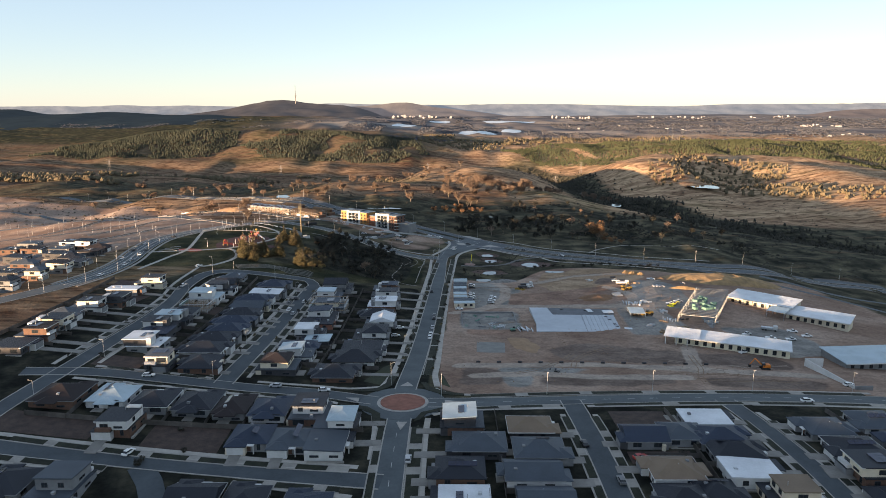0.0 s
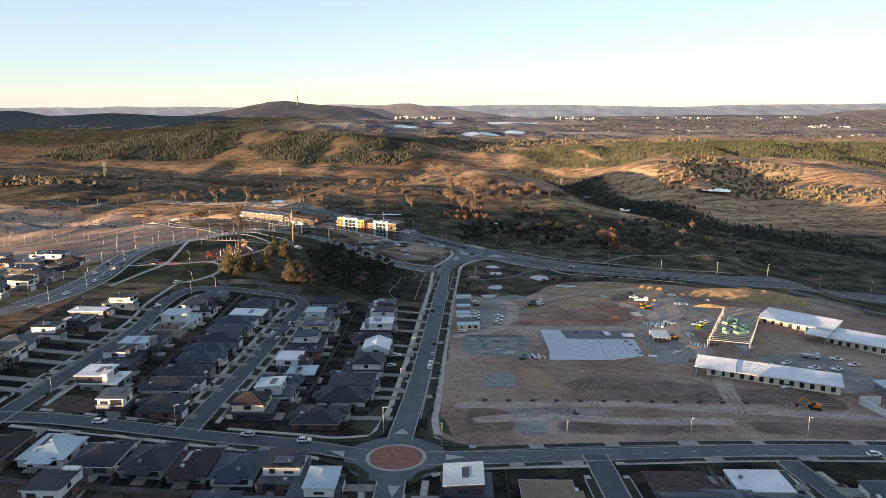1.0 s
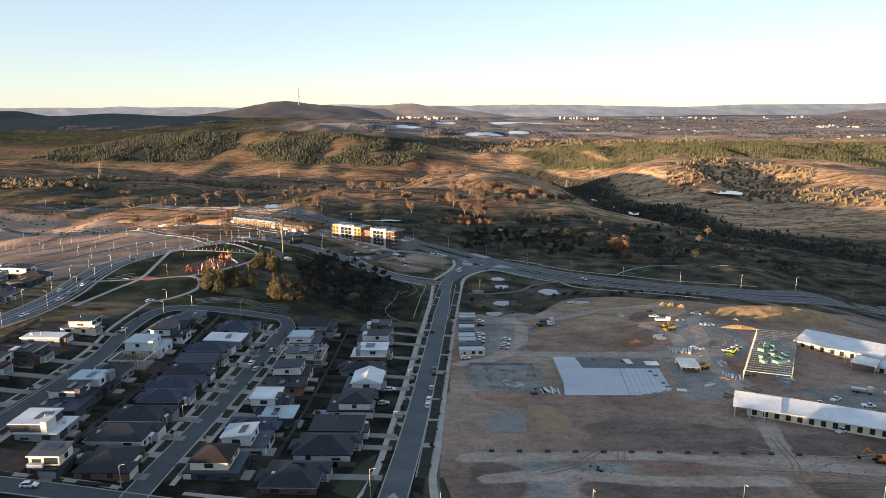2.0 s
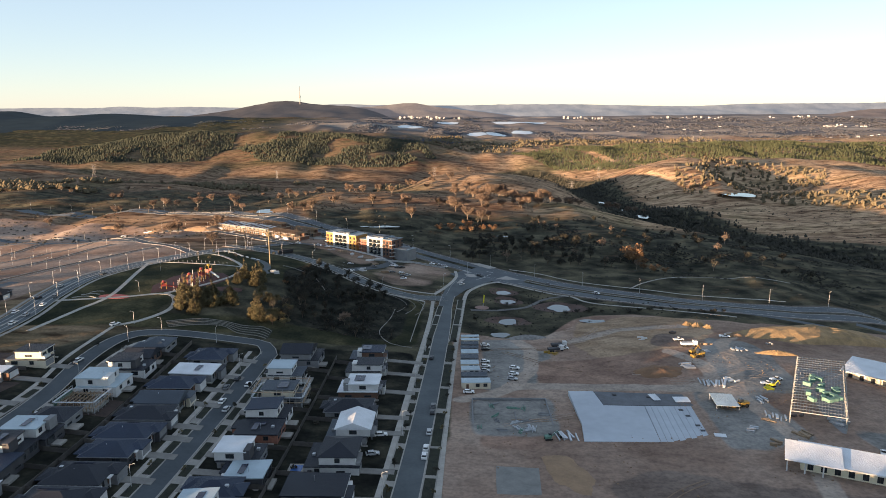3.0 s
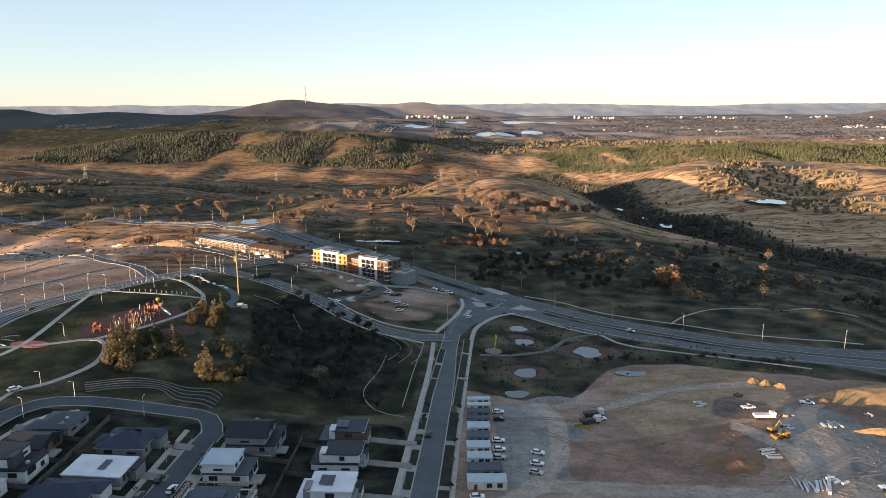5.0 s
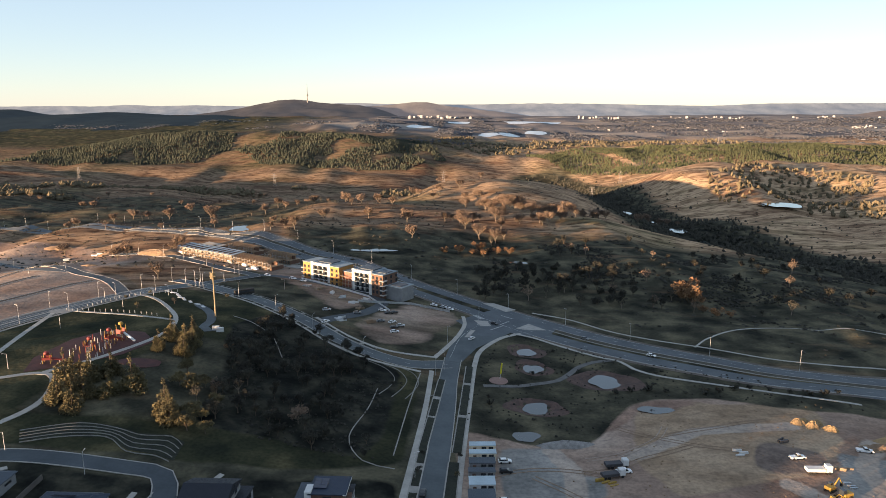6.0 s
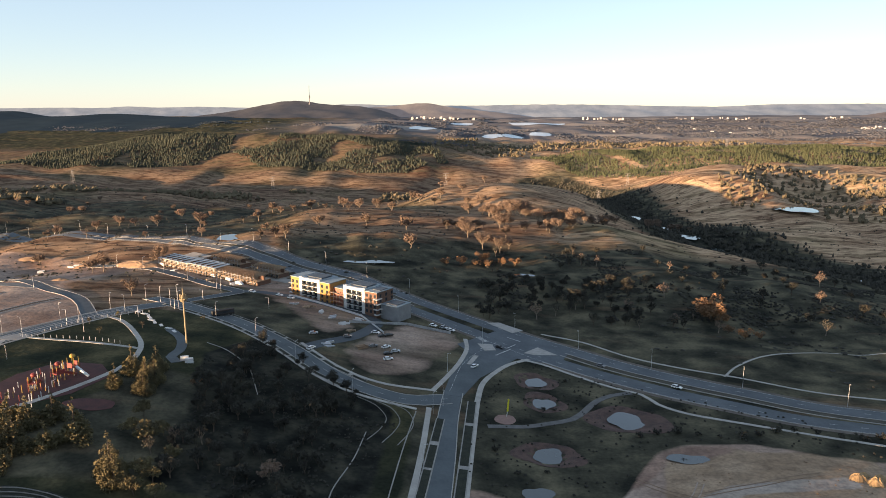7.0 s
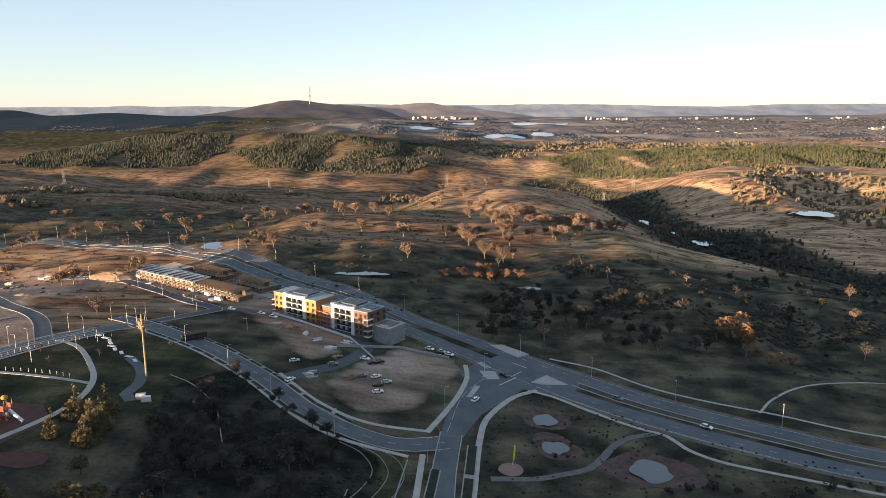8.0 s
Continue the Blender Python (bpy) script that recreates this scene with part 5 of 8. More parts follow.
def gum_kit(seed, height, spread, leaf, bark, limbs=6, per=16, bare=0.0):
    """A spreading gum: leaning trunk, forked limbs, loose clumps of leaves."""
    r = random.Random(seed)
    bm = bmesh.new()
    fork = Vector((r.uniform(-0.4, 0.4), r.uniform(-0.4, 0.4), height * r.uniform(0.2, 0.32)))
    tube(bm, (0, 0, -0.6), fork, height * 0.035, height * 0.024, 7)
    blobs = []
    for i in range(limbs):
        a = 2 * math.pi * i / limbs + r.uniform(-0.5, 0.5)
        out = spread * r.uniform(0.45, 0.95)
        knee = fork + Vector((math.cos(a) * out * 0.45, math.sin(a) * out * 0.45, height * r.uniform(0.15, 0.25)))
        tip = Vector((math.cos(a) * out, math.sin(a) * out, height * r.uniform(0.62, 0.95)))
        tube(bm, fork, knee, height * 0.018, height * 0.012, 6)
        tube(bm, knee, tip, height * 0.012, height * 0.004, 5)
        for k in range(2):
            off = knee.lerp(tip, 0.55 + 0.4 * k)
            blobs.append((off.x + r.uniform(-0.6, 0.6), off.y + r.uniform(-0.6, 0.6), off.z, spread * r.uniform(0.28, 0.48), 0.75))
    blobs.append((0, 0, height * 0.86, spread * 0.42, 0.7))
    vs, fs = leaf_cloud(r, blobs, 0.40, 1.6 * per * (1 - bare))
    return mesh_of("trunk", bm, bark), mesh_from("crown", vs, fs, leaf)


def conifer_kit(seed, height, radius, leaf):
    """A dense, pointed evergreen of drooping tiers."""
    r = random.Random(seed)
    bm = tube(bmesh.new(), (0, 0, -0.6), (0, 0, height * 0.9), height * 0.03, 0.03, 7)
    blobs = []
    for i in range(11):
        k = i / 10
        ring = radius * (1 - k) ** 0.9
        z = height * (0.10 + 0.86 * k)
        for j in range(max(1, int(6 * (1 - k)))):
            a = r.uniform(0, 6.28)
            blobs.append((math.cos(a) * ring * 0.7, math.sin(a) * ring * 0.7, z, max(0.5, ring * 0.5) * r.uniform(0.8, 1.25), 0.9))
    vs, fs = leaf_cloud(r, blobs, 0.30, 52)
    return mesh_of("trunk", bm, DARKBARK), mesh_from("crown", vs, fs, leaf)


def bush_kit(seed, height, spread, leaf, bark, per=14):
    r = random.Random(seed)
    bm = bmesh.new()
    blobs = []
    for i in range(7):
        a = r.uniform(0, 6.28)
        tip = Vector((math.cos(a) * spread * r.uniform(0.3, 0.9), math.sin(a) * spread * r.uniform(0.3, 0.9), height * r.uniform(0.5, 0.9)))
        tube(bm, (0, 0, -0.3), tip, 0.12, 0.03, 5)
        blobs.append((tip.x, tip.y, tip.z * 0.8, spread * r.uniform(0.35, 0.55), 0.75))
    vs, fs = leaf_cloud(r, blobs, 0.42, 1.5 * per)
    return mesh_of("stem", bm, bark), mesh_from("crown", vs, fs, leaf)


KITS = {
    "gum": [gum_kit(1, 11, 5.0, GUM, BARK, 8, 12), gum_kit(2, 9.5, 4.6, GUM, BARK, 9, 11), gum_kit(3, 12.5, 5.4, GUM, BARK, 8, 9), gum_kit(4, 8.5, 4.2, GUM, BARK, 7, 12)],
    "bare": [gum_kit(5, 11, 4.8, GUM, BARK, 7, 16, 0.85), gum_kit(6, 9, 4.2, SCRUB, BARK, 6, 16, 0.8)],
    "dark": [gum_kit(7, 8, 3.8, SCRUB, DARKBARK, 6, 14), gum_kit(8, 6.5, 3.6, SCRUB, DARKBARK, 5, 14), gum_kit(9, 9.5, 4.0, SCRUB, DARKBARK, 6, 11)],
    "conifer": [conifer_kit(10, 11, 3.6, GREENLEAF), conifer_kit(11, 9, 3.4, GREENLEAF), conifer_kit(12, 13, 3.8, GREENLEAF)],
    "olive": [gum_kit(13, 8, 4.2, GREENLEAF, DARKBARK, 6, 18), gum_kit(14, 6.5, 3.6, GREENLEAF, DARKBARK, 6, 18)],
    "russet": [bush_kit(15, 8, 5.0, RUSSET, DARKBARK), bush_kit(16, 5, 4.5, RUSSET, DARKBARK, 9)],
    "shrub": [bush_kit(17, 2.6, 2.0, SCRUB, DARKBARK), bush_kit(18, 1.8, 1.5, SCRUB, DARKBARK)],
    "sapling": [gum_kit(19, 3.6, 1.3, SCRUB, DARKBARK, 4, 26), gum_kit(20, 3.0, 1.0, GREENLEAF, DARKBARK, 4, 26)],
}
TREE_WORDS = {
    "gum": ("gum_tree", "spreading gum tree with pale trunk and bronze-lit leaves", "tree", "paddock gum trees"),
    "bare": ("gum_tree", "nearly leafless gum with pale bare limbs", "tree", "paddock gum trees"),
    "dark": ("tree", "dark, dense native tree on shaded slope", "tree", "dark hillside trees"),
    "conifer": ("conifer", "pointed olive-green conifer in the park grove", "tree", "park conifers"),
    "olive": ("tree", "rounded olive-green park tree", "tree", "park trees"),
    "russet": ("bush", "large russet-leaved bush in the paddock", "bush", "russet bushes"),
    "shrub": ("shrub", "low dark native shrub", "shrub", "low shrubs"),
    "sapling": ("street_tree", "young thin street tree in the verge", "tree", "street saplings"),
}
FIRST = {}


def tree(kind, x, y, scale=1.0, seed=0):
    r = random.Random(int(x * 37 + y * 91 + seed))
    i = r.randrange(len(KITS[kind]))
    m = pose(x, y, H(x, y), 0, 0, r.uniform(0, 360))
    s = scale * r.uniform(0.82, 1.18)
    if (kind, i) not in FIRST:
        nm, lab, cat, grp = TREE_WORDS[kind]
        ob = tagged(new(nm), lab, cat, grp)
        part("trunk", KITS[kind][i][0], None, ob)
        part("crown", KITS[kind][i][1], None, ob)
        FIRST[kind, i] = ob
        ob.matrix_basis = m @ Matrix.Diagonal((s, s, s, 1))
        return ob
    ob = copy_thing(FIRST[kind, i], m)
    ob.scale = (s, s, s)
    return ob


for x, y in ((-125, 456), (-132, 453), (-137, 467), (-132, 472), (-144, 469), (-130, 443), (-138, 448), (-119, 462), (-141, 458)):
    tree("conifer", x, y, 1.15)
for x, y in ((-115.6, 499), (-117, 504), (-127, 514), (-120, 519), (-122, 514), (-127, 501), (-116, 509), (-98, 444), (-101, 448)):
    tree("conifer", x, y, 1.0)
for x, y in ((-91, 441), (-93, 450), (-89, 448), (-106, 471), (-97, 473), (-88, 458), (-99, 466), (-108, 483), (-85, 441)):
    tree("olive", x, y, 0.85)
for x, y in ((-96, 462), (-84, 472), (-92, 470)):
    tree("bare", x, y, 0.7)
tree("gum", -58.4, 458, 0.85)
tree("russet", -101.4, 511.8, 0.4)
for x, y, s in ((-193, 645, 1.0), (-253, 725, 1.2), (-258, 720, 1.0), (-333, 778, 1.0), (-228, 760, 1.0), (-232, 756, 0.9), (-160, 822, 1.0), (-150, 815, 1.0), (-170, 812, 0.8)):
    tree("gum", x, y, s)
PADDOCK = [(-514, 1124), (-365, 963), (-322, 956), (-529, 1177), (-347, 1073), (-228, 992), (-245, 1103), (-205, 1135), (-158, 1107), (-136, 1094), (-88, 1026), (-76, 1164), (-40, 1140), (-13, 1169), (-59, 889), (-48, 810), (-4, 1030), (-621, 1202), (-274, 949), (-145, 914), (-103, 934), (18, 979), (40, 969), (55, 996), (65, 944), (27, 910), (93, 1003), (102, 950), (130, 1020), (162, 1092), (216, 1114), (10, 840), (-3, 866), (24, 842), (50, 905), (110, 975), (140, 1000), (-110, 1060)]
for x, y in PADDOCK:
    tree("gum", x, y, 1.2)
rnd = random.Random(11)
CLUMPS = [(-14, 907), (0, 905), (27, 976), (41, 1060), (41, 919), (56, 1018), (66, 912), (83, 1060), (104, 1068), (92, 927), (139, 1075), (154, 1080), (241, 1195), (272, 1178), (25, 853), (-6, 1094), (70, 1055), (14, 1011), (40, 985), (60, 985), (115, 985)]
for a, b in CLUMPS:
    for k in range(4):
        tree("gum", a + rnd.gauss(0, 7), b + rnd.gauss(0, 9), (1.15, 1.0, 0.85, 0.65)[k])
for _ in range(70):
    y = rnd.uniform(830, 1500)
    tree(rnd.choice(("gum", "gum", "bare")), rnd.uniform(-0.62, 0.05) * y, y, 0.8)
for x, y in ((-18, 780), (-8, 786), (4, 790), (14, 792), (24, 794), (34, 795), (9, 800)):
    tree("russet", x, y, 0.95)
for x, y, s in ((148, 680, 1.7), (145, 676, 1.4), (152, 678, 1.3), (143, 690, 0.7), (154, 645, 0.8), (164, 650, 0.7), (148, 655, 0.7)):
    tree("russet", x, y, s)
tree("bare", 127, 714, 1.0)
for x, y in ((40, 668), (52, 676), (66, 690), (84, 700), (60, 706), (98, 690)):
    tree("bare", x, y, 0.8)
for _ in range(64):
    tree("dark", rnd.uniform(0, 120), rnd.uniform(658, 750), rnd.uniform(0.7, 1.05))
placed = 0
while placed < 150:
    x, y = rnd.uniform(-125, -28), rnd.uniform(442, 575)
    if inside(DARKWOOD, np.array([x]), np.array([y]))[0] and abs(x + 38) > 4 and not (x < -98 and y > 522):
        tree("dark", x, y, rnd.uniform(0.4, 0.75) if x < -48 else 0.35)
        placed += 1
for _ in range(95):
    x, y = rnd.uniform(0, 300), rnd.uniform(650, 850)
    if y + 0.75 * x > 705:
        tree(rnd.choice(("dark", "dark", "dark", "shrub", "bare")), x, y, rnd.uniform(0.6, 0.95))
for _ in range(12):
    tree("shrub", rnd.uniform(0, 95), rnd.uniform(478, 588), rnd.uniform(0.4, 0.8))
for i in range(14):
    tree("shrub", -2 + 9 * i * 0.8 + 66, 512 + 3 * math.sin(i), 0.8)
for y in range(268, 450, 15):
    tree("sapling", -20.8 + (y - 268) * 0.04, y + rnd.uniform(-2, 2), 0.8)
    tree("sapling", -7.5 + (y - 268) * 0.035, y + rnd.uniform(-2, 2), 0.7)
for y in range(260, 400, 22):
    for x in (-91, -80.5, -151.5, -140.5):
        tree("sapling", x, y + rnd.uniform(-3, 3), 0.7)
for _ in range(12):
    hx, hy = rnd.choice(((-117, 330), (-54, 330), (15, 190), (74, 190), (-85, 207)))
    tree("shrub", hx + rnd.uniform(-9, 9), hy + rnd.uniform(-70, 70) * (1 if hy > 300 else 0.4), 0.6)


# ---- woods too many to count ----
def woods(name, spots, label, material, sides=6, pointed=True, seed=3):
    """One mesh of many small trees, each an uneven pointed or rounded crown."""
    g = np.random.RandomState(seed)
    n = len(spots)
    x, y, high, wide = (np.array(c, float) for c in zip(*spots))
    z = heights(x, y)
    a = np.arange(sides) * 2 * math.pi / sides
    tiers = ((0.10, 0.75), (0.42, 1.0), (0.8, 0.45)) if not pointed else ((0.08, 1.0), (0.45, 0.62), (0.75, 0.3))
    rings = []
    for k, rad in tiers:
        rr = wide[:, None] * rad * g.uniform(0.7, 1.25, (n, sides))
        rings.append(np.stack([x[:, None] + rr * np.cos(a + k), y[:, None] + rr * np.sin(a + k), z[:, None] + high[:, None] * (k + g.uniform(-0.08, 0.08, (n, sides)))], -1))
    tip = np.stack([x + g.uniform(-0.3, 0.3, n) * wide, y, z + high], -1)[:, None]
    co = np.concatenate(rings + [tip], 1)
    per = co.shape[1]
    faces = []
    for t in range(2):
        for j in range(sides):
            q = (j + 1) % sides
            faces.append((t * sides + j, t * sides + q, (t + 1) * sides + q, (t + 1) * sides + j))
    quads = (np.array(faces)[None] + per * np.arange(n)[:, None, None]).reshape(-1, 4)
    tris = (np.array([(2 * sides + j, 2 * sides + (j + 1) % sides, 3 * sides) for j in range(sides)])[None] + per * np.arange(n)[:, None, None]).reshape(-1, 3)
    me = bpy.data.meshes.new(name)
    me.from_pydata(co.reshape(-1, 3).tolist(), [], quads.tolist() + tris.tolist())
    me.materials.append(material)
    return tagged(new(name, me), label, "woodland", kind="stuff")


def holds(poly, x, y):
    """Whether one point lies within the outline."""
    hit = False
    for (ax, ay), (bx, by) in zip(poly, poly[1:] + poly[:1]):
        if (ay > y) != (by > y) and x < (bx - ax) * (y - ay) / (by - ay) + ax:
            hit = not hit
    return hit


def scatter(seed, n, poly, high, wide, rows=0.0, gap=None):
    g = random.Random(seed)
    xs, ys = [q[0] for q in poly], [q[1] for q in poly]
    out = []
    while len(out) < n:
        x, y = g.uniform(min(xs), max(xs)), g.uniform(min(ys), max(ys))
        if rows:
            x = round(x / rows) * rows + g.uniform(-1, 1)
        if holds(poly, x, y) and (gap is None or gap(x, y)):
            k = g.uniform(0.75, 1.25)
            out.append((x, y, high * k, wide * k * g.uniform(0.85, 1.15)))
    return out


def holes(x, y):
    return noise.noise(Vector((x / 160, y / 160, 3.1))) > -0.12


LAKES = [(-205, 3150, 55, 130), (70, 2895, 42, 60), (150, 2930, 45, 75), (262, 3070, 38, 110), (300, 3740, 150, 80), (-60, 3760, 50, 70)]
POOLS = [(172, 1822, 5, 45), (249, 1660, 7, 30), (243, 1300, 9, 24), (262, 1215, 5, 12), (273, 1131, 9, 20), (288, 1078, 7, 9), (296, 1060, 10, 12), (301, 1040, 9, 10), (346, 898, 9, 9), (467, 1291, 24, 42)]


def dry(x, y, room=1.6):
    return all(((x - a) / rx) ** 2 + ((y - b) / ry) ** 2 > room ** 2 for a, b, rx, ry in LAKES + POOLS) and all(abs(x - a) > 1.3 * rx or y > b or y < b - ry - 330 for a, b, rx, ry in LAKES) and all(abs(x - a) > rx or y > b or y < b - 3.2 * ry for a, b, rx, ry in POOLS)


LEFT_PINES = [(-1180, 1920), (-1000, 1870), (-860, 1890), (-700, 1940), (-640, 2060), (-680, 2250), (-840, 2330), (-1040, 2320), (-1200, 2180)]
MID_PINES = [(-620, 2040), (-500, 1890), (-280, 1860), (-150, 1880), (-60, 1990), (-130, 2250), (-420, 2340), (-600, 2300)]
RIGHT_PINES = [(250, 1880), (420, 1790), (560, 1880), (800, 1800), (1000, 1680), (1350, 1600), (1600, 1750), (1500, 2250), (900, 2350), (420, 2300), (150, 2150)]


def glades(x, y, cut=-0.32):
    return dry(x, y) and noise.noise(Vector((x / 130, y / 160, 3.1))) + 0.5 * noise.noise(Vector((x / 45, y / 60, 7.7))) > cut


woods("pine_plantation", scatter(21, 5200, LEFT_PINES, 7.5, 2.3, 0, lambda x, y: glades(x, y, -0.45)) + scatter(29, 4800, MID_PINES, 7.0, 2.1, 0, lambda x, y: glades(x, y, -0.18)), "dense dark-green pine plantation on the far slopes", PINE_SHADED)
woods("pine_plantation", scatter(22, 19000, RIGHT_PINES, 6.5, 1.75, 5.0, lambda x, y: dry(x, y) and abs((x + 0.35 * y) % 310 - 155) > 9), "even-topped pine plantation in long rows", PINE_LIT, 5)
woods("far_woodland", scatter(23, 9000, [(-2600, 2450), (2700, 2450), (3000, 3400), (-2900, 3400)], 4.0, 4.2, 0, lambda x, y: noise.noise(Vector((x / 300, y / 220, 1.7))) > -0.05 and dry(x, y) and not (x < -450 and (y < 2900 or noise.noise(Vector((x / 300, y / 220, 8.7))) > -0.25))), "scattered dark woodland over the far plain", HAZED_WOOD, 5, False)
woods("far_woodland", scatter(24, 7000, [(-500, 3400), (3100, 3400), (3300, 4150), (-500, 4150)], 4, 8, 0, lambda x, y: dry(x, y) and noise.noise(Vector((x / 380, y / 200, 4.7))) > -0.15), "woodland on the farthest plain, haze in its bluish-brown colour", HAZED_WOOD, 5, False)
woods("far_woodland", scatter(33, 2400, [(-2450, 3080), (-1600, 3050), (-1150, 3120), (-900, 3350), (-1500, 3700), (-2700, 3600)], 5, 5, 0, lambda x, y: noise.noise(Vector((x / 260, y / 200, 2.2))) > -0.2), "dark wooded flats below the blue ridge", DARK_HAZED_WOOD, 5, False)
mid_spots = []
for i in range(5200):
    k = rnd.uniform(0, len(RIVER) - 1.001)
    (ax, ay), (bx, by) = RIVER[int(k)], RIVER[int(k) + 1]
    f = k - int(k)
    mid_spots.append((ax + (bx - ax) * f + rnd.gauss(0, 34), ay + (by - ay) * f + rnd.gauss(0, 28), rnd.uniform(2, 5.5), rnd.uniform(1.0, 2.3)))
woods("river_scrub", [q for q in mid_spots if dry(q[0], q[1], 1.3)], "dark leafless thicket along the creek", SCRUB, 6, False)
woods("valley_trees", scatter(25, 480, [(380, 1330), (620, 1180), (900, 1050), (960, 1120), (640, 1330), (520, 1500), (420, 1480)], 6.5, 2.7, 0, dry) + scatter(26, 260, [(480, 1560), (700, 1450), (760, 1560), (560, 1680)], 7, 2.7), "grey-brown trees along the far river bend", OLIVEWOOD, 6, False)
woods("tree_belt", scatter(27, 520, [(-900, 1420), (-450, 1500), (0, 1560), (120, 1640), (0, 1650), (-480, 1590), (-900, 1520)], 8, 4.2, 0, holes) + scatter(28, 300, [(-1000, 1250), (-620, 1240), (-620, 1300), (-1000, 1330)], 8, 4.4) + scatter(31, 900, [(100, 2100), (-150, 2300), (-100, 2700), (900, 2700), (900, 2420), (300, 2350)], 8, 4, 0, dry), "belt of grey-green trees across the pasture", OLIVEWOOD, 6, False)
tufts = []
for _ in range(5200):
    y = rnd.uniform(690, 1500)
    x = rnd.uniform(-0.66, 0.55) * y
    if x > -20 and rnd.random() < 0.6:
        continue
    tufts.append((x, y, rnd.uniform(0.4, 1.5), rnd.uniform(0.5, 1.9)))
for _ in range(500):
    x, y = rnd.uniform(90, 420), rnd.uniform(560, 760)
    if y + 0.75 * x > 690:
        tufts.append((x, y, rnd.uniform(0.4, 1.0), rnd.uniform(0.6, 1.8)))
brush = scatter(41, 700, DARKWOOD, 0.6, 0.5, 0, lambda x, y: noise.noise(Vector((x / 22, y / 22, 4.4))) > -0.1) + scatter(42, 300, SWAMP, 0.6, 0.5, 0, lambda x, y: math.hypot(x - 15, y - 526) > 7 and all(((x - a) / rx) ** 2 + ((y - b) / ry) ** 2 > 1.6 for a, b, rx, ry in PONDS)) + scatter(43, 1900, [(20, 690), (120, 640), (330, 640), (330, 820), (180, 860), (20, 830)], 1.1, 1.1, 0, lambda x, y: noise.noise(Vector((x / 40, y / 40, 6.1))) > 0.12)
woods("brush", brush, "dark tangled brush on the shaded slopes", SCRUB, 6, False)
woods("tussocks", tufts, "low dark tussocks and saplings in the pasture", SCRUB, 5, False)

# ---- water ----
REEDS = mat("red_brown_reeds", (0.105, 0.062, 0.050), (0.05, 0.034, 0.030), 0.35, 0.95, 0.4)
for i, (x, y, rx, ry) in enumerate(PONDS):
    if i < 4:
        patch("reed_bed", disc(x, y, rx * 1.9, ry * 1.6, 40, 0.12, i + 9), 0.05, REEDS, "reddish-brown reed bed round a pond", "reeds", step=2.5, thick=0)
    z = H(x, y) + 0.75
    patch("pond", disc(x, y, rx * 0.9, ry * 0.9, 30, 0.15, i + 3), 0, WATER, "still pond reflecting pale sky", "water", flat=z, thick=0)
for x, y, rx, ry in LAKES:
    patch("lake", disc(x, y, rx, ry, 26, 0.12, int(x)), 1.2, LAKE, "far bright lake, the sky's reflection put into its pale colour", "water", step=24, thick=0)
for i, (x, y, rx, ry) in enumerate(POOLS):
    patch("creek_pool", disc(x, y, rx, ry, 22, 0.22, i), 0, WATER, "pale creek pool among dark thickets", "water", flat=H(x, y) + 1.6, thick=0)

# ---- the skyline: far ranges, distance haze put into their blue glow ----
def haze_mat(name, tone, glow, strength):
    """Far slopes seen through miles of air: dull woodland, haze put in as a faint glow."""
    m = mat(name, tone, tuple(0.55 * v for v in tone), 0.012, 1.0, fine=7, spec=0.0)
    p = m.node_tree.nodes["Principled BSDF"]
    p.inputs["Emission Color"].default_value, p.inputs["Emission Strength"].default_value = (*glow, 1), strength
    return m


def ridge(y, stops, material, label, seed, foot=25.0, deep=330.0, bow=0.8):
    """A range of hills through (x, height) stops, sloping down towards the plain."""
    xs = np.arange(stops[0][0], stops[-1][0], 14.0)
    zs = np.interp(xs, [q[0] for q in stops], [q[1] for q in stops])
    k = np.ones(9) / 9
    zs = np.convolve(np.pad(zs, 4, "edge"), k, "valid")
    vs, n, rows = [], len(xs), 12
    for j in range(rows):
        f = j / (rows - 1)
        for i in range(n):
            w = noise.noise(Vector((xs[i] / 150, f * 3, seed))) * 16 * f * (1 - f) * 4 + noise.noise(Vector((xs[i] / 60, f * 14, seed + 5))) * 3.0
            vs.append((xs[i], y - deep * f + 60 * noise.noise(Vector((xs[i] / 260, seed, 1))) * f, zs[i] + (H(xs[i], y - deep * f) - 14 - zs[i]) * f ** bow + w * (zs[i] - foot) / 110))
    fs = [(j * n + i, j * n + i + 1, (j + 1) * n + i + 1, (j + 1) * n + i) for j in range(rows - 1) for i in range(n - 1)]
    me = bpy.data.meshes.new("backdrop")
    me.from_pydata(vs, [], fs)
    me.materials.append(material)
    me.shade_smooth()
    return tagged(new("backdrop", me), label, "hills", kind="structure")


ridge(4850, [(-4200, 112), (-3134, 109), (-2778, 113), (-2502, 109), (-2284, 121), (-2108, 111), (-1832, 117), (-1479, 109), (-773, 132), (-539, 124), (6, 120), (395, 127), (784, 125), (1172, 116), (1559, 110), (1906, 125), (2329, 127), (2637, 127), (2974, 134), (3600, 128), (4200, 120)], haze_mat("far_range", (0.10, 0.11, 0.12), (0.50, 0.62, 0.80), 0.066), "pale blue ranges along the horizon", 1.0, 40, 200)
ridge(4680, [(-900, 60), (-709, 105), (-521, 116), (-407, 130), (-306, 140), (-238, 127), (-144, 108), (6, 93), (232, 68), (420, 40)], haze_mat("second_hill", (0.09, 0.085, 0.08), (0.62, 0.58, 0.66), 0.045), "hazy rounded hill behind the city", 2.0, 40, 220)
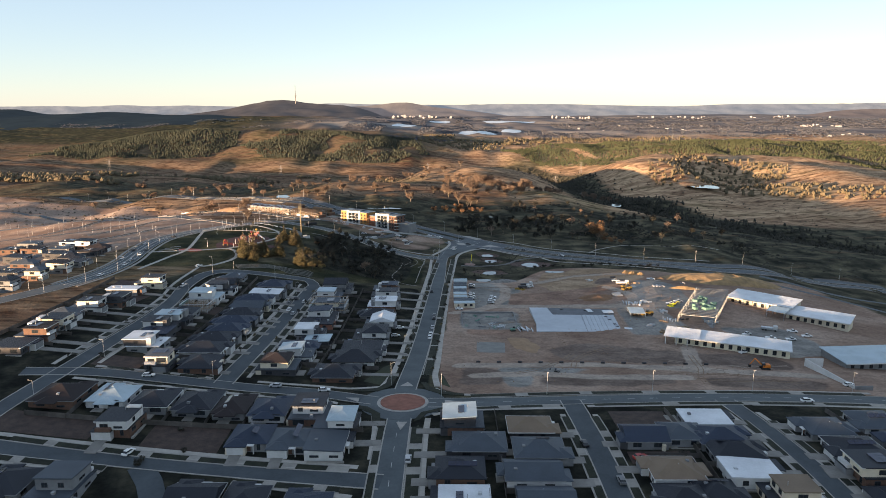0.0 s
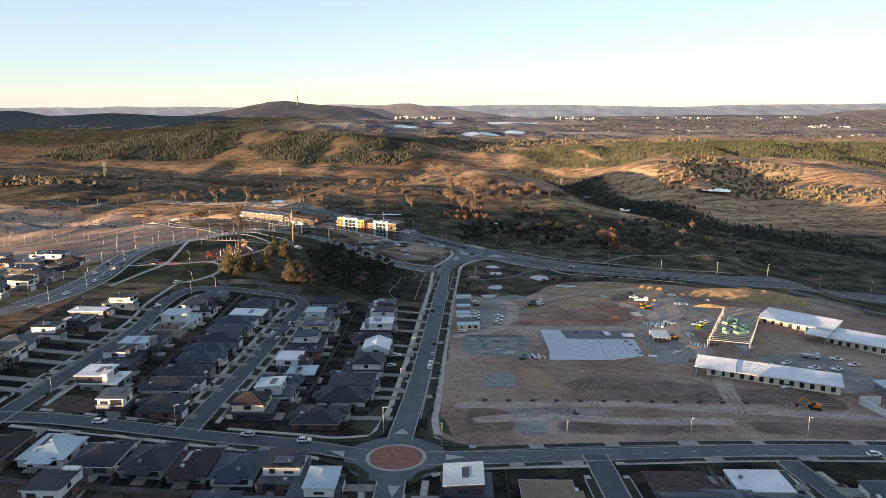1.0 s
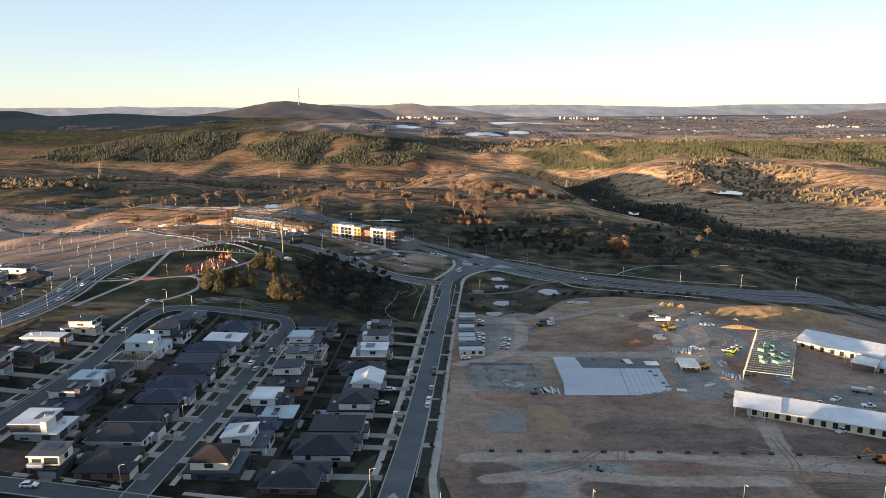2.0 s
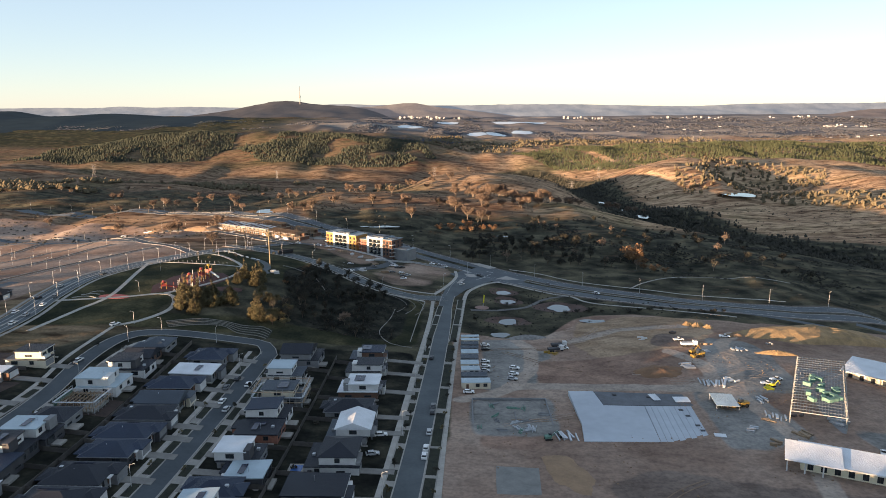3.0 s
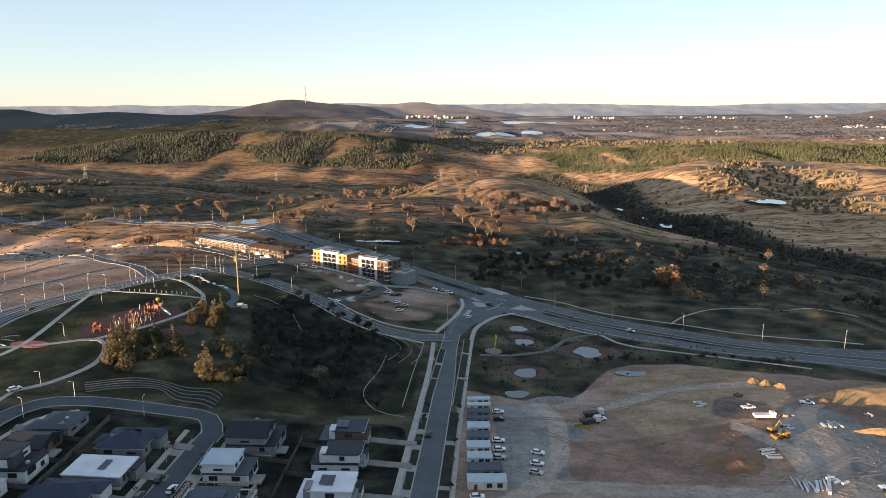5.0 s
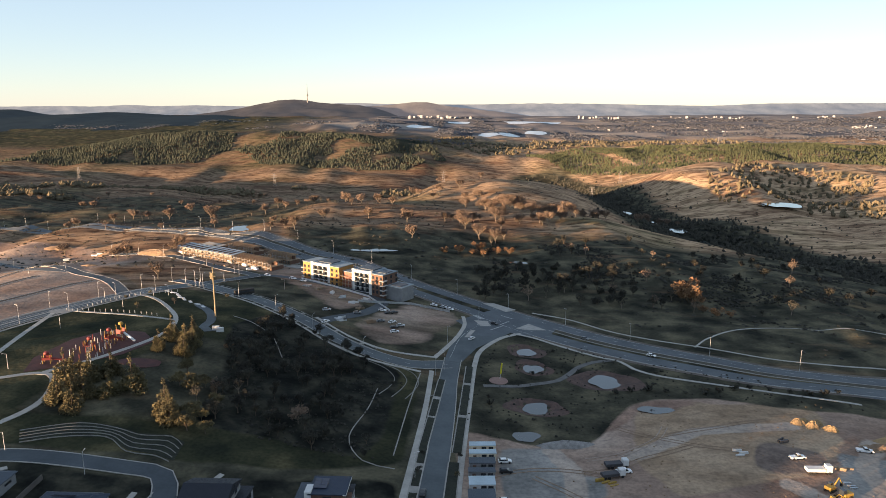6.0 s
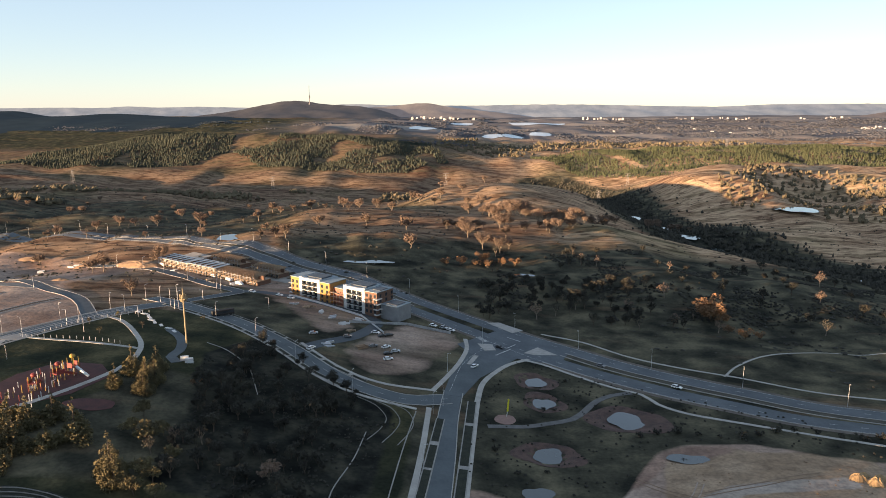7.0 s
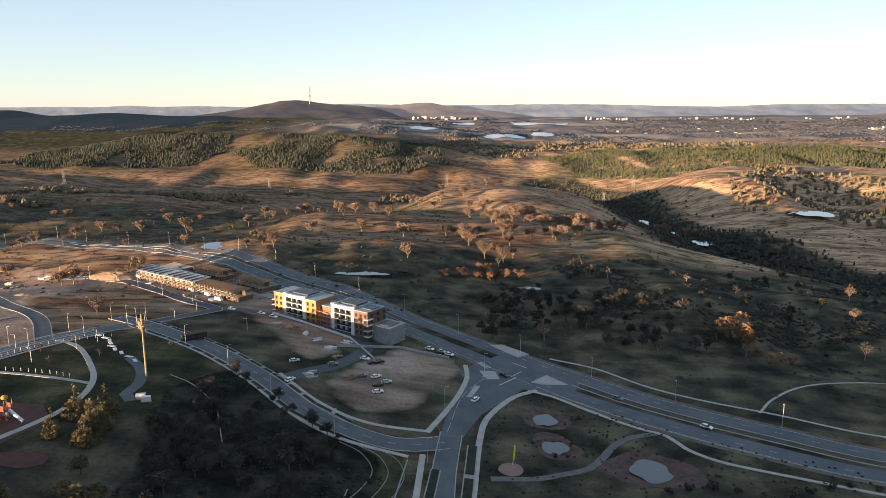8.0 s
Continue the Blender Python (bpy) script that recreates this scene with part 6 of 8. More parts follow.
# tower hill and left ridge also carry their shade as a darker tone
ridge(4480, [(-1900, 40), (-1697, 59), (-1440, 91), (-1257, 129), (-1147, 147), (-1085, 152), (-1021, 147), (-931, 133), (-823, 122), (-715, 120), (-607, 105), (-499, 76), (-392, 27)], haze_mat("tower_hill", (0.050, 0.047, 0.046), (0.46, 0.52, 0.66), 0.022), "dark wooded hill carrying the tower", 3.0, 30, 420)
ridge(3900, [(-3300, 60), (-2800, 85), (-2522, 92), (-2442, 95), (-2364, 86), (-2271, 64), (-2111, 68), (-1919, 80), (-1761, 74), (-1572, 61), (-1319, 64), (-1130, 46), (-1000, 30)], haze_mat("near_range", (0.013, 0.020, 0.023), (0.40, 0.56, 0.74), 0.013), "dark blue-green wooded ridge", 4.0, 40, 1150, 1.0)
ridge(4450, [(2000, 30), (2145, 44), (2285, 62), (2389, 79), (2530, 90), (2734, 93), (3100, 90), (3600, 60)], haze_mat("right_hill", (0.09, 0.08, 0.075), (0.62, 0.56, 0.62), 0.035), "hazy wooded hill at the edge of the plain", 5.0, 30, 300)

# ---- distant city and tower ----
bm = bmesh.new()
g = random.Random(5)
for cx, cy, n, sx, sy, tall in ((-165, 4020, 46, 340, 50, 9), (690, 4060, 22, 220, 40, 9), (1290, 4120, 26, 420, 40, 6), (1800, 3400, 22, 230, 70, 5), (2000, 4130, 14, 500, 50, 6), (1500, 2700, 8, 300, 60, 3), (900, 3300, 14, 700, 200, 3)):
    for _ in range(n):
        x, y = g.uniform(cx - sx / 2, cx + sx / 2), g.gauss(cy, sy / 2)
        w, d, hh = g.uniform(3, 11), g.uniform(6, 12), g.uniform(0.1, 1) ** 1.8 * tall * 1.6
        box(bm, x - w / 2, x + w / 2, y - d / 2, y + d / 2, H(x, y) - 3, H(x, y) + hh + 2.5)
tagged(new("city_blocks", mesh_of("city_blocks", bm, mat("far_city", (0.46, 0.45, 0.45), (0.24, 0.24, 0.25), 0.05, 0.8))), "pale blocks of the distant city", "buildings", kind="stuff")
TOWER = mat("tower_concrete", (0.22, 0.21, 0.21), (0.16, 0.155, 0.155), 0.1, 0.8)
tw = tagged(empty("telecom_tower", -985, 4450, 0, 138), "slender white telecommunications tower on a wooded hill", "tower")
part("mast", tube(tube(bmesh.new(), (0, 0, -14), (0, 0, 44), 3.2, 2.6, 10), (0, 0, 44), (0, 0, 99), 2.0, 1.3, 8), TOWER, tw)
part("drum", tube(bmesh.new(), (0, 0, 32), (0, 0, 40), 5.5, 5.5, 14), TOWER, tw)


def pylon(x, y):
    p = tagged(empty("pylon", x, y), "grey lattice power pylon", "pylon", "power line pylons")
    bm = bmesh.new()
    for sx in (-1, 1):
        for sy in (-1, 1):
            tube(bm, (sx * 3, sy * 3, -1), (sx * 0.6, sy * 0.6, 26), 0.22, 0.16, 4)
            for k in range(4):
                tube(bm, (sx * (3 - 0.6 * k), sy * (3 - 0.6 * k), 6.5 * k), (-sx * (2.4 - 0.6 * k), sy * (2.4 - 0.6 * k), 6.5 * (k + 1)), 0.1, 0.1, 4)
    part("lattice", bm, TOWER, p)
    for z in (18, 22, 26):
        part("crossarm", tube(bmesh.new(), (-6, 0, z), (6, 0, z), 0.2, 0.2, 4), TOWER, p)


for x, y in ((-820, 1650), (-420, 1700), (-60, 1800), (330, 1760), (250, 1650), (760, 2400)):
    pylon(x, y)


# ---- vehicles ----
def car_kit(paint, long=4.5, wide=1.8, van=False, ute=False):
    """Body, glasshouse and wheels of a parked vehicle, nose towards +x."""
    hx, hy = long / 2, wide / 2
    prof = [(-hx, 0.35), (-hx, 0.95), (-hx + 0.15, 1.0), (hx - 1.2, 0.98), (hx - 0.1, 0.8), (hx, 0.6), (hx, 0.35)]
    bm = bmesh.new()
    n = len(prof)
    solid(bm, [(a, -hy, c) for a, c in prof] + [(a, hy, c) for a, c in prof], [tuple(range(n)), tuple(range(2 * n - 1, n - 1, -1))] + [(i, n + i, n + (i + 1) % n, (i + 1) % n) for i in range(n)])
    bmesh.ops.recalc_face_normals(bm, faces=bm.faces)
    body = mesh_of("body", bm, paint)
    if van:
        cab = [(-hx + 0.05, 0.9), (-hx + 0.1, 1.95), (hx - 1.5, 1.95), (hx - 0.8, 0.95)]
    elif ute:
        cab = [(-0.4, 0.95), (-0.3, 1.6), (hx - 2.0, 1.6), (hx - 1.2, 0.95)]
    else:
        cab = [(-hx + 0.2, 0.95), (-hx + 0.75, 1.45), (hx - 2.0, 1.45), (hx - 1.2, 0.95)]
    bm = bmesh.new()
    solid(bm, [(a, -hy + 0.1 + (c > 1.2) * 0.12, c) for a, c in cab] + [(a, hy - 0.1 - (c > 1.2) * 0.12, c) for a, c in cab], [(0, 1, 2, 3), (7, 6, 5, 4), (0, 4, 5, 1), (1, 5, 6, 2), (2, 6, 7, 3), (3, 7, 4, 0)])
    bmesh.ops.recalc_face_normals(bm, faces=bm.faces)
    cabin = mesh_of("cabin_glass", bm, paint if van else GLASS)
    a, b = cab[1][0], cab[2][0]
    roof = mesh_of("roof", boxed(a - 0.02, b + 0.02, -hy + 0.22, hy - 0.22, cab[1][1] - 0.02, cab[1][1] + 0.05), paint)
    wheel = mesh_of("wheel", tube(bmesh.new(), (0, -0.11, 0), (0, 0.11, 0), 0.34, n=12), BLACK)
    return body, cabin, roof, wheel, long, hy


def car_paint(name, c, rough=0.35):
    return mat(name, c, tuple(0.85 * v for v in c), 1.0, rough, spec=0.5)


PAINTS = {"white": (0.75, 0.75, 0.74), "silver": (0.42, 0.43, 0.44), "black": (0.02, 0.02, 0.022), "grey": (0.12, 0.125, 0.13), "red": (0.35, 0.03, 0.025), "blue": (0.04, 0.07, 0.18)}
CARS = {}


def car(colour, x, y, turn, van=False, ute=False, z=None, long=4.5, on=0.14):
    key = colour, van, ute, long
    m = pose(x, y, (H(x, y) if z is None else z) + on, 0, 0, turn)
    if key in CARS:
        return copy_thing(CARS[key], m)
    body, cabin, roof, wheel, lg, hy = car_kit(car_paint(colour + "_car_paint", PAINTS[colour]), long, 1.95 if van else 1.8, van, ute)
    what = "van" if van else "utility" if ute else "car"
    c = tagged(new(what), f"parked {colour} {'delivery van' if van else 'work utility' if ute else 'hatchback car'} on the street", what, "parked vehicles")
    part("body", body, None, c)
    part("cabin_glass", cabin, None, c)
    part("roof", roof, None, c)
    for sx in (-1, 1):
        for sy in (-1, 1):
            w = part("wheel", wheel, None, c)
            w.matrix_basis = pose(sx * (lg / 2 - 0.85), sy * (hy - 0.08), 0.34)
    c.matrix_basis = m
    CARS[key] = c
    return c


for col, x, y, a in (("white", -86.5, 354, 88), ("silver", -83, 348, 88), ("white", -82, 371, 88), ("grey", -89, 366, 92), ("black", -87.5, 375, 90), ("white", -26, 338, 10), ("silver", -27, 323, 12), ("silver", -9.4, 342, 88), ("white", -10, 329, 88), ("white", -10.2, 323, 88), ("black", -9, 360, 88), ("grey", -9, 366, 88), ("black", -12, 423, 88),
                     ("white", 14, 447, 5), ("black", 14, 440, 3), ("white", 13, 421, 0), ("white", 13, 414, 4), ("silver", 12.6, 408, 0), ("white", 5, 382, 5), ("white", 26, 412, -15), ("white", 25, 404, -10), ("silver", 24, 398, -20), ("white", -151, 375, 85), ("white", -157, 417, 60),
                     ("silver", -12.5, 187, 90), ("white", -97, 190, 75), ("white", -115, 246, 5), ("silver", -66, 243, 175), ("white", -47, 240, 5), ("red", 56, 187, 20), ("black", 41, 195, 95), ("white", 131, 238, 5), ("white", 160, 262, 20), ("grey", 47.5, 175, 92),
                     ("white", -48, 610, -20), ("black", -41, 609, 30), ("black", -44, 606, 25), ("grey", -46, 588, 20), ("black", -38, 581, 20), ("white", -37, 574, 20), ("silver", -35, 586, 10), ("white", -40, 590, 40), ("white", -20, 638, -32), ("silver", -14, 636, -30), ("white", -10, 633, -32), ("white", 3, 581, 60), ("black", 16, 612, -40), ("white", 92, 562, -38), ("grey", 64, 591, -38),
                     ("white", -131, 669, -30), ("white", -113, 664, -28), ("white", -105, 659, -28), ("silver", -76, 592, 20), ("grey", -60, 596, 10), ("white", -72, 570, 60), ("black", -125, 605, 35), ("white", -204, 440, 100), ("silver", -216, 476, 96), ("black", -209, 508, 90), ("white", -201, 412, 92), ("silver", -202.5, 424, 96), ("white", -210, 428, 96), ("black", -213.5, 452, 98), ("white", -203, 386, 80), ("grey", -206.5, 455, 100)):
    car(col, x, y, a)
for x, y, a in ((-203, 736, -32), (-188, 726, -32), (-171, 712, -34), (-220, 744, -30), (-156, 700, -34), (-146, 690, -30), (-196, 731, -32)):
    car("white", x, y, a, van=True, long=5.6)
for x, y, a in ((110, 447, 10), (135, 453, -10), (134, 393, 15), (128, 388, 5), (160, 330, -10), (150, 335, 30), (141, 330, 60), (170, 330, 0), (52, 440, 10), (178, 345, -15), (182, 338, 8), (136, 305, 30)):
    car("white", x, y, a, ute=True, long=5.2, on=0.02)


# ---- building site ----
def cabin(x, y, turn, long, wide, tone=WHITE, label="white portable site office with a flat roof"):
    c = tagged(empty("site_office", x, y, turn), label, "site office", "site offices")
    part("body", boxed(-long / 2, long / 2, -wide / 2, wide / 2, -0.4, 2.7, bevel=0.05), tone, c)
    part("roof", flat_roof(bmesh.new(), -long / 2, long / 2, -wide / 2, wide / 2, 2.72, 0.12, 0.16, 0.1), ROOFS[("light", "grey", "light")[int(y) % 3]], c)
    d = part("door", DOOR, None, c)
    d.matrix_basis = pose(-long * 0.3, -wide / 2 - 0.02, 0)
    for k in (0.05, 0.32):
        add_window(c, "mid", long * k, -wide / 2 - 0.02, 1.0)
        add_window(c, "mid", long * k, wide / 2 + 0.02, 1.0, 180)


for x, y, long, wide in ((6.5, 455, 9, 3.2), (6.5, 449, 9, 3.2), (6.2, 442.5, 8.5, 4.5), (6, 436, 8.5, 3.2), (6, 429, 8, 6), (5.8, 421, 8, 6), (5.8, 413, 8, 6), (6, 405, 8, 5.5), (7.5, 397, 11, 6), (8, 389.5, 12, 6)):
    cabin(x, y, 3, long, wide * 0.8, (WHITE, GREYWALL, CREAM)[int(y) % 3])
DARKSLAB = mat("formwork_deck", (0.13, 0.14, 0.155), (0.09, 0.095, 0.105), 0.2, 0.8)
SITE_Z = H(65, 352) + 0.35
s = tagged(empty("floor_slab", 66, 352, 0, SITE_Z), "large pale concrete floor slab freshly poured", "concrete slab")


def slab_part(name, poly, z, thick, material):
    bm = bmesh.new()
    f = bm.faces.new([bm.verts.new((x - 66, y - 352, z)) for x, y in poly])
    r = bmesh.ops.extrude_face_region(bm, geom=[f])
    for v in r["geom"]:
        if isinstance(v, bmesh.types.BMVert):
            v.co.z -= thick
    bmesh.ops.recalc_face_normals(bm, faces=bm.faces)
    return part(name, bm, material, s)


slab_part("deck", [(45, 380), (55, 380), (56.5, 366.5), (72, 366), (70, 337), (44, 337), (45.5, 351)], 0.15, 2.2, SLAB)
slab_part("formwork", [(55.3, 380), (90, 377.5), (91, 367), (56.8, 366.8)], 0.0, 2.0, DARKSLAB)
for i in range(8):
    slab_part("sheeting_strip", [(72.2 + 2.2 * i, 366), (74.3 + 2.2 * i, 366), (72.3 + 2.2 * i, 337), (70.2 + 2.2 * i, 337)], 0.17 + 0.02 * (i % 2), 1.9, SLAB)
for x, y in ((84, 362), (85, 357), (86, 349), (86.5, 345), (62, 376), (75, 374)):
    slab_part("service_pit", [(x, y), (x + 1.6, y), (x + 1.6, y + 1.2), (x, y + 1.2)], 0.34, 0.3, DARKWALL)
for x, y, w, d, a in ((78, 374, 3, 6, 8), (88, 372, 6, 5, 0), (92, 342, 4, 2.5, -10)):
    t = tagged(empty("tarpaulin", x, y, a, SITE_Z), "white plastic sheet laid on the deck", "tarpaulin")
    part("sheet", boxed(-w / 2, w / 2, -d / 2, d / 2, 0.25, 0.4, bevel=0.06), ROOFS["white"], t)

# steel-framed hall with open roof
fr = tagged(empty("steel_hall", 143.5, 377, -27.4), "unfinished hall of white steel rafters without cladding", "building")
FL, FW, FH = 63, 18, 5.0
part("floor", boxed(-FW / 2, FW / 2, -FL / 2, FL / 2, -2.5, 0.15), GREYWALL, fr)
PRIMED = mat("primed_steel", (0.27, 0.28, 0.275), (0.20, 0.205, 0.205), 0.8, 0.6)
col_me = mesh_of("column", boxed(-0.2, 0.2, -0.2, 0.2, -1.5, FH), PRIMED)
raf_me = mesh_of("rafter", solid(bmesh.new(), [(-FW / 2, -0.08, FH - 0.25), (FW / 2, -0.08, FH + 0.65), (FW / 2, 0.08, FH + 0.65), (-FW / 2, 0.08, FH - 0.25), (-FW / 2, -0.08, FH), (FW / 2, -0.08, FH + 0.9), (FW / 2, 0.08, FH + 0.9), (-FW / 2, 0.08, FH)], [(3, 2, 1, 0), (4, 5, 6, 7), (0, 1, 5, 4), (1, 2, 6, 5), (2, 3, 7, 6), (3, 0, 4, 7)]), PRIMED)
pur_me = mesh_of("purlin", boxed(-0.06, 0.06, -FL / 2, FL / 2, 0, 0.15), PRIMED)
for i in range(23):
    yy = -FL / 2 + 0.3 + (FL - 0.6) * i / 22
    part("rafter", raf_me, None, fr).matrix_basis = pose(0, yy, 0)
    if i % 2 == 0:
        for xx in (-FW / 2, FW / 2):
            part("column", col_me, None, fr).matrix_basis = pose(xx, yy, 0)
for j in range(19):
    k = j / 18
    part("purlin", pur_me, None, fr).matrix_basis = pose(-FW / 2 + FW * k, 0, FH + 0.9 * k)
g = random.Random(8)
for i in range(16):
    part("wrapped_pack", boxed(-0.9, 0.9, -1.5, 1.5, 0.2, 1.6, bevel=0.1), GREENNET, fr, "green-wrapped pack of material").matrix_basis = pose(g.uniform(-5, 6), g.uniform(-20, 6), FH + 0.3, 0, 0, g.uniform(0, 180))


def school_wing(x, y, turn, long, deep, high, rise, roof, wall, bays, label, blind=False):
    """A long classroom wing: front wall with openings, one-way roof on deep eaves."""
    b = tagged(empty("school_wing", x, y, turn), label, "school building", "school wings")
    bm = bmesh.new()
    prism(bm, -long / 2, long / 2, 0, deep, -3.0, high, rise)
    part("wall", bm, wall, b)
    part("roof", flat_roof(bmesh.new(), -long / 2, long / 2, -0.9, deep, high, 0.8, 0.3, rise + 0.1), roof, b)
    part("fascia", boxed(-long / 2 - 0.85, long / 2 + 0.85, -1.78, -1.71, high - 0.05, high + 0.42), WHITE, b)
    if not blind:
        for i in range(bays):
            xx = -long / 2 + long * (i + 0.7) / (bays + 0.4)
            o = part("window", WINDOWS["mid"][0], None, b)
            o.matrix_basis = pose(xx, -0.03, 0.7) @ Matrix.Diagonal((1, 1, 1.5, 1))
            part("pane", WINDOWS["mid"][1], None, o)
    return b


w1 = school_wing(131, 308, -24, 50, 10, 3.5, 1.2, ROOFS["white"], mat("pale_yellow_panel", (0.72, 0.66, 0.50), (0.62, 0.57, 0.43), 0.3, 0.7), 13, "long new school wing with white sheet roof and pale walls")
part("porch_roof", flat_roof(bmesh.new(), -29.5, -14, -3.0, 8, 4.0, 0.3, 0.3, 1.5), ROOFS["white"], w1)
for xx in (-29, -24, -19):
    part("porch_post", boxed(xx - 0.2, xx + 0.2, -2.8, -2.5, -3, 4.0), WHITE, w1)
school_wing(181, 392, -42, 36, 17, 3.6, 1.0, ROOFS["white"], CREAM, 8, "school wing under white sheet roof beside the hall")
school_wing(201, 365, -38, 31, 15, 3.6, 1.0, ROOFS["white"], CREAM, 8, "school wing under white sheet roof with covered walk")
school_wing(190, 290, 5, 32, 18, 3.2, 0.8, ROOFS["light"], GREYWALL, 7, "low school wing with pale blue-grey roof")
lk = tagged(empty("covered_walk", 184, 374, -40), "pale blue covered link between school wings", "canopy")
part("roof", boxed(-5, 5, -6, 6, 4.3, 4.6), ROOFS["light"], lk)
for sx in (-4.5, 4.5):
    for sy in (-5.5, 5.5):
        part("post", tube(bmesh.new(), (sx, sy, -3), (sx, sy, 4.35), 0.12), STEEL, lk)
wl = tagged(empty("retaining_wall", 158, 275, 0), "pale precast concrete retaining walls", "wall")
part("wall", boxed(-0.25, 0.25, -17, 14, -1.5, 2.4), WHITE, wl).matrix_basis = pose(0, 0, 0, 0, 0, 8)
part("end_wall", boxed(0, 8, -0.25, 0.25, -1.5, 2.4), WHITE, wl).matrix_basis = pose(-2, 13.9, 0)
part("end_wall", boxed(0, 7, -0.25, 0.25, -1.5, 2.6), GREYWALL, wl).matrix_basis = pose(2.2, -17.0, 0)
cn = tagged(empty("shade_canopy", 102.5, 367, -6), "white flat shade canopy on posts over the site", "canopy")
part("roof", boxed(-4.2, 4.2, -5.8, 5.8, 2.3, 2.45), ROOFS["light"], cn)
for sx in (-4, 4):
    for sy in (-5.5, 5.5):
        part("post", tube(bmesh.new(), (sx, sy, -1), (sx, sy, 2.32), 0.1), STEEL, cn)


def heap(name, x, y, rx, ry, high, turn, material, label, seed, category="earth mound"):
    """A dumped heap with an uneven crown and spread foot."""
    g = random.Random(seed)
    bm = bmesh.new()
    n, m = 30, 9
    c, s_ = math.cos(radians(turn)), math.sin(radians(turn))
    rings = []
    ph = [g.uniform(0, 6.28) for _ in range(4)]
    for j in range(m):
        k = j / (m - 1)
        row = []
        for i in range(n):
            a = 2 * math.pi * i / n
            w = 1 + 0.12 * math.sin(2 * a + ph[0]) + 0.08 * math.sin(5 * a + ph[1]) + 0.05 * math.sin(9 * a + ph[2] + 3 * k)
            u, v = rx * k * w * math.cos(a), ry * k * w * math.sin(a)
            px, py = x + c * u - s_ * v, y + s_ * u + c * v
            z = H(px, py) - 0.4 + (high + 0.4) * (1 - k ** 2.2) + high * 0.12 * math.sin(3 * a + ph[3] + 5 * k) * (1 - k) + g.uniform(-0.05, 0.05) * high
            row.append(bm.verts.new((px - x, py - y, z)))
        rings.append(row)
    for a, b in zip(rings[1:], rings[2:]):
        for i in range(n):
            bm.faces.new((a[i], a[(i + 1) % n], b[(i + 1) % n], b[i]))
    top = bm.verts.new((0, 0, H(x, y) + high))
    for i in range(n):
        bm.faces.new((rings[1][i], rings[1][(i + 1) % n], top))
    for v in rings[0]:
        bm.verts.remove(v)
    bmesh.ops.recalc_face_normals(bm, faces=bm.faces)
    me = mesh_of(name, bm, material)
    ob = new(name, me)
    ob.matrix_basis = pose(x, y, 0)
    return tagged(ob, label, category)


DIRTPILE = mat("brown_spoil", (0.24, 0.16, 0.10), (0.16, 0.105, 0.07), 0.2, 0.95, 0.4)
heap("earth_mound", 192, 471, 46, 17, 5.2, 14, SPOIL, "long ochre earth mound with grassed flank", 1)
for k, (x, y, rad) in enumerate(((124, 477, 3.2), (128, 474, 3.6), (131, 477, 2.6), (133, 471, 3.0), (127, 479, 2.2))):
    heap("earth_mound", x, y, rad, rad * 0.8, 0.55 * rad, 40 * k, SPOIL, "small ochre heap of tipped soil", 20 + k)
heap("earth_mound", 150, 428, 10, 3, 1.6, 0, SPOIL, "low ochre soil windrow", 3)
heap("earth_mound", 141, 456, 7, 3, 1.6, 20, DIRTPILE, "brown mound of broken rubble", 4)
heap("earth_mound", 36, 461, 10, 3.5, 1.8, 5, mat("rubble", (0.26, 0.25, 0.24), (0.14, 0.135, 0.13), 0.6, 0.9, 0.4), "grey rubble and broken concrete pile", 7)
heap("earth_mound", -240, 748, 20, 9, 4, -20, DIRTPILE, "brown soil stockpile beside the road", 8)
TRACK = mat("packed_track", (0.33, 0.262, 0.215), (0.25, 0.19, 0.15), 0.15, 0.95, 0.2)
RUST = mat("rust_fill", (0.22, 0.125, 0.072), (0.15, 0.088, 0.054), 0.2, 0.95, 0.3)
heap("earth_mound", 35, 314, 8, 16, 0.7, 8, mat("ochre_fill", (0.30, 0.195, 0.120), (0.215, 0.140, 0.090), 0.2, 0.95, 0.3), "low spread of ochre fill beside a gravel pad", 10)
heap("earth_mound", 88, 403, 11, 9, 1.6, 30, RUST, "rust-brown graded soil hump", 9)
PADFILL = mat("packed_pale_gravel", (0.215, 0.212, 0.198), (0.155, 0.155, 0.146), 0.25, 0.95, 0.2)
patch("bare_earth", [(12, 299.5), (18, 299), (25, 299.2), (25.6, 308), (26.2, 317), (19, 317.6), (12.8, 318), (12.2, 308)], 0.07, PADFILL, "square pad of packed pale gravel", "bare earth", thick=0)
# formwork rim round the unpoured pad
rim = tagged(empty("formwork_rim", 20, 360), "low boarded rim round an unpoured gravel pad", "formwork")
for x0, x1, y0, y1 in ((-14, 15.5, 14.6, 15), (-14, 15.5, -17, -16.6), (-14, -13.6, -16.6, 14.6), (15.1, 15.5, -16.6, 14.6), (2, 2.3, -16.6, 3)):
    part("board", boxed(x0, x1, y0, y1, -0.6, 0.45), GREYWALL, rim)


g = random.Random(17)
for k in range(16):
    b = tagged(empty("steel_mat", g.uniform(9, 34), g.uniform(345, 373), g.uniform(0, 180)), "loose stack of grey-green reinforcing bars on gravel", "building material", "reinforcing stacks")
    for j in range(g.choice((3, 4, 6))):
        part("steel_bar", boxed(-g.uniform(1, 3), g.uniform(1, 3), 0.45 * j, 0.45 * j + 0.22, 0, g.uniform(0.2, 0.5)), (GREENNET, STEEL, GREYWALL)[k % 3], b)


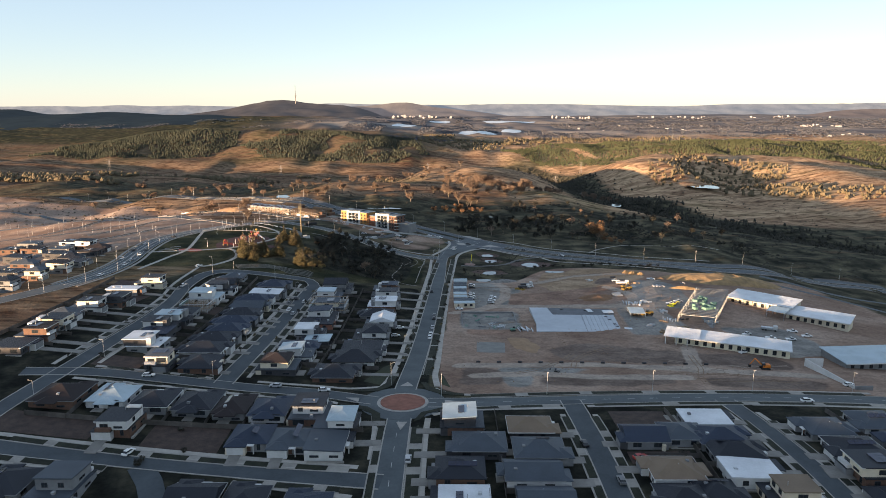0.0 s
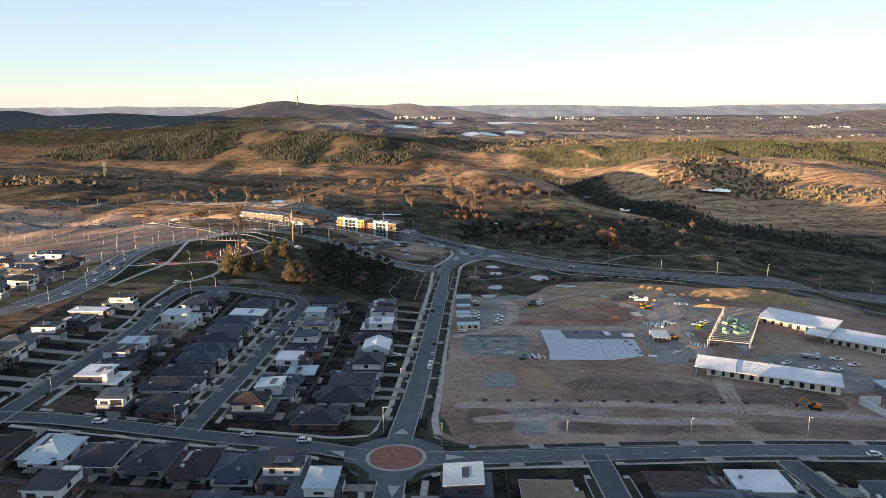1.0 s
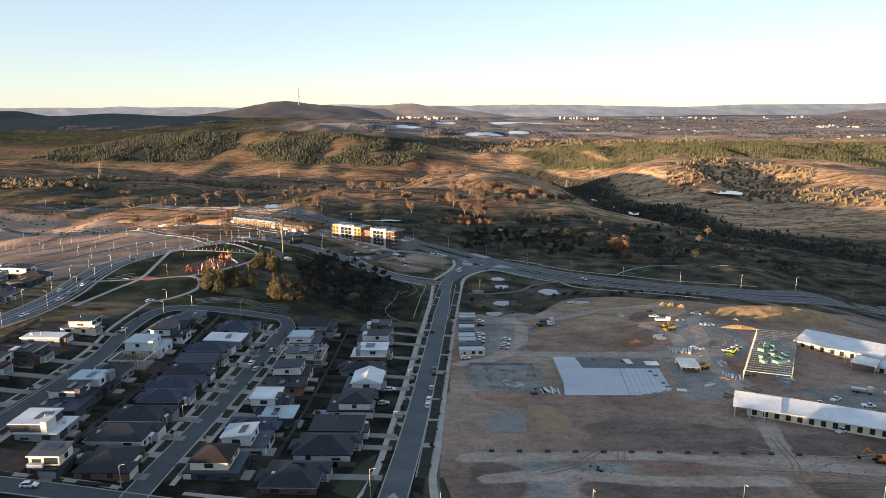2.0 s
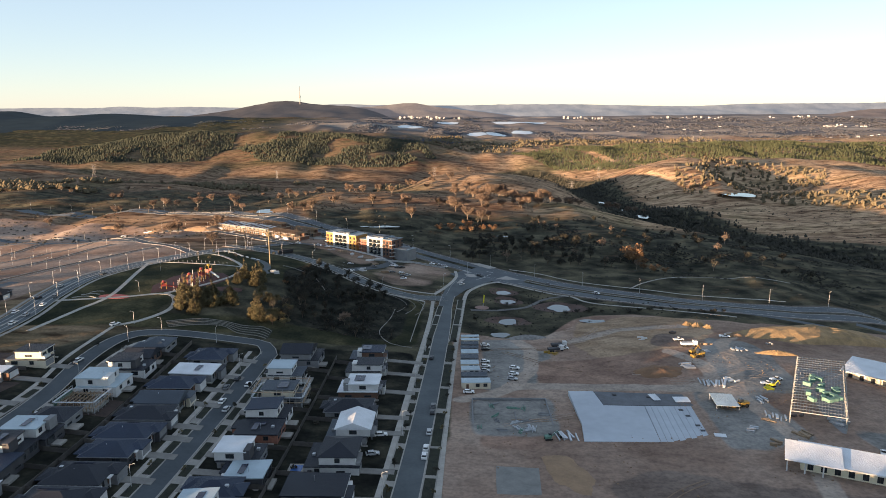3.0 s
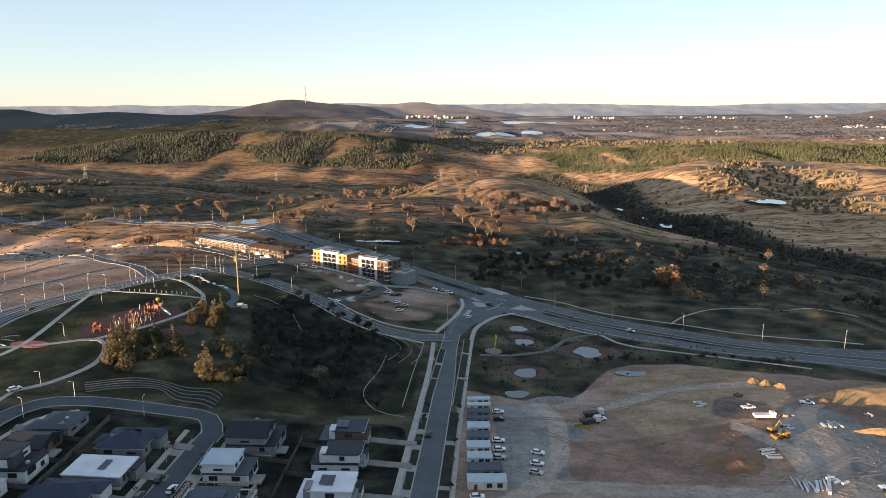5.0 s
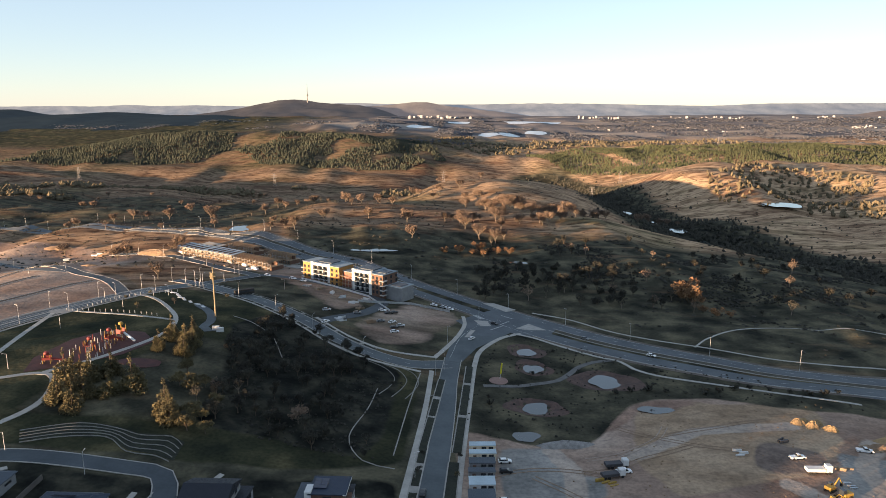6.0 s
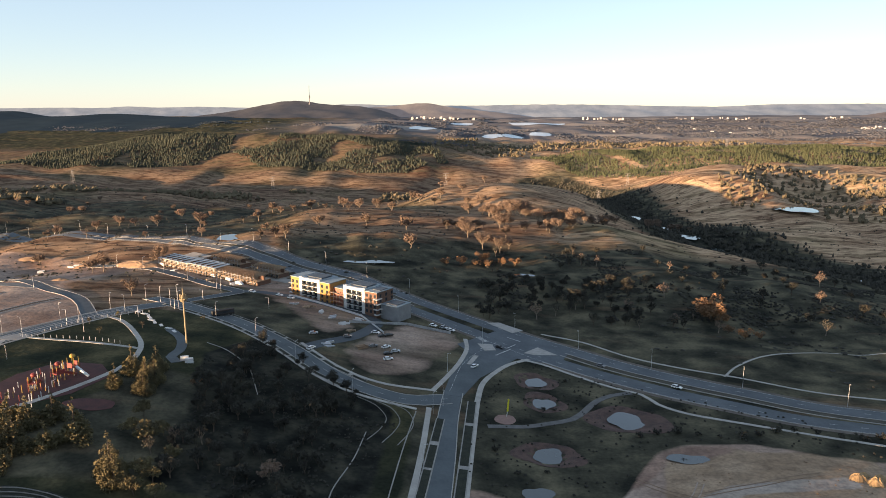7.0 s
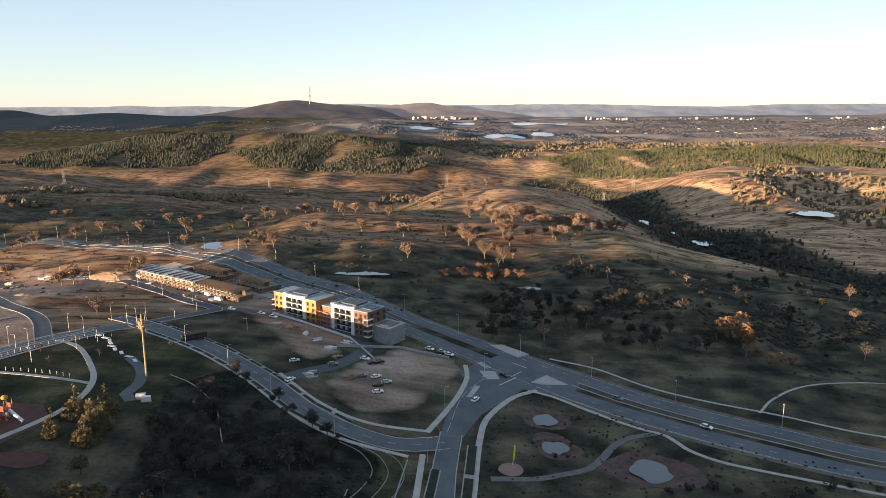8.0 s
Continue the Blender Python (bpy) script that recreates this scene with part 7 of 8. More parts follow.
# wheel marks and loose stone over the bare site
g = random.Random(77)
RUTS = mat("wheel_ruts", (0.24, 0.165, 0.115), (0.17, 0.115, 0.08), 0.4, 0.95, 0.2)
for i in range(34):
    x, y = g.uniform(5, 150), g.uniform(255, 480)
    if 42 < x < 94 and 332 < y < 384 or 104 < x < 170 and 290 < y < 415:
        continue
    a = g.choice((0.1, 0.2, 1.5, 2.8)) + g.uniform(-0.4, 0.4)
    pts = [(x, y)]
    for _ in range(4):
        a += g.uniform(-0.35, 0.35)
        pts.append((pts[-1][0] + 11 * math.cos(a), pts[-1][1] + 11 * math.sin(a)))
    if any(q[0] < 3 or q[1] < 250 or q[1] > 488 or q[0] > 160 for q in pts):
        continue
    bm = ribbon_bm(pts, 0.4, 0.085, -1.0, 0.05, 3)
    ribbon_bm(pts, 0.4, 0.085, 1.0, 0.05, 3, bm)
    tagged(new("wheel_track", mesh_of("wheel_track", bm, RUTS if i % 3 else TRACK)), "pair of wheel ruts pressed into the soil", "track", kind="structure")
woods("loose_stone", scatter(51, 420, [(2, 252), (150, 258), (160, 480), (70, 500), (4, 440)], 0.3, 0.3, 0, lambda x, y: noise.noise(Vector((x / 25, y / 25, 9.3))) > 0.1), "scattered stones and lumps of soil", DIRTPILE, 5, False)
for x in range(12, 118, 9):
    d = tagged(empty("barrier_block", x, 282 + 0.02 * x), "small dark barrier block along the haul track", "barrier", "site barriers")
    part("block", boxed(-0.9, 0.9, -0.3, 0.3, -0.1, 0.8, bevel=0.1), DARKWALL, d)


def excavator(x, y, turn, paint, label, scale=1.0):
    e = tagged(empty("excavator", x, y, turn), label, "excavator", "earthmoving machines")
    e.scale = (scale, scale, scale)
    for s_ in (-1, 1):
        part("track", boxed(-2, 2, s_ * 1.2 - 0.3, s_ * 1.2 + 0.3, 0, 0.85, bevel=0.2), BLACK, e)
    part("body", boxed(-2.0, 1.2, -1.3, 1.3, 0.95, 2.2, bevel=0.15), paint, e)
    part("cab", boxed(0.2, 1.6, 0.2, 1.3, 1.2, 3.0, bevel=0.1), GLASS, e)
    bm = tube(bmesh.new(), (1.2, -0.3, 1.6), (4.2, -0.3, 4.4), 0.3, 0.22, 6)
    part("boom", bm, paint, e)
    part("dipper_arm", tube(bmesh.new(), (4.2, -0.3, 4.4), (6.2, -0.3, 1.6), 0.22, 0.16, 6), paint, e)
    part("bucket", boxed(5.7, 6.7, -0.8, 0.2, 0.5, 1.5, bevel=0.15), BLACK, e)


def loader(x, y, turn, paint, label):
    e = tagged(empty("wheel_loader", x, y, turn), label, "loader", "earthmoving machines")
    part("body", boxed(-3, 0.4, -1.1, 1.1, 0.9, 2.2, bevel=0.15), paint, e)
    part("cab", boxed(-0.6, 0.8, -0.8, 0.8, 1.6, 3.3, bevel=0.1), GLASS, e)
    part("bucket", boxed(2.4, 3.6, -1.4, 1.4, 0.2, 1.3, bevel=0.2), paint, e)
    for s_ in (-1, 1):
        part("lift_arm", tube(bmesh.new(), (0.4, s_ * 0.6, 1.6), (2.6, s_ * 0.6, 0.8), 0.16, 0.14, 6), paint, e)
        for xx in (-1.8, 1.2):
            part("wheel", tube(bmesh.new(), (xx, s_ * 1.0, 0.75), (xx, s_ * 1.5, 0.75), 0.75, n=14), BLACK, e)


def truck(x, y, turn, label, tray=STEEL):
    e = tagged(empty("truck", x, y, turn), label, "truck", "site trucks")
    part("cab", boxed(1.8, 3.8, -1.1, 1.1, 0.7, 2.9, bevel=0.15), WHITE, e)
    part("windscreen", boxed(3.76, 3.83, -0.95, 0.95, 1.7, 2.6), GLASS, e)
    part("tray", boxed(-4, 1.6, -1.2, 1.2, 0.9, 1.9, bevel=0.05), tray, e)
    for s_ in (-1, 1):
        for xx in (-3, -1.8, 2.8):
            part("wheel", tube(bmesh.new(), (xx, s_ * 0.85, 0.5), (xx, s_ * 1.15, 0.5), 0.5, n=12), BLACK, e)


def stack(x, y, turn, n, long, material, label, seed):
    g = random.Random(seed)
    e = tagged(empty("material_stack", x, y, turn), label, "stacked material", "stacked building material")
    for i in range(n):
        w = g.uniform(0.4, 1.0)
        part("beam", boxed(-long / 2, long / 2, -w / 2, w / 2, 0, g.uniform(0.4, 1.1), bevel=0.03), material, e).matrix_basis = pose(g.uniform(-1.5, 1.5), (i - n / 2) * 1.3 + g.uniform(-0.3, 0.3), 0, 0, 0, g.uniform(-12, 12))


excavator(135, 281, 170, ORANGE, "orange tracked excavator parked on the site")
excavator(110, 426, 30, MACHINE, "yellow tracked excavator among stacked steel", 0.8)
excavator(129.5, 386, 20, LIME, "lime-yellow excavator parked beside the hall", 0.55)
loader(111, 421, 200, MACHINE, "yellow wheel loader parked on gravel")
loader(108.5, 366, 190, MACHINE, "yellow wheel loader beside the canopy")
excavator(32, 339, 10, GREENNET, "small green tracked excavator by the slab", 0.7)
truck(48, 437, 15, "white tipper truck parked by a rubble pile", DARKWALL)
truck(50.5, 444, 10, "white flat-tray truck on bare earth", DARKWALL)
truck(112, 437, 0, "white box truck on bare earth", WHITE)
excavator(44, 269, 150, GREYWALL, "small grey roller parked on the haul track", 0.5)
truck(166, 345, -20, "white truck beside the school wings")
for i, (x, y, t, n, lg, m, lab) in enumerate(((101, 409, 10, 5, 5, STEEL, "grey steel bundles on the ground"), (105, 389, 80, 8, 6, STEEL, "stacked grey steel sections and boxes"), (110, 388, 75, 1, 11, STEEL, "long grey steel beam on gravel"), (117, 357, 70, 6, 4, STEEL, "bluish steel reinforcing bundles on gravel"), (38, 341, 100, 6, 6, STEEL, "grey sheet-piling bundles by the slab"), (115, 392, 20, 4, 3, WHITE, "white wrapped pallets on gravel"), (138, 456, 10, 4, 4, TIMBER, "packs of timber on the ground"), (128, 385, 0, 4, 3, LIME, "yellow-wrapped pallets on gravel"), (45, 434, 20, 4, 3, MACHINE, "yellow machine attachments in a row"), (93, 452, 0, 3, 3, WHITE, "white steel bins in a row"), (160, 320, 10, 4, 4, STEEL, "steel bundles beside the school wing"), (-90, 645, -30, 5, 4, TIMBER, "packs of timber beside the apartments"), (-60, 630, -30, 5, 4, WHITE, "white wrapped pallets beside the apartments"), (-66, 580, 20, 5, 4, STEEL, "pipes and bundles beside the car park"), (-52, 585, 25, 5, 5, DIRTPILE, "rusty steel bundles in the car park"), (-300, 770, 0, 6, 5, WHITE, "pale materials on the estate"), (-320, 760, 20, 6, 4, WHITE, "pale sheds and materials on the estate"))):
    stack(x, y, t, n, lg, m, lab, i)


# ---- apartments ----
ap = tagged(empty("apartment_building", -108.7, 675, -32.2, H(-80, 658) + 0.2), "four-storey apartment building with ochre, white and brown brick bays", "apartment building")
STOREY = 2.95


APROOF = roof_mat("pale_blue_deck_roof", (0.20, 0.245, 0.27), 0.6)


def bay(x0, x1, y0, y1, high, material, roof=True):
    part("wall", boxed(x0, x1, y0, y1, -4, high), material, ap)
    if roof:
        part("roof", boxed(x0 - 0.3, x1 + 0.3, y0 - 0.3, y1 + 0.3, high, high + 0.35), APROOF, ap)


WINDOWS["flat"] = window_kit(1.4, 1.7)
APWHITE = mat("pale_facade_render", (0.50, 0.50, 0.485), (0.40, 0.40, 0.39), 0.3, 0.8)
bay(0, 7, 0, 14, 12.2, YELLOW)
bay(7, 24, 1.8, 15, 12.0, DARKWALL)
bay(24, 32, 0, 14, 11.8, YELLOW)
bay(32, 43, 3.5, 13, 9.0, BRICK)
bay(43, 59, 1.8, 15, 12.0, DARKWALL)
bay(59, 68, 0, 14, 11.6, BROWNBRICK)
bay(68, 80, 3, 15, 4.6, GREYWALL)
for x0, x1 in ((7, 24), (43, 59)):
    for a, b in ((x0, x0 + 2.2), (x1 - 2.2, x1)):
        part("pier", boxed(a, b, 0, 1.78, -3, 13.0), APWHITE, ap, "white rendered pier")
    part("parapet", boxed(x0 + 2.2, x1 - 2.2, 0, 1.78, 10.9, 12.6), APWHITE, ap, "white rendered parapet")
    for f in range(5):
        part("balcony_slab", boxed(x0 + 2.2, x1 - 2.2, -0.2, 1.78, f * STOREY - 0.9, f * STOREY - 0.6), APWHITE, ap)
        if f < 4:
            part("balustrade", boxed(x0 + 2.3, x1 - 2.3, -0.14, -0.08, f * STOREY - 0.6, f * STOREY + 0.3), GLASS, ap)
            nb = int((x1 - x0) / 5)
            for k in range(nb):
                xx = x0 + 2.4 + (x1 - x0 - 4.8) * (k + 0.5) / nb
                add_window(ap, "big", xx, 1.76, f * STOREY - 0.4)
            for k in range(1, nb):
                part("fin", boxed(x0 + 2.2 + (x1 - x0 - 4.4) * k / nb - 0.2, x0 + 2.2 + (x1 - x0 - 4.4) * k / nb + 0.2, 0.1, 1.78, f * STOREY - 0.6, f * STOREY + 2.2), APWHITE, ap)
for x0, x1 in ((0, 7), (24, 32), (59, 68)):
    for f in range(4):
        for k in range(2 if x1 - x0 < 9 else 3):
            add_window(ap, "flat", x0 + (x1 - x0) * (k + 0.5) / (2 if x1 - x0 < 9 else 3), -0.03, f * STOREY - 0.2)
for f in range(4):
    for yy in (3, 8, 13):
        add_window(ap, "flat", -0.03, yy, f * STOREY - 0.2, -90)
        add_window(ap, "flat", 68.03, yy, f * STOREY - 0.2 + (0 if f else 0), 90)
    part("balcony_slab", boxed(66.2, 69.4, -1.2, 3, f * STOREY - 0.9, f * STOREY - 0.65), APWHITE, ap)
    part("balcony_slab", boxed(-1.2, 1.4, -1.0, 3, f * STOREY - 0.9, f * STOREY - 0.65), APWHITE, ap)
for x0, x1, y0, y1 in ((10, 22, 4, 13), (45, 57, 4, 13), (61, 67, 4, 11), (70, 78, 5, 13)):
    part("roof_deck", boxed(x0, x1, y0, y1, 12.4 if x0 < 60 else 12.0 if x0 < 69 else 5.0, 13.0 if x0 < 60 else 12.3 if x0 < 69 else 5.3), ROOFS["grey"], ap)
for f in range(4):
    part("scaffold_deck", boxed(32.4, 42.8, -0.2, 1.2, f * 2.4 - 0.4, f * 2.4 - 0.25), TIMBER, ap)
    for xx in (32.6, 35, 37.5, 40, 42.6):
        part("scaffold_post", tube(bmesh.new(), (xx, -0.1, f * 2.4 - 0.4), (xx, -0.1, f * 2.4 + 2.0), 0.06, n=5), STEEL, ap)
fence([(-108, 667), (-60, 638), (-44, 612)], 1.2, WHITE, "white temporary site fence panels", 4)
fence([(-64, 622), (-34, 634), (-10, 628)], 1.4, STEEL, "grey temporary mesh fence", 4)


# ---- terraces under construction ----
DULLROOF = roof_mat("dull_blue_grey_roof", (0.25, 0.30, 0.34))
WRAP = mat("building_wrap", (0.26, 0.24, 0.22), (0.15, 0.14, 0.13), 0.5, 0.8)
def terrace(x, y, turn, long, deep, stage, label):
    b = tagged(empty("terrace_row", x, y, turn, H(x, y) - 0.2), label, "terrace houses", "terrace rows")
    part("floor", boxed(0, long, 0, deep, -2.5, 0.1), CONCRETE, b)
    part("lower_wall", boxed(0.3, long - 0.3, 1.0, deep - 0.3, 0.1, 2.9), BROWNBRICK, b)
    n = int(long / 2.6)
    for f, z in enumerate((0.1, 3.1)):
        for i in range(n + 1):
            xx = long * i / n
            part("stud", boxed(xx - 0.14, xx + 0.14, -0.1, 0.16, z, z + 2.8), TIMBER, b)
        if f == 0 or stage:
            part("deck", boxed(-0.2, long + 0.2, -0.6, deep, z + 2.8, z + 3.0), TIMBER, b)
        part("scaffold_rail", boxed(-0.4, long + 0.4, -1.15, -1.05, z + 2.2, z + 2.3), STEEL, b)
        part("scaffold_deck", boxed(-0.4, long + 0.4, -1.1, -0.45, z + 1.25, z + 1.33), TIMBER, b)
    for i in range(int(long / 3) + 1):
        part("scaffold_post", tube(bmesh.new(), (min(3 * i, long), -1.1, -0.6), (min(3 * i, long), -1.1, 6.8), 0.06, n=5), STEEL, b)
    if stage:
        part("upper_wall", boxed(0.3, long - 0.3, 1.2, deep - 0.3, 3.12, 5.85), WRAP, b)
    else:
        for k in range(int(long / 5)):
            part("frame_wall", boxed(5 * k + 2, 5 * k + 2.15, 0.4, deep - 0.4, 3.1, 5.8), TIMBER, b)
        part("frame_wall", boxed(0.2, long - 0.2, deep * 0.55, deep * 0.55 + 0.15, 3.1, 5.8), BROWNBRICK, b)
    for i in range(0, n, 2):
        add_window(b, "big", long * (i + 0.9) / n, 0.98, 0.3)
        if stage:
            add_window(b, "wide", long * (i + 0.9) / n, 1.18, 3.9)
    if stage:
        part("roof", flat_roof(bmesh.new(), 0, long, 0, deep, 6.1, 0.5, 0.25, 0.8), DULLROOF, b)
        for i in range(int(long / 6)):
            part("roof_ridge", boxed(6 * i + 2.8, 6 * i + 3.1, 0.2, deep - 0.2, 6.38, 7.3), BROWNBRICK, b)
    else:
        for k in range(3):
            part("batten", boxed(0, long, deep * (0.2 + 0.3 * k) - 0.08, deep * (0.2 + 0.3 * k) + 0.08, 5.95, 6.1), TIMBER, b)
        for i in range(int(long / 1.5)):
            part("truss", solid(bmesh.new(), [(-0.06, -0.4, 0), (0.06, -0.4, 0), (0.06, deep + 0.4, 0), (-0.06, deep + 0.4, 0), (-0.06, deep / 2, 1.6), (0.06, deep / 2, 1.6)], [(0, 1, 2, 3), (0, 4, 5, 1), (3, 2, 5, 4), (0, 3, 4), (1, 5, 2)]), TIMBER, b).matrix_basis = pose(0.75 + 1.5 * i, 0, 6.1)


TURN_T = math.degrees(math.atan2(-0.55, 0.84))
terrace(-222.5, 745, TURN_T, 34, 12, 1, "terrace row with pale roof nearing completion")
terrace(-194, 726, TURN_T, 30, 12, 1, "terrace row with pale roof and timber scaffolding")
terrace(-166, 708, TURN_T, 38, 12, 0, "terrace row of bare timber framing and trusses")
terrace(-150, 729, TURN_T, 26, 10, 0, "rear terrace row of bare timber framing")
terrace(-185, 752, TURN_T, 28, 10, 0, "rear terrace row with open timber trusses")
for x, y in ((-128, 712), (-210, 775)):
    tagged(patch("floor_pad", [(x - 12, y + 4), (x + 8, y - 9), (x + 14, y), (x - 5, y + 13)], 0.3, CONCRETE, "bare concrete pad behind the terraces", "concrete slab"))

# ---- houses of the far estate ----
g = random.Random(31)
for x, y, s_, r_, w_ in ((-241, 358, 2, "dark", "g"), (-238, 380, 2, "grey", "n"), (-233, 396, 2, "brown", "c"), (-258, 390, 1, "dark", "d"), (-278, 430, 1, "dark", "w"), (-256, 436, 1, "dark", "c"), (-231, 412, 1, "dark", "c"), (-283, 456, 1, "brown", "c"), (-262, 453, 1, "grey", "d"), (-252, 462, 2, "dark", "w"), (-237, 441, 1, "brown", "c"), (-301, 459, 1, "dark", "n"), (-257, 372, 1, "dark", "w"), (-262, 412, 1, "grey", "n"), (-290, 400, 1, "dark", "g"), (-238, 455, 1, "brown", "c"), (-310, 430, 1, "dark", "c"), (-275, 370, 1, "dark", "d"), (-240, 425, 1, "dark", "w"), (-300, 480, 1, "grey", "g"), (-325, 455, 1, "grey", "n"), (-270, 480, 1, "dark", "w"), (-262, 336, 1, "grey", "d"), (-268, 350, 1, "grey", "w")):
    house(x, y, g.choice((90, -90)), 11, 14, s_, g.choice(("flat", "hip", "skil")), r_, w_, 900 + int(-x))
for pts in ([(-236, 350), (-250, 400), (-256, 450), (-250, 490)], [(-268, 340), (-272, 400), (-275, 480)], [(-262, 672), (-360, 690), (-500, 660)], [(-330, 720), (-420, 760), (-600, 800)]):
    ribbon("road", pts, 6.5, 0.12, ASPHALT_OLD, "new estate street between bare lots", "road")
DUG = mat("freshly_dug_soil", (0.085, 0.06, 0.045), (0.05, 0.036, 0.028), 0.3, 0.95, 0.3)
for pts, wide in (([(-262, 490), (-256, 520), (-252, 551), (-247, 584), (-241, 622), (-232, 640)], 4.2), ([(-288, 530), (-284, 561), (-287, 600), (-286, 637), (-280, 660)], 4.2), ([(-330, 540), (-322, 580), (-318, 640), (-300, 690)], 3.6), ([(-380, 560), (-365, 620), (-352, 690)], 3.4), ([(-300, 745), (-345, 735), (-400, 742)], 3.0)):
    ribbon("dug_strip", pts, wide, 0.1, DUG, "dark freshly dug road bed between bare lots", "earthworks")
    for side in (1, -1):
        ribbon("kerb", pts, 0.4, 0.22, KERB, "pale concrete kerb", "kerb", offset=side * (wide / 2 + 0.4), step=6)
for x, y, rx, ry, h_, k in ((-290, 765, 9, 5, 2.2, 61), (-330, 752, 7, 4, 1.6, 62), (-345, 790, 12, 5, 2.4, 63), (-262, 690, 6, 3, 1.2, 64)):
    heap("earth_mound", x, y, rx, ry, h_, 15, DIRTPILE, "low brown soil heap on the estate works", k)
# loose clutter of the building site
for i in range(26):
    x, y = g.uniform(98, 172), g.uniform(318, 462)
    if abs((x - 143.5) * 0.888 - (y - 377) * -0.46) < 13 and abs(y - 377) < 36 or (x > 158 and y > 352):
        continue
    stack(x, y, g.uniform(0, 180), g.choice((2, 3, 4)), g.uniform(1.6, 5), g.choice((STEEL, WHITE, TIMBER, GREYWALL, DARKWALL)), "loose stack of building materials on bare earth", 300 + i)
for i, (x, y) in enumerate(((-66, 618), (-60, 606), (-74, 628), (-82, 634), (-92, 640), (-100, 646), (-150, 690), (-170, 700), (-205, 728))):
    stack(x, y, g.uniform(0, 180), 3, g.uniform(2, 5), (WHITE, TIMBER, STEEL)[i % 3], "stacked materials along the dusty access street", 400 + i)


# ---- park ----
STONE_EDGE = mat("dull_stone_edge", (0.22, 0.21, 0.19), (0.15, 0.145, 0.13), 0.6, 0.9)
RUBBER = mat("red_rubber_ground", (0.090, 0.036, 0.032), (0.055, 0.027, 0.025), 0.3, 0.9)
patch("playground_floor", [(-163, 468), (-150, 478), (-138, 492), (-133, 510), (-142, 520), (-158, 520), (-166, 505), (-168, 482)], 0.12, RUBBER, "dark red rubber playground floor", "playground")
patch("playground_floor", disc(-178, 459, 8, 4), 0.15, mat("pink_rubber", (0.36, 0.10, 0.09), (0.26, 0.08, 0.075), 0.5, 0.9), "bright pink rubber pad on the path", "paving")
patch("playground_floor", disc(-128, 486, 9, 4, wobble=0.1), 0.14, RUBBER, "dark red mulch play bed", "playground")


def play_tower(x, y, turn, high, crown, label):
    t = tagged(empty("play_tower", x, y, turn), label, "play tower", "playground towers")
    for sx in (-1.3, 1.3):
        for sy in (-1.3, 1.3):
            part("post", tube(bmesh.new(), (sx, sy, -0.3), (sx, sy, high), 0.12), MACHINE, t)
    part("deck", boxed(-1.5, 1.5, -1.5, 1.5, high * 0.45, high * 0.5), RED, t)
    for sy in (-1.5, 1.4):
        part("panel", boxed(-1.5, 1.5, sy, sy + 0.1, high * 0.5, high * 0.72), RED, t)
    bm = bmesh.new()
    bmesh.ops.create_icosphere(bm, subdivisions=2, radius=1.05)
    bmesh.ops.scale(bm, vec=(1, 1, 0.8), verts=bm.verts)
    for v in bm.verts:
        v.co.z += high + 0.4
    part("dome", bm, crown, t)
    bm = bmesh.new()
    tube(bm, (1.4, 0, high * 0.5), (6.5, 0.6, 0.3), 0.5, 0.5, 8)
    part("slide", bm, ROOFS["white"] if crown is MACHINE else RED, t)
    for k in range(5):
        part("rung", tube(bmesh.new(), (-2.2 + 0.15 * k, -1, 0.4 * k + 0.2), (-2.2 + 0.15 * k, 1, 0.4 * k + 0.2), 0.05, n=5), STEEL, t)


play_tower(-146, 508, -20, 7, MACHINE, "tall play tower with yellow dome and white slide")
play_tower(-148, 502, 60, 6, RED, "play tower with red dome and panels")
play_tower(-160, 478, 20, 3.5, RED, "low red play tower with slide")
play_tower(-152, 494, 100, 4.5, RED, "red play tower beside poles")
for i in range(46):
    x, y = -158 + 14 * g.random(), 474 + 40 * g.random()
    p = tagged(empty("play_post", x, y), "slim upright play post", "post", "playground posts")
    part("post", tube(bmesh.new(), (0, 0, -0.3), (0, 0, g.uniform(1.5, 3.6)), 0.13, 0.11, 7), (RED, WHITE, STEEL, MACHINE)[i % 4], p)
patch("garden_bed", [(-135, 422), (-124, 427), (-112, 430), (-103, 425), (-94, 425), (-88, 423), (-89, 434), (-95, 437), (-104, 435), (-112, 437), (-124, 437), (-137, 429)], 0.1, VERGE, "dark planted bed of the terraced garden", "garden bed", step=3)
for k in range(5):
    ribbon("garden_edge", [(-134 - k, 421 + 1.6 * k), (-124, 427 + 2.2 * k), (-112, 430 + 1.5 * k), (-103, 424 + 2.5 * k), (-94, 424 + 3.0 * k), (-89, 422 + 2.5 * k)], 0.22, 0.3, STONE_EDGE, "curved dull stone edging of the terraced garden", "garden edging", step=2.5)
for k in range(3):
    ribbon("garden_edge", [(-44 + 6 * k, 528), (-36 + 6 * k, 523.5), (-30.5 + 5.2 * k, 514), (-31.5 + 5.2 * k, 504), (-35 + 5.5 * k, 494)], 0.3, 0.2, STONE_EDGE, "curved gravel strip in the grass", "garden edging", step=2.5)
for k in range(3):
    ribbon("garden_edge", [(-198 + 2 * k, 455 + 5 * k), (-192, 458 + 5 * k), (-186 - k, 456 + 6 * k)], 0.4, 0.3, KERB, "pale curved seating wall in the lawn", "seating wall", step=2)
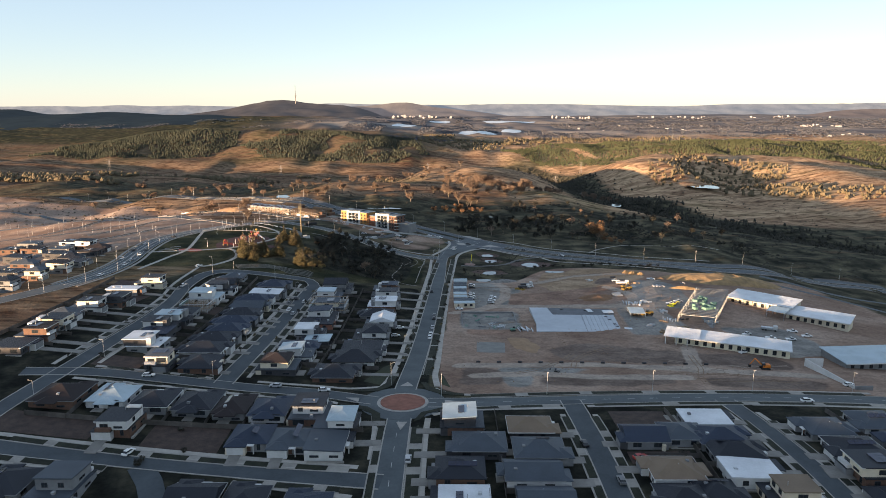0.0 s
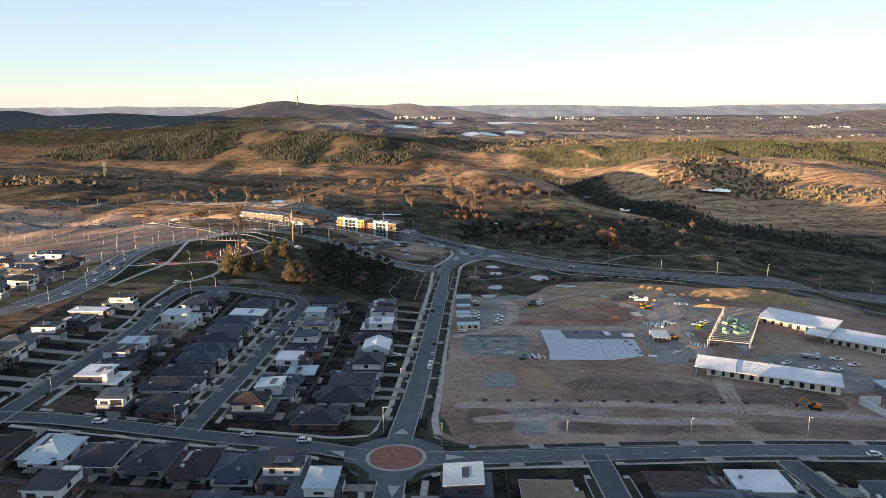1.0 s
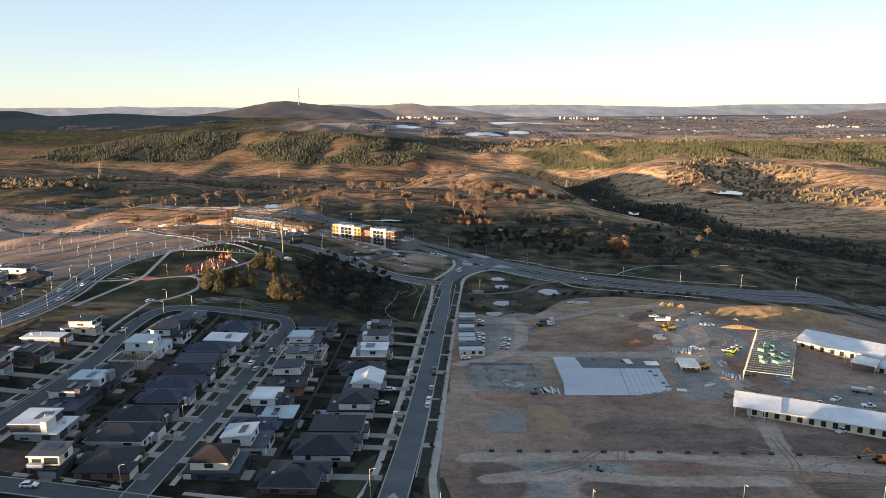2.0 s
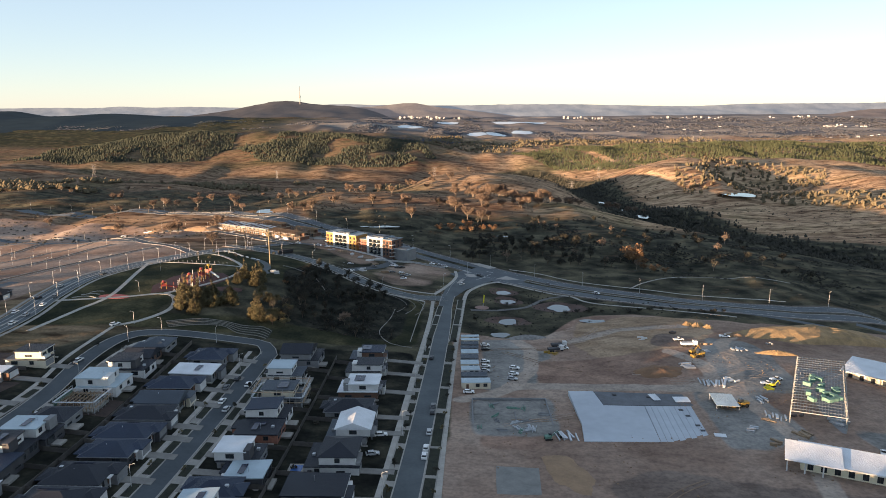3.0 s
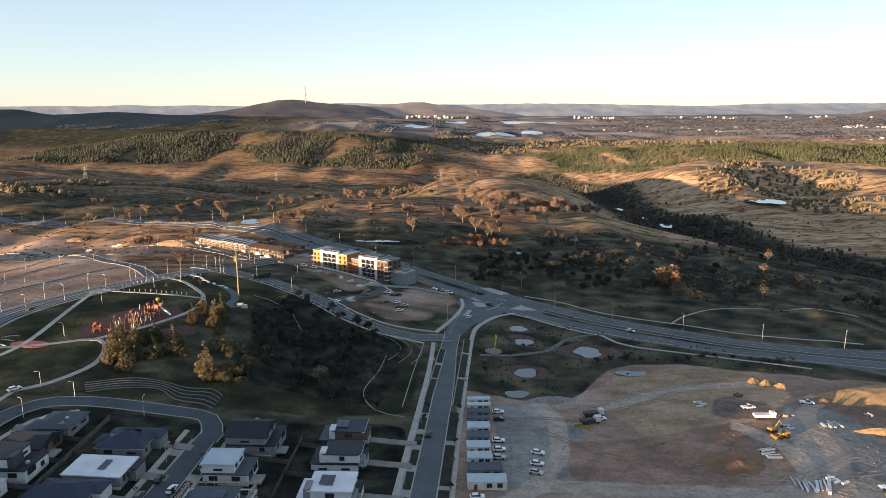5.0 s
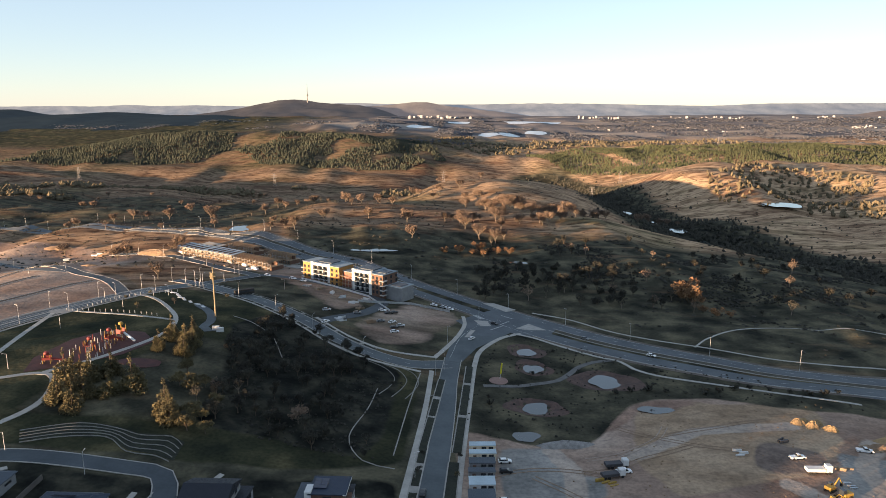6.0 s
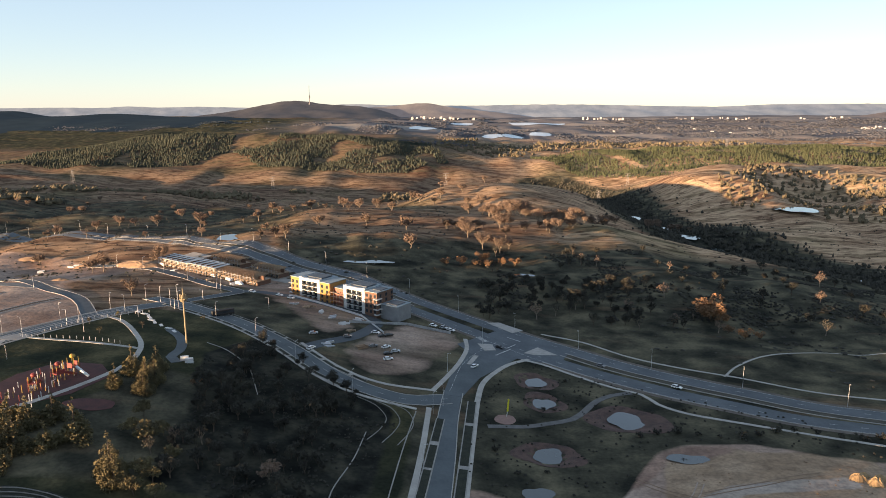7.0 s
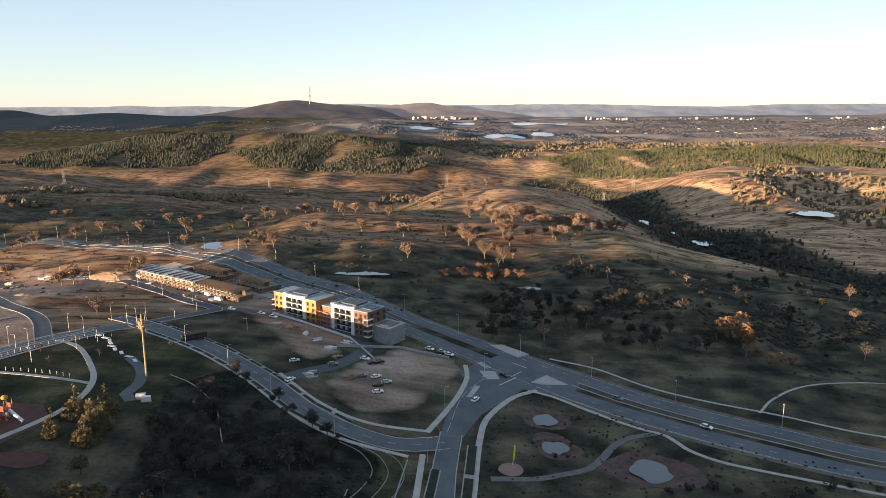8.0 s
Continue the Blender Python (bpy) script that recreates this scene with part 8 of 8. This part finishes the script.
for k in range(9):
    q = Vector((-168, 602)).lerp(Vector((-136, 568)), k / 8)
    e = tagged(empty("step_slab", q.x + 1.5 * math.sin(k), q.y, -44 + 25 * math.sin(2 * k)), "pale concrete stepping slab in the lawn", "paving slab", "stepping slabs")
    part("slab", boxed(-1.9, 1.9, -0.7, 0.7, -0.2, 0.28, bevel=0.04), WHITE, e)
tp = tagged(empty("light_tower", -122, 552), "tall lattice-topped monopole catching the sun", "mast")
part("pole", tube(bmesh.new(), (0, 0, -1), (0, 0, 25), 0.42, 0.28, 10), GOLDPOLE, tp)
part("platform", boxed(-1.3, 1.3, -1.3, 1.3, 20.4, 20.7), GOLDPOLE, tp)
for s_ in (-1, 1):
    part("antenna", boxed(s_ * 1.2 - 0.2, s_ * 1.2 + 0.2, -0.25, 0.25, 19.2, 22.4), GOLDPOLE, tp)
    part("antenna", boxed(-0.25, 0.25, s_ * 1.2 - 0.2, s_ * 1.2 + 0.2, 19.2, 22.4), GOLDPOLE, tp)
part("spike", tube(bmesh.new(), (0, 0, 25), (0, 0, 28), 0.1, 0.05, 6), BLACK, tp)
for x, y in ((-115, 533), (-112.5, 531.5)):
    k = tagged(empty("equipment_cabinet", x, y, 20), "pale equipment cabinet by the mast", "cabinet")
    part("body", boxed(-1.6, 1.6, -0.7, 0.7, -0.2, 1.9, bevel=0.05), WHITE, k)
    part("base", boxed(-1.8, 1.8, -0.9, 0.9, -0.3, 0.1), CONCRETE, k)
sg = tagged(empty("marker_sign", 16, 528.5), "tall slanting lime-yellow marker sign", "sign")
part("blade", solid(bmesh.new(), [(-0.35, -0.15, 2.2), (0.3, -0.15, 2.3), (0.3, 0.15, 2.3), (-0.35, 0.15, 2.2), (0.1, -0.15, 7.6), (0.75, -0.15, 7.2), (0.75, 0.15, 7.2), (0.1, 0.15, 7.6)], [(3, 2, 1, 0), (4, 5, 6, 7), (0, 1, 5, 4), (1, 2, 6, 5), (2, 3, 7, 6), (3, 0, 4, 7)]), LIME, sg)
part("post", tube(bmesh.new(), (-0.4, 0, -0.4), (0, 0, 2.6), 0.16, 0.14), WHITE, sg)


# ---- lamps and poles ----
def lamp_kit(high):
    bm = tube(bmesh.new(), (0, 0, -0.5), (0, 0, high), 0.085, 0.05, 6)
    arm = tube(bmesh.new(), (0, 0, high - 0.1), (1.1, 0, high + 0.2), 0.05, 0.04, 6)
    return mesh_of("pole", bm, POLE), mesh_of("arm", arm, POLE), mesh_of("lamp_head", boxed(0.95, 1.6, -0.13, 0.13, high + 0.14, high + 0.26, bevel=0.04), WHITE)


LAMP = {}


def lamp(x, y, turn, high=9.0):
    m = pose(x, y, H(x, y), 0, 0, turn)
    if high in LAMP:
        return copy_thing(LAMP[high], m)
    ob = tagged(new("street_lamp"), "galvanised street lamp with a single arm", "street lamp", "street lamps")
    for nm, me in zip(("pole", "arm", "lamp_head"), lamp_kit(high)):
        part(nm, me, None, ob)
    ob.matrix_basis = m
    LAMP[high] = ob
    return ob


def lamps_along(pts, gap, off, high=9.0):
    line = curve(pts, 1.0)
    for i in range(5, len(line) - 1, gap):
        d = (line[i + 1] - line[i]).normalized()
        n = Vector((-d.y, d.x)) * off
        lamp(line[i].x + n.x, line[i].y + n.y, math.degrees(math.atan2(-n.y, -n.x)), high)


lamps_along(ART_FAR, 42, 6.0, 10.0)
lamps_along(STREETS[8][1], 32, 6.2)
lamps_along(STREETS[9][1], 26, 6.5)
lamps_along(STREETS[9][1], 26, -6.5)
lamps_along(STREETS[11][1], 30, 5)
lamps_along(STREETS[5][1], 40, 6.4)
lamps_along(STREETS[1][1], 45, -6, 7.0)
lamps_along(STREETS[2][1], 45, 5.4, 7.0)
lamps_along(MAIN[3:], 46, 6.0)
lamps_along([(-235, 520), (-290, 560), (-420, 640)], 24, 4, 7.0)
lamps_along([(-245, 570), (-330, 620), (-460, 700)], 24, 4, 7.0)
lamps_along([(-262, 672), (-360, 620), (-500, 560)], 22, 4, 7.0)
lamps_along([(-330, 720), (-420, 690), (-600, 640)], 24, 4, 7.0)
for x, y in ((-153, 611), (-135, 416), (-150, 421), (-109, 629), (-165, 579), (-162, 590), (-148, 636), (-192, 580), (-172, 560), (-180, 520), (-170, 470)):
    lamp(x, y, 200, 6.0)
post_me = mesh_of("post", tube(bmesh.new(), (0, 0, -0.2), (0, 0, 1.5), 0.09, n=6), WHITE)
for pts in ([(-196, 552), (-180, 550), (-160, 548), (-146, 545)], [(-190, 560), (-182, 585), (-160, 602)]):
    f = tagged(empty("bollard_row", 0, 0, 0, 0), "row of short white timber posts", "bollards")
    line = curve(pts, 1.0)
    for i in range(0, len(line), 3):
        part("post", post_me, None, f).matrix_basis = pose(line[i].x, line[i].y, H(line[i].x, line[i].y))
for x, y in ((-178, 575), (-165, 560), (-150, 570), (-130, 590), (-172, 590)):
    tree("sapling", x, y, 0.9)
b = tagged(empty("bus", -125, 604, 36), "dark bus parked at the kerb", "bus")
part("body", boxed(-5.5, 5.5, -1.25, 1.25, 0.45, 3.1, bevel=0.15), BLACK, b)
part("window_band", boxed(-5.2, 5.2, -1.28, 1.28, 1.5, 2.5), GLASS, b)
for sx in (-3.6, 3.6):
    for sy in (-1.15, 1.15):
        part("wheel", tube(bmesh.new(), (sx, sy - 0.12, 0.48), (sx, sy + 0.12, 0.48), 0.48, n=12), BLACK, b)
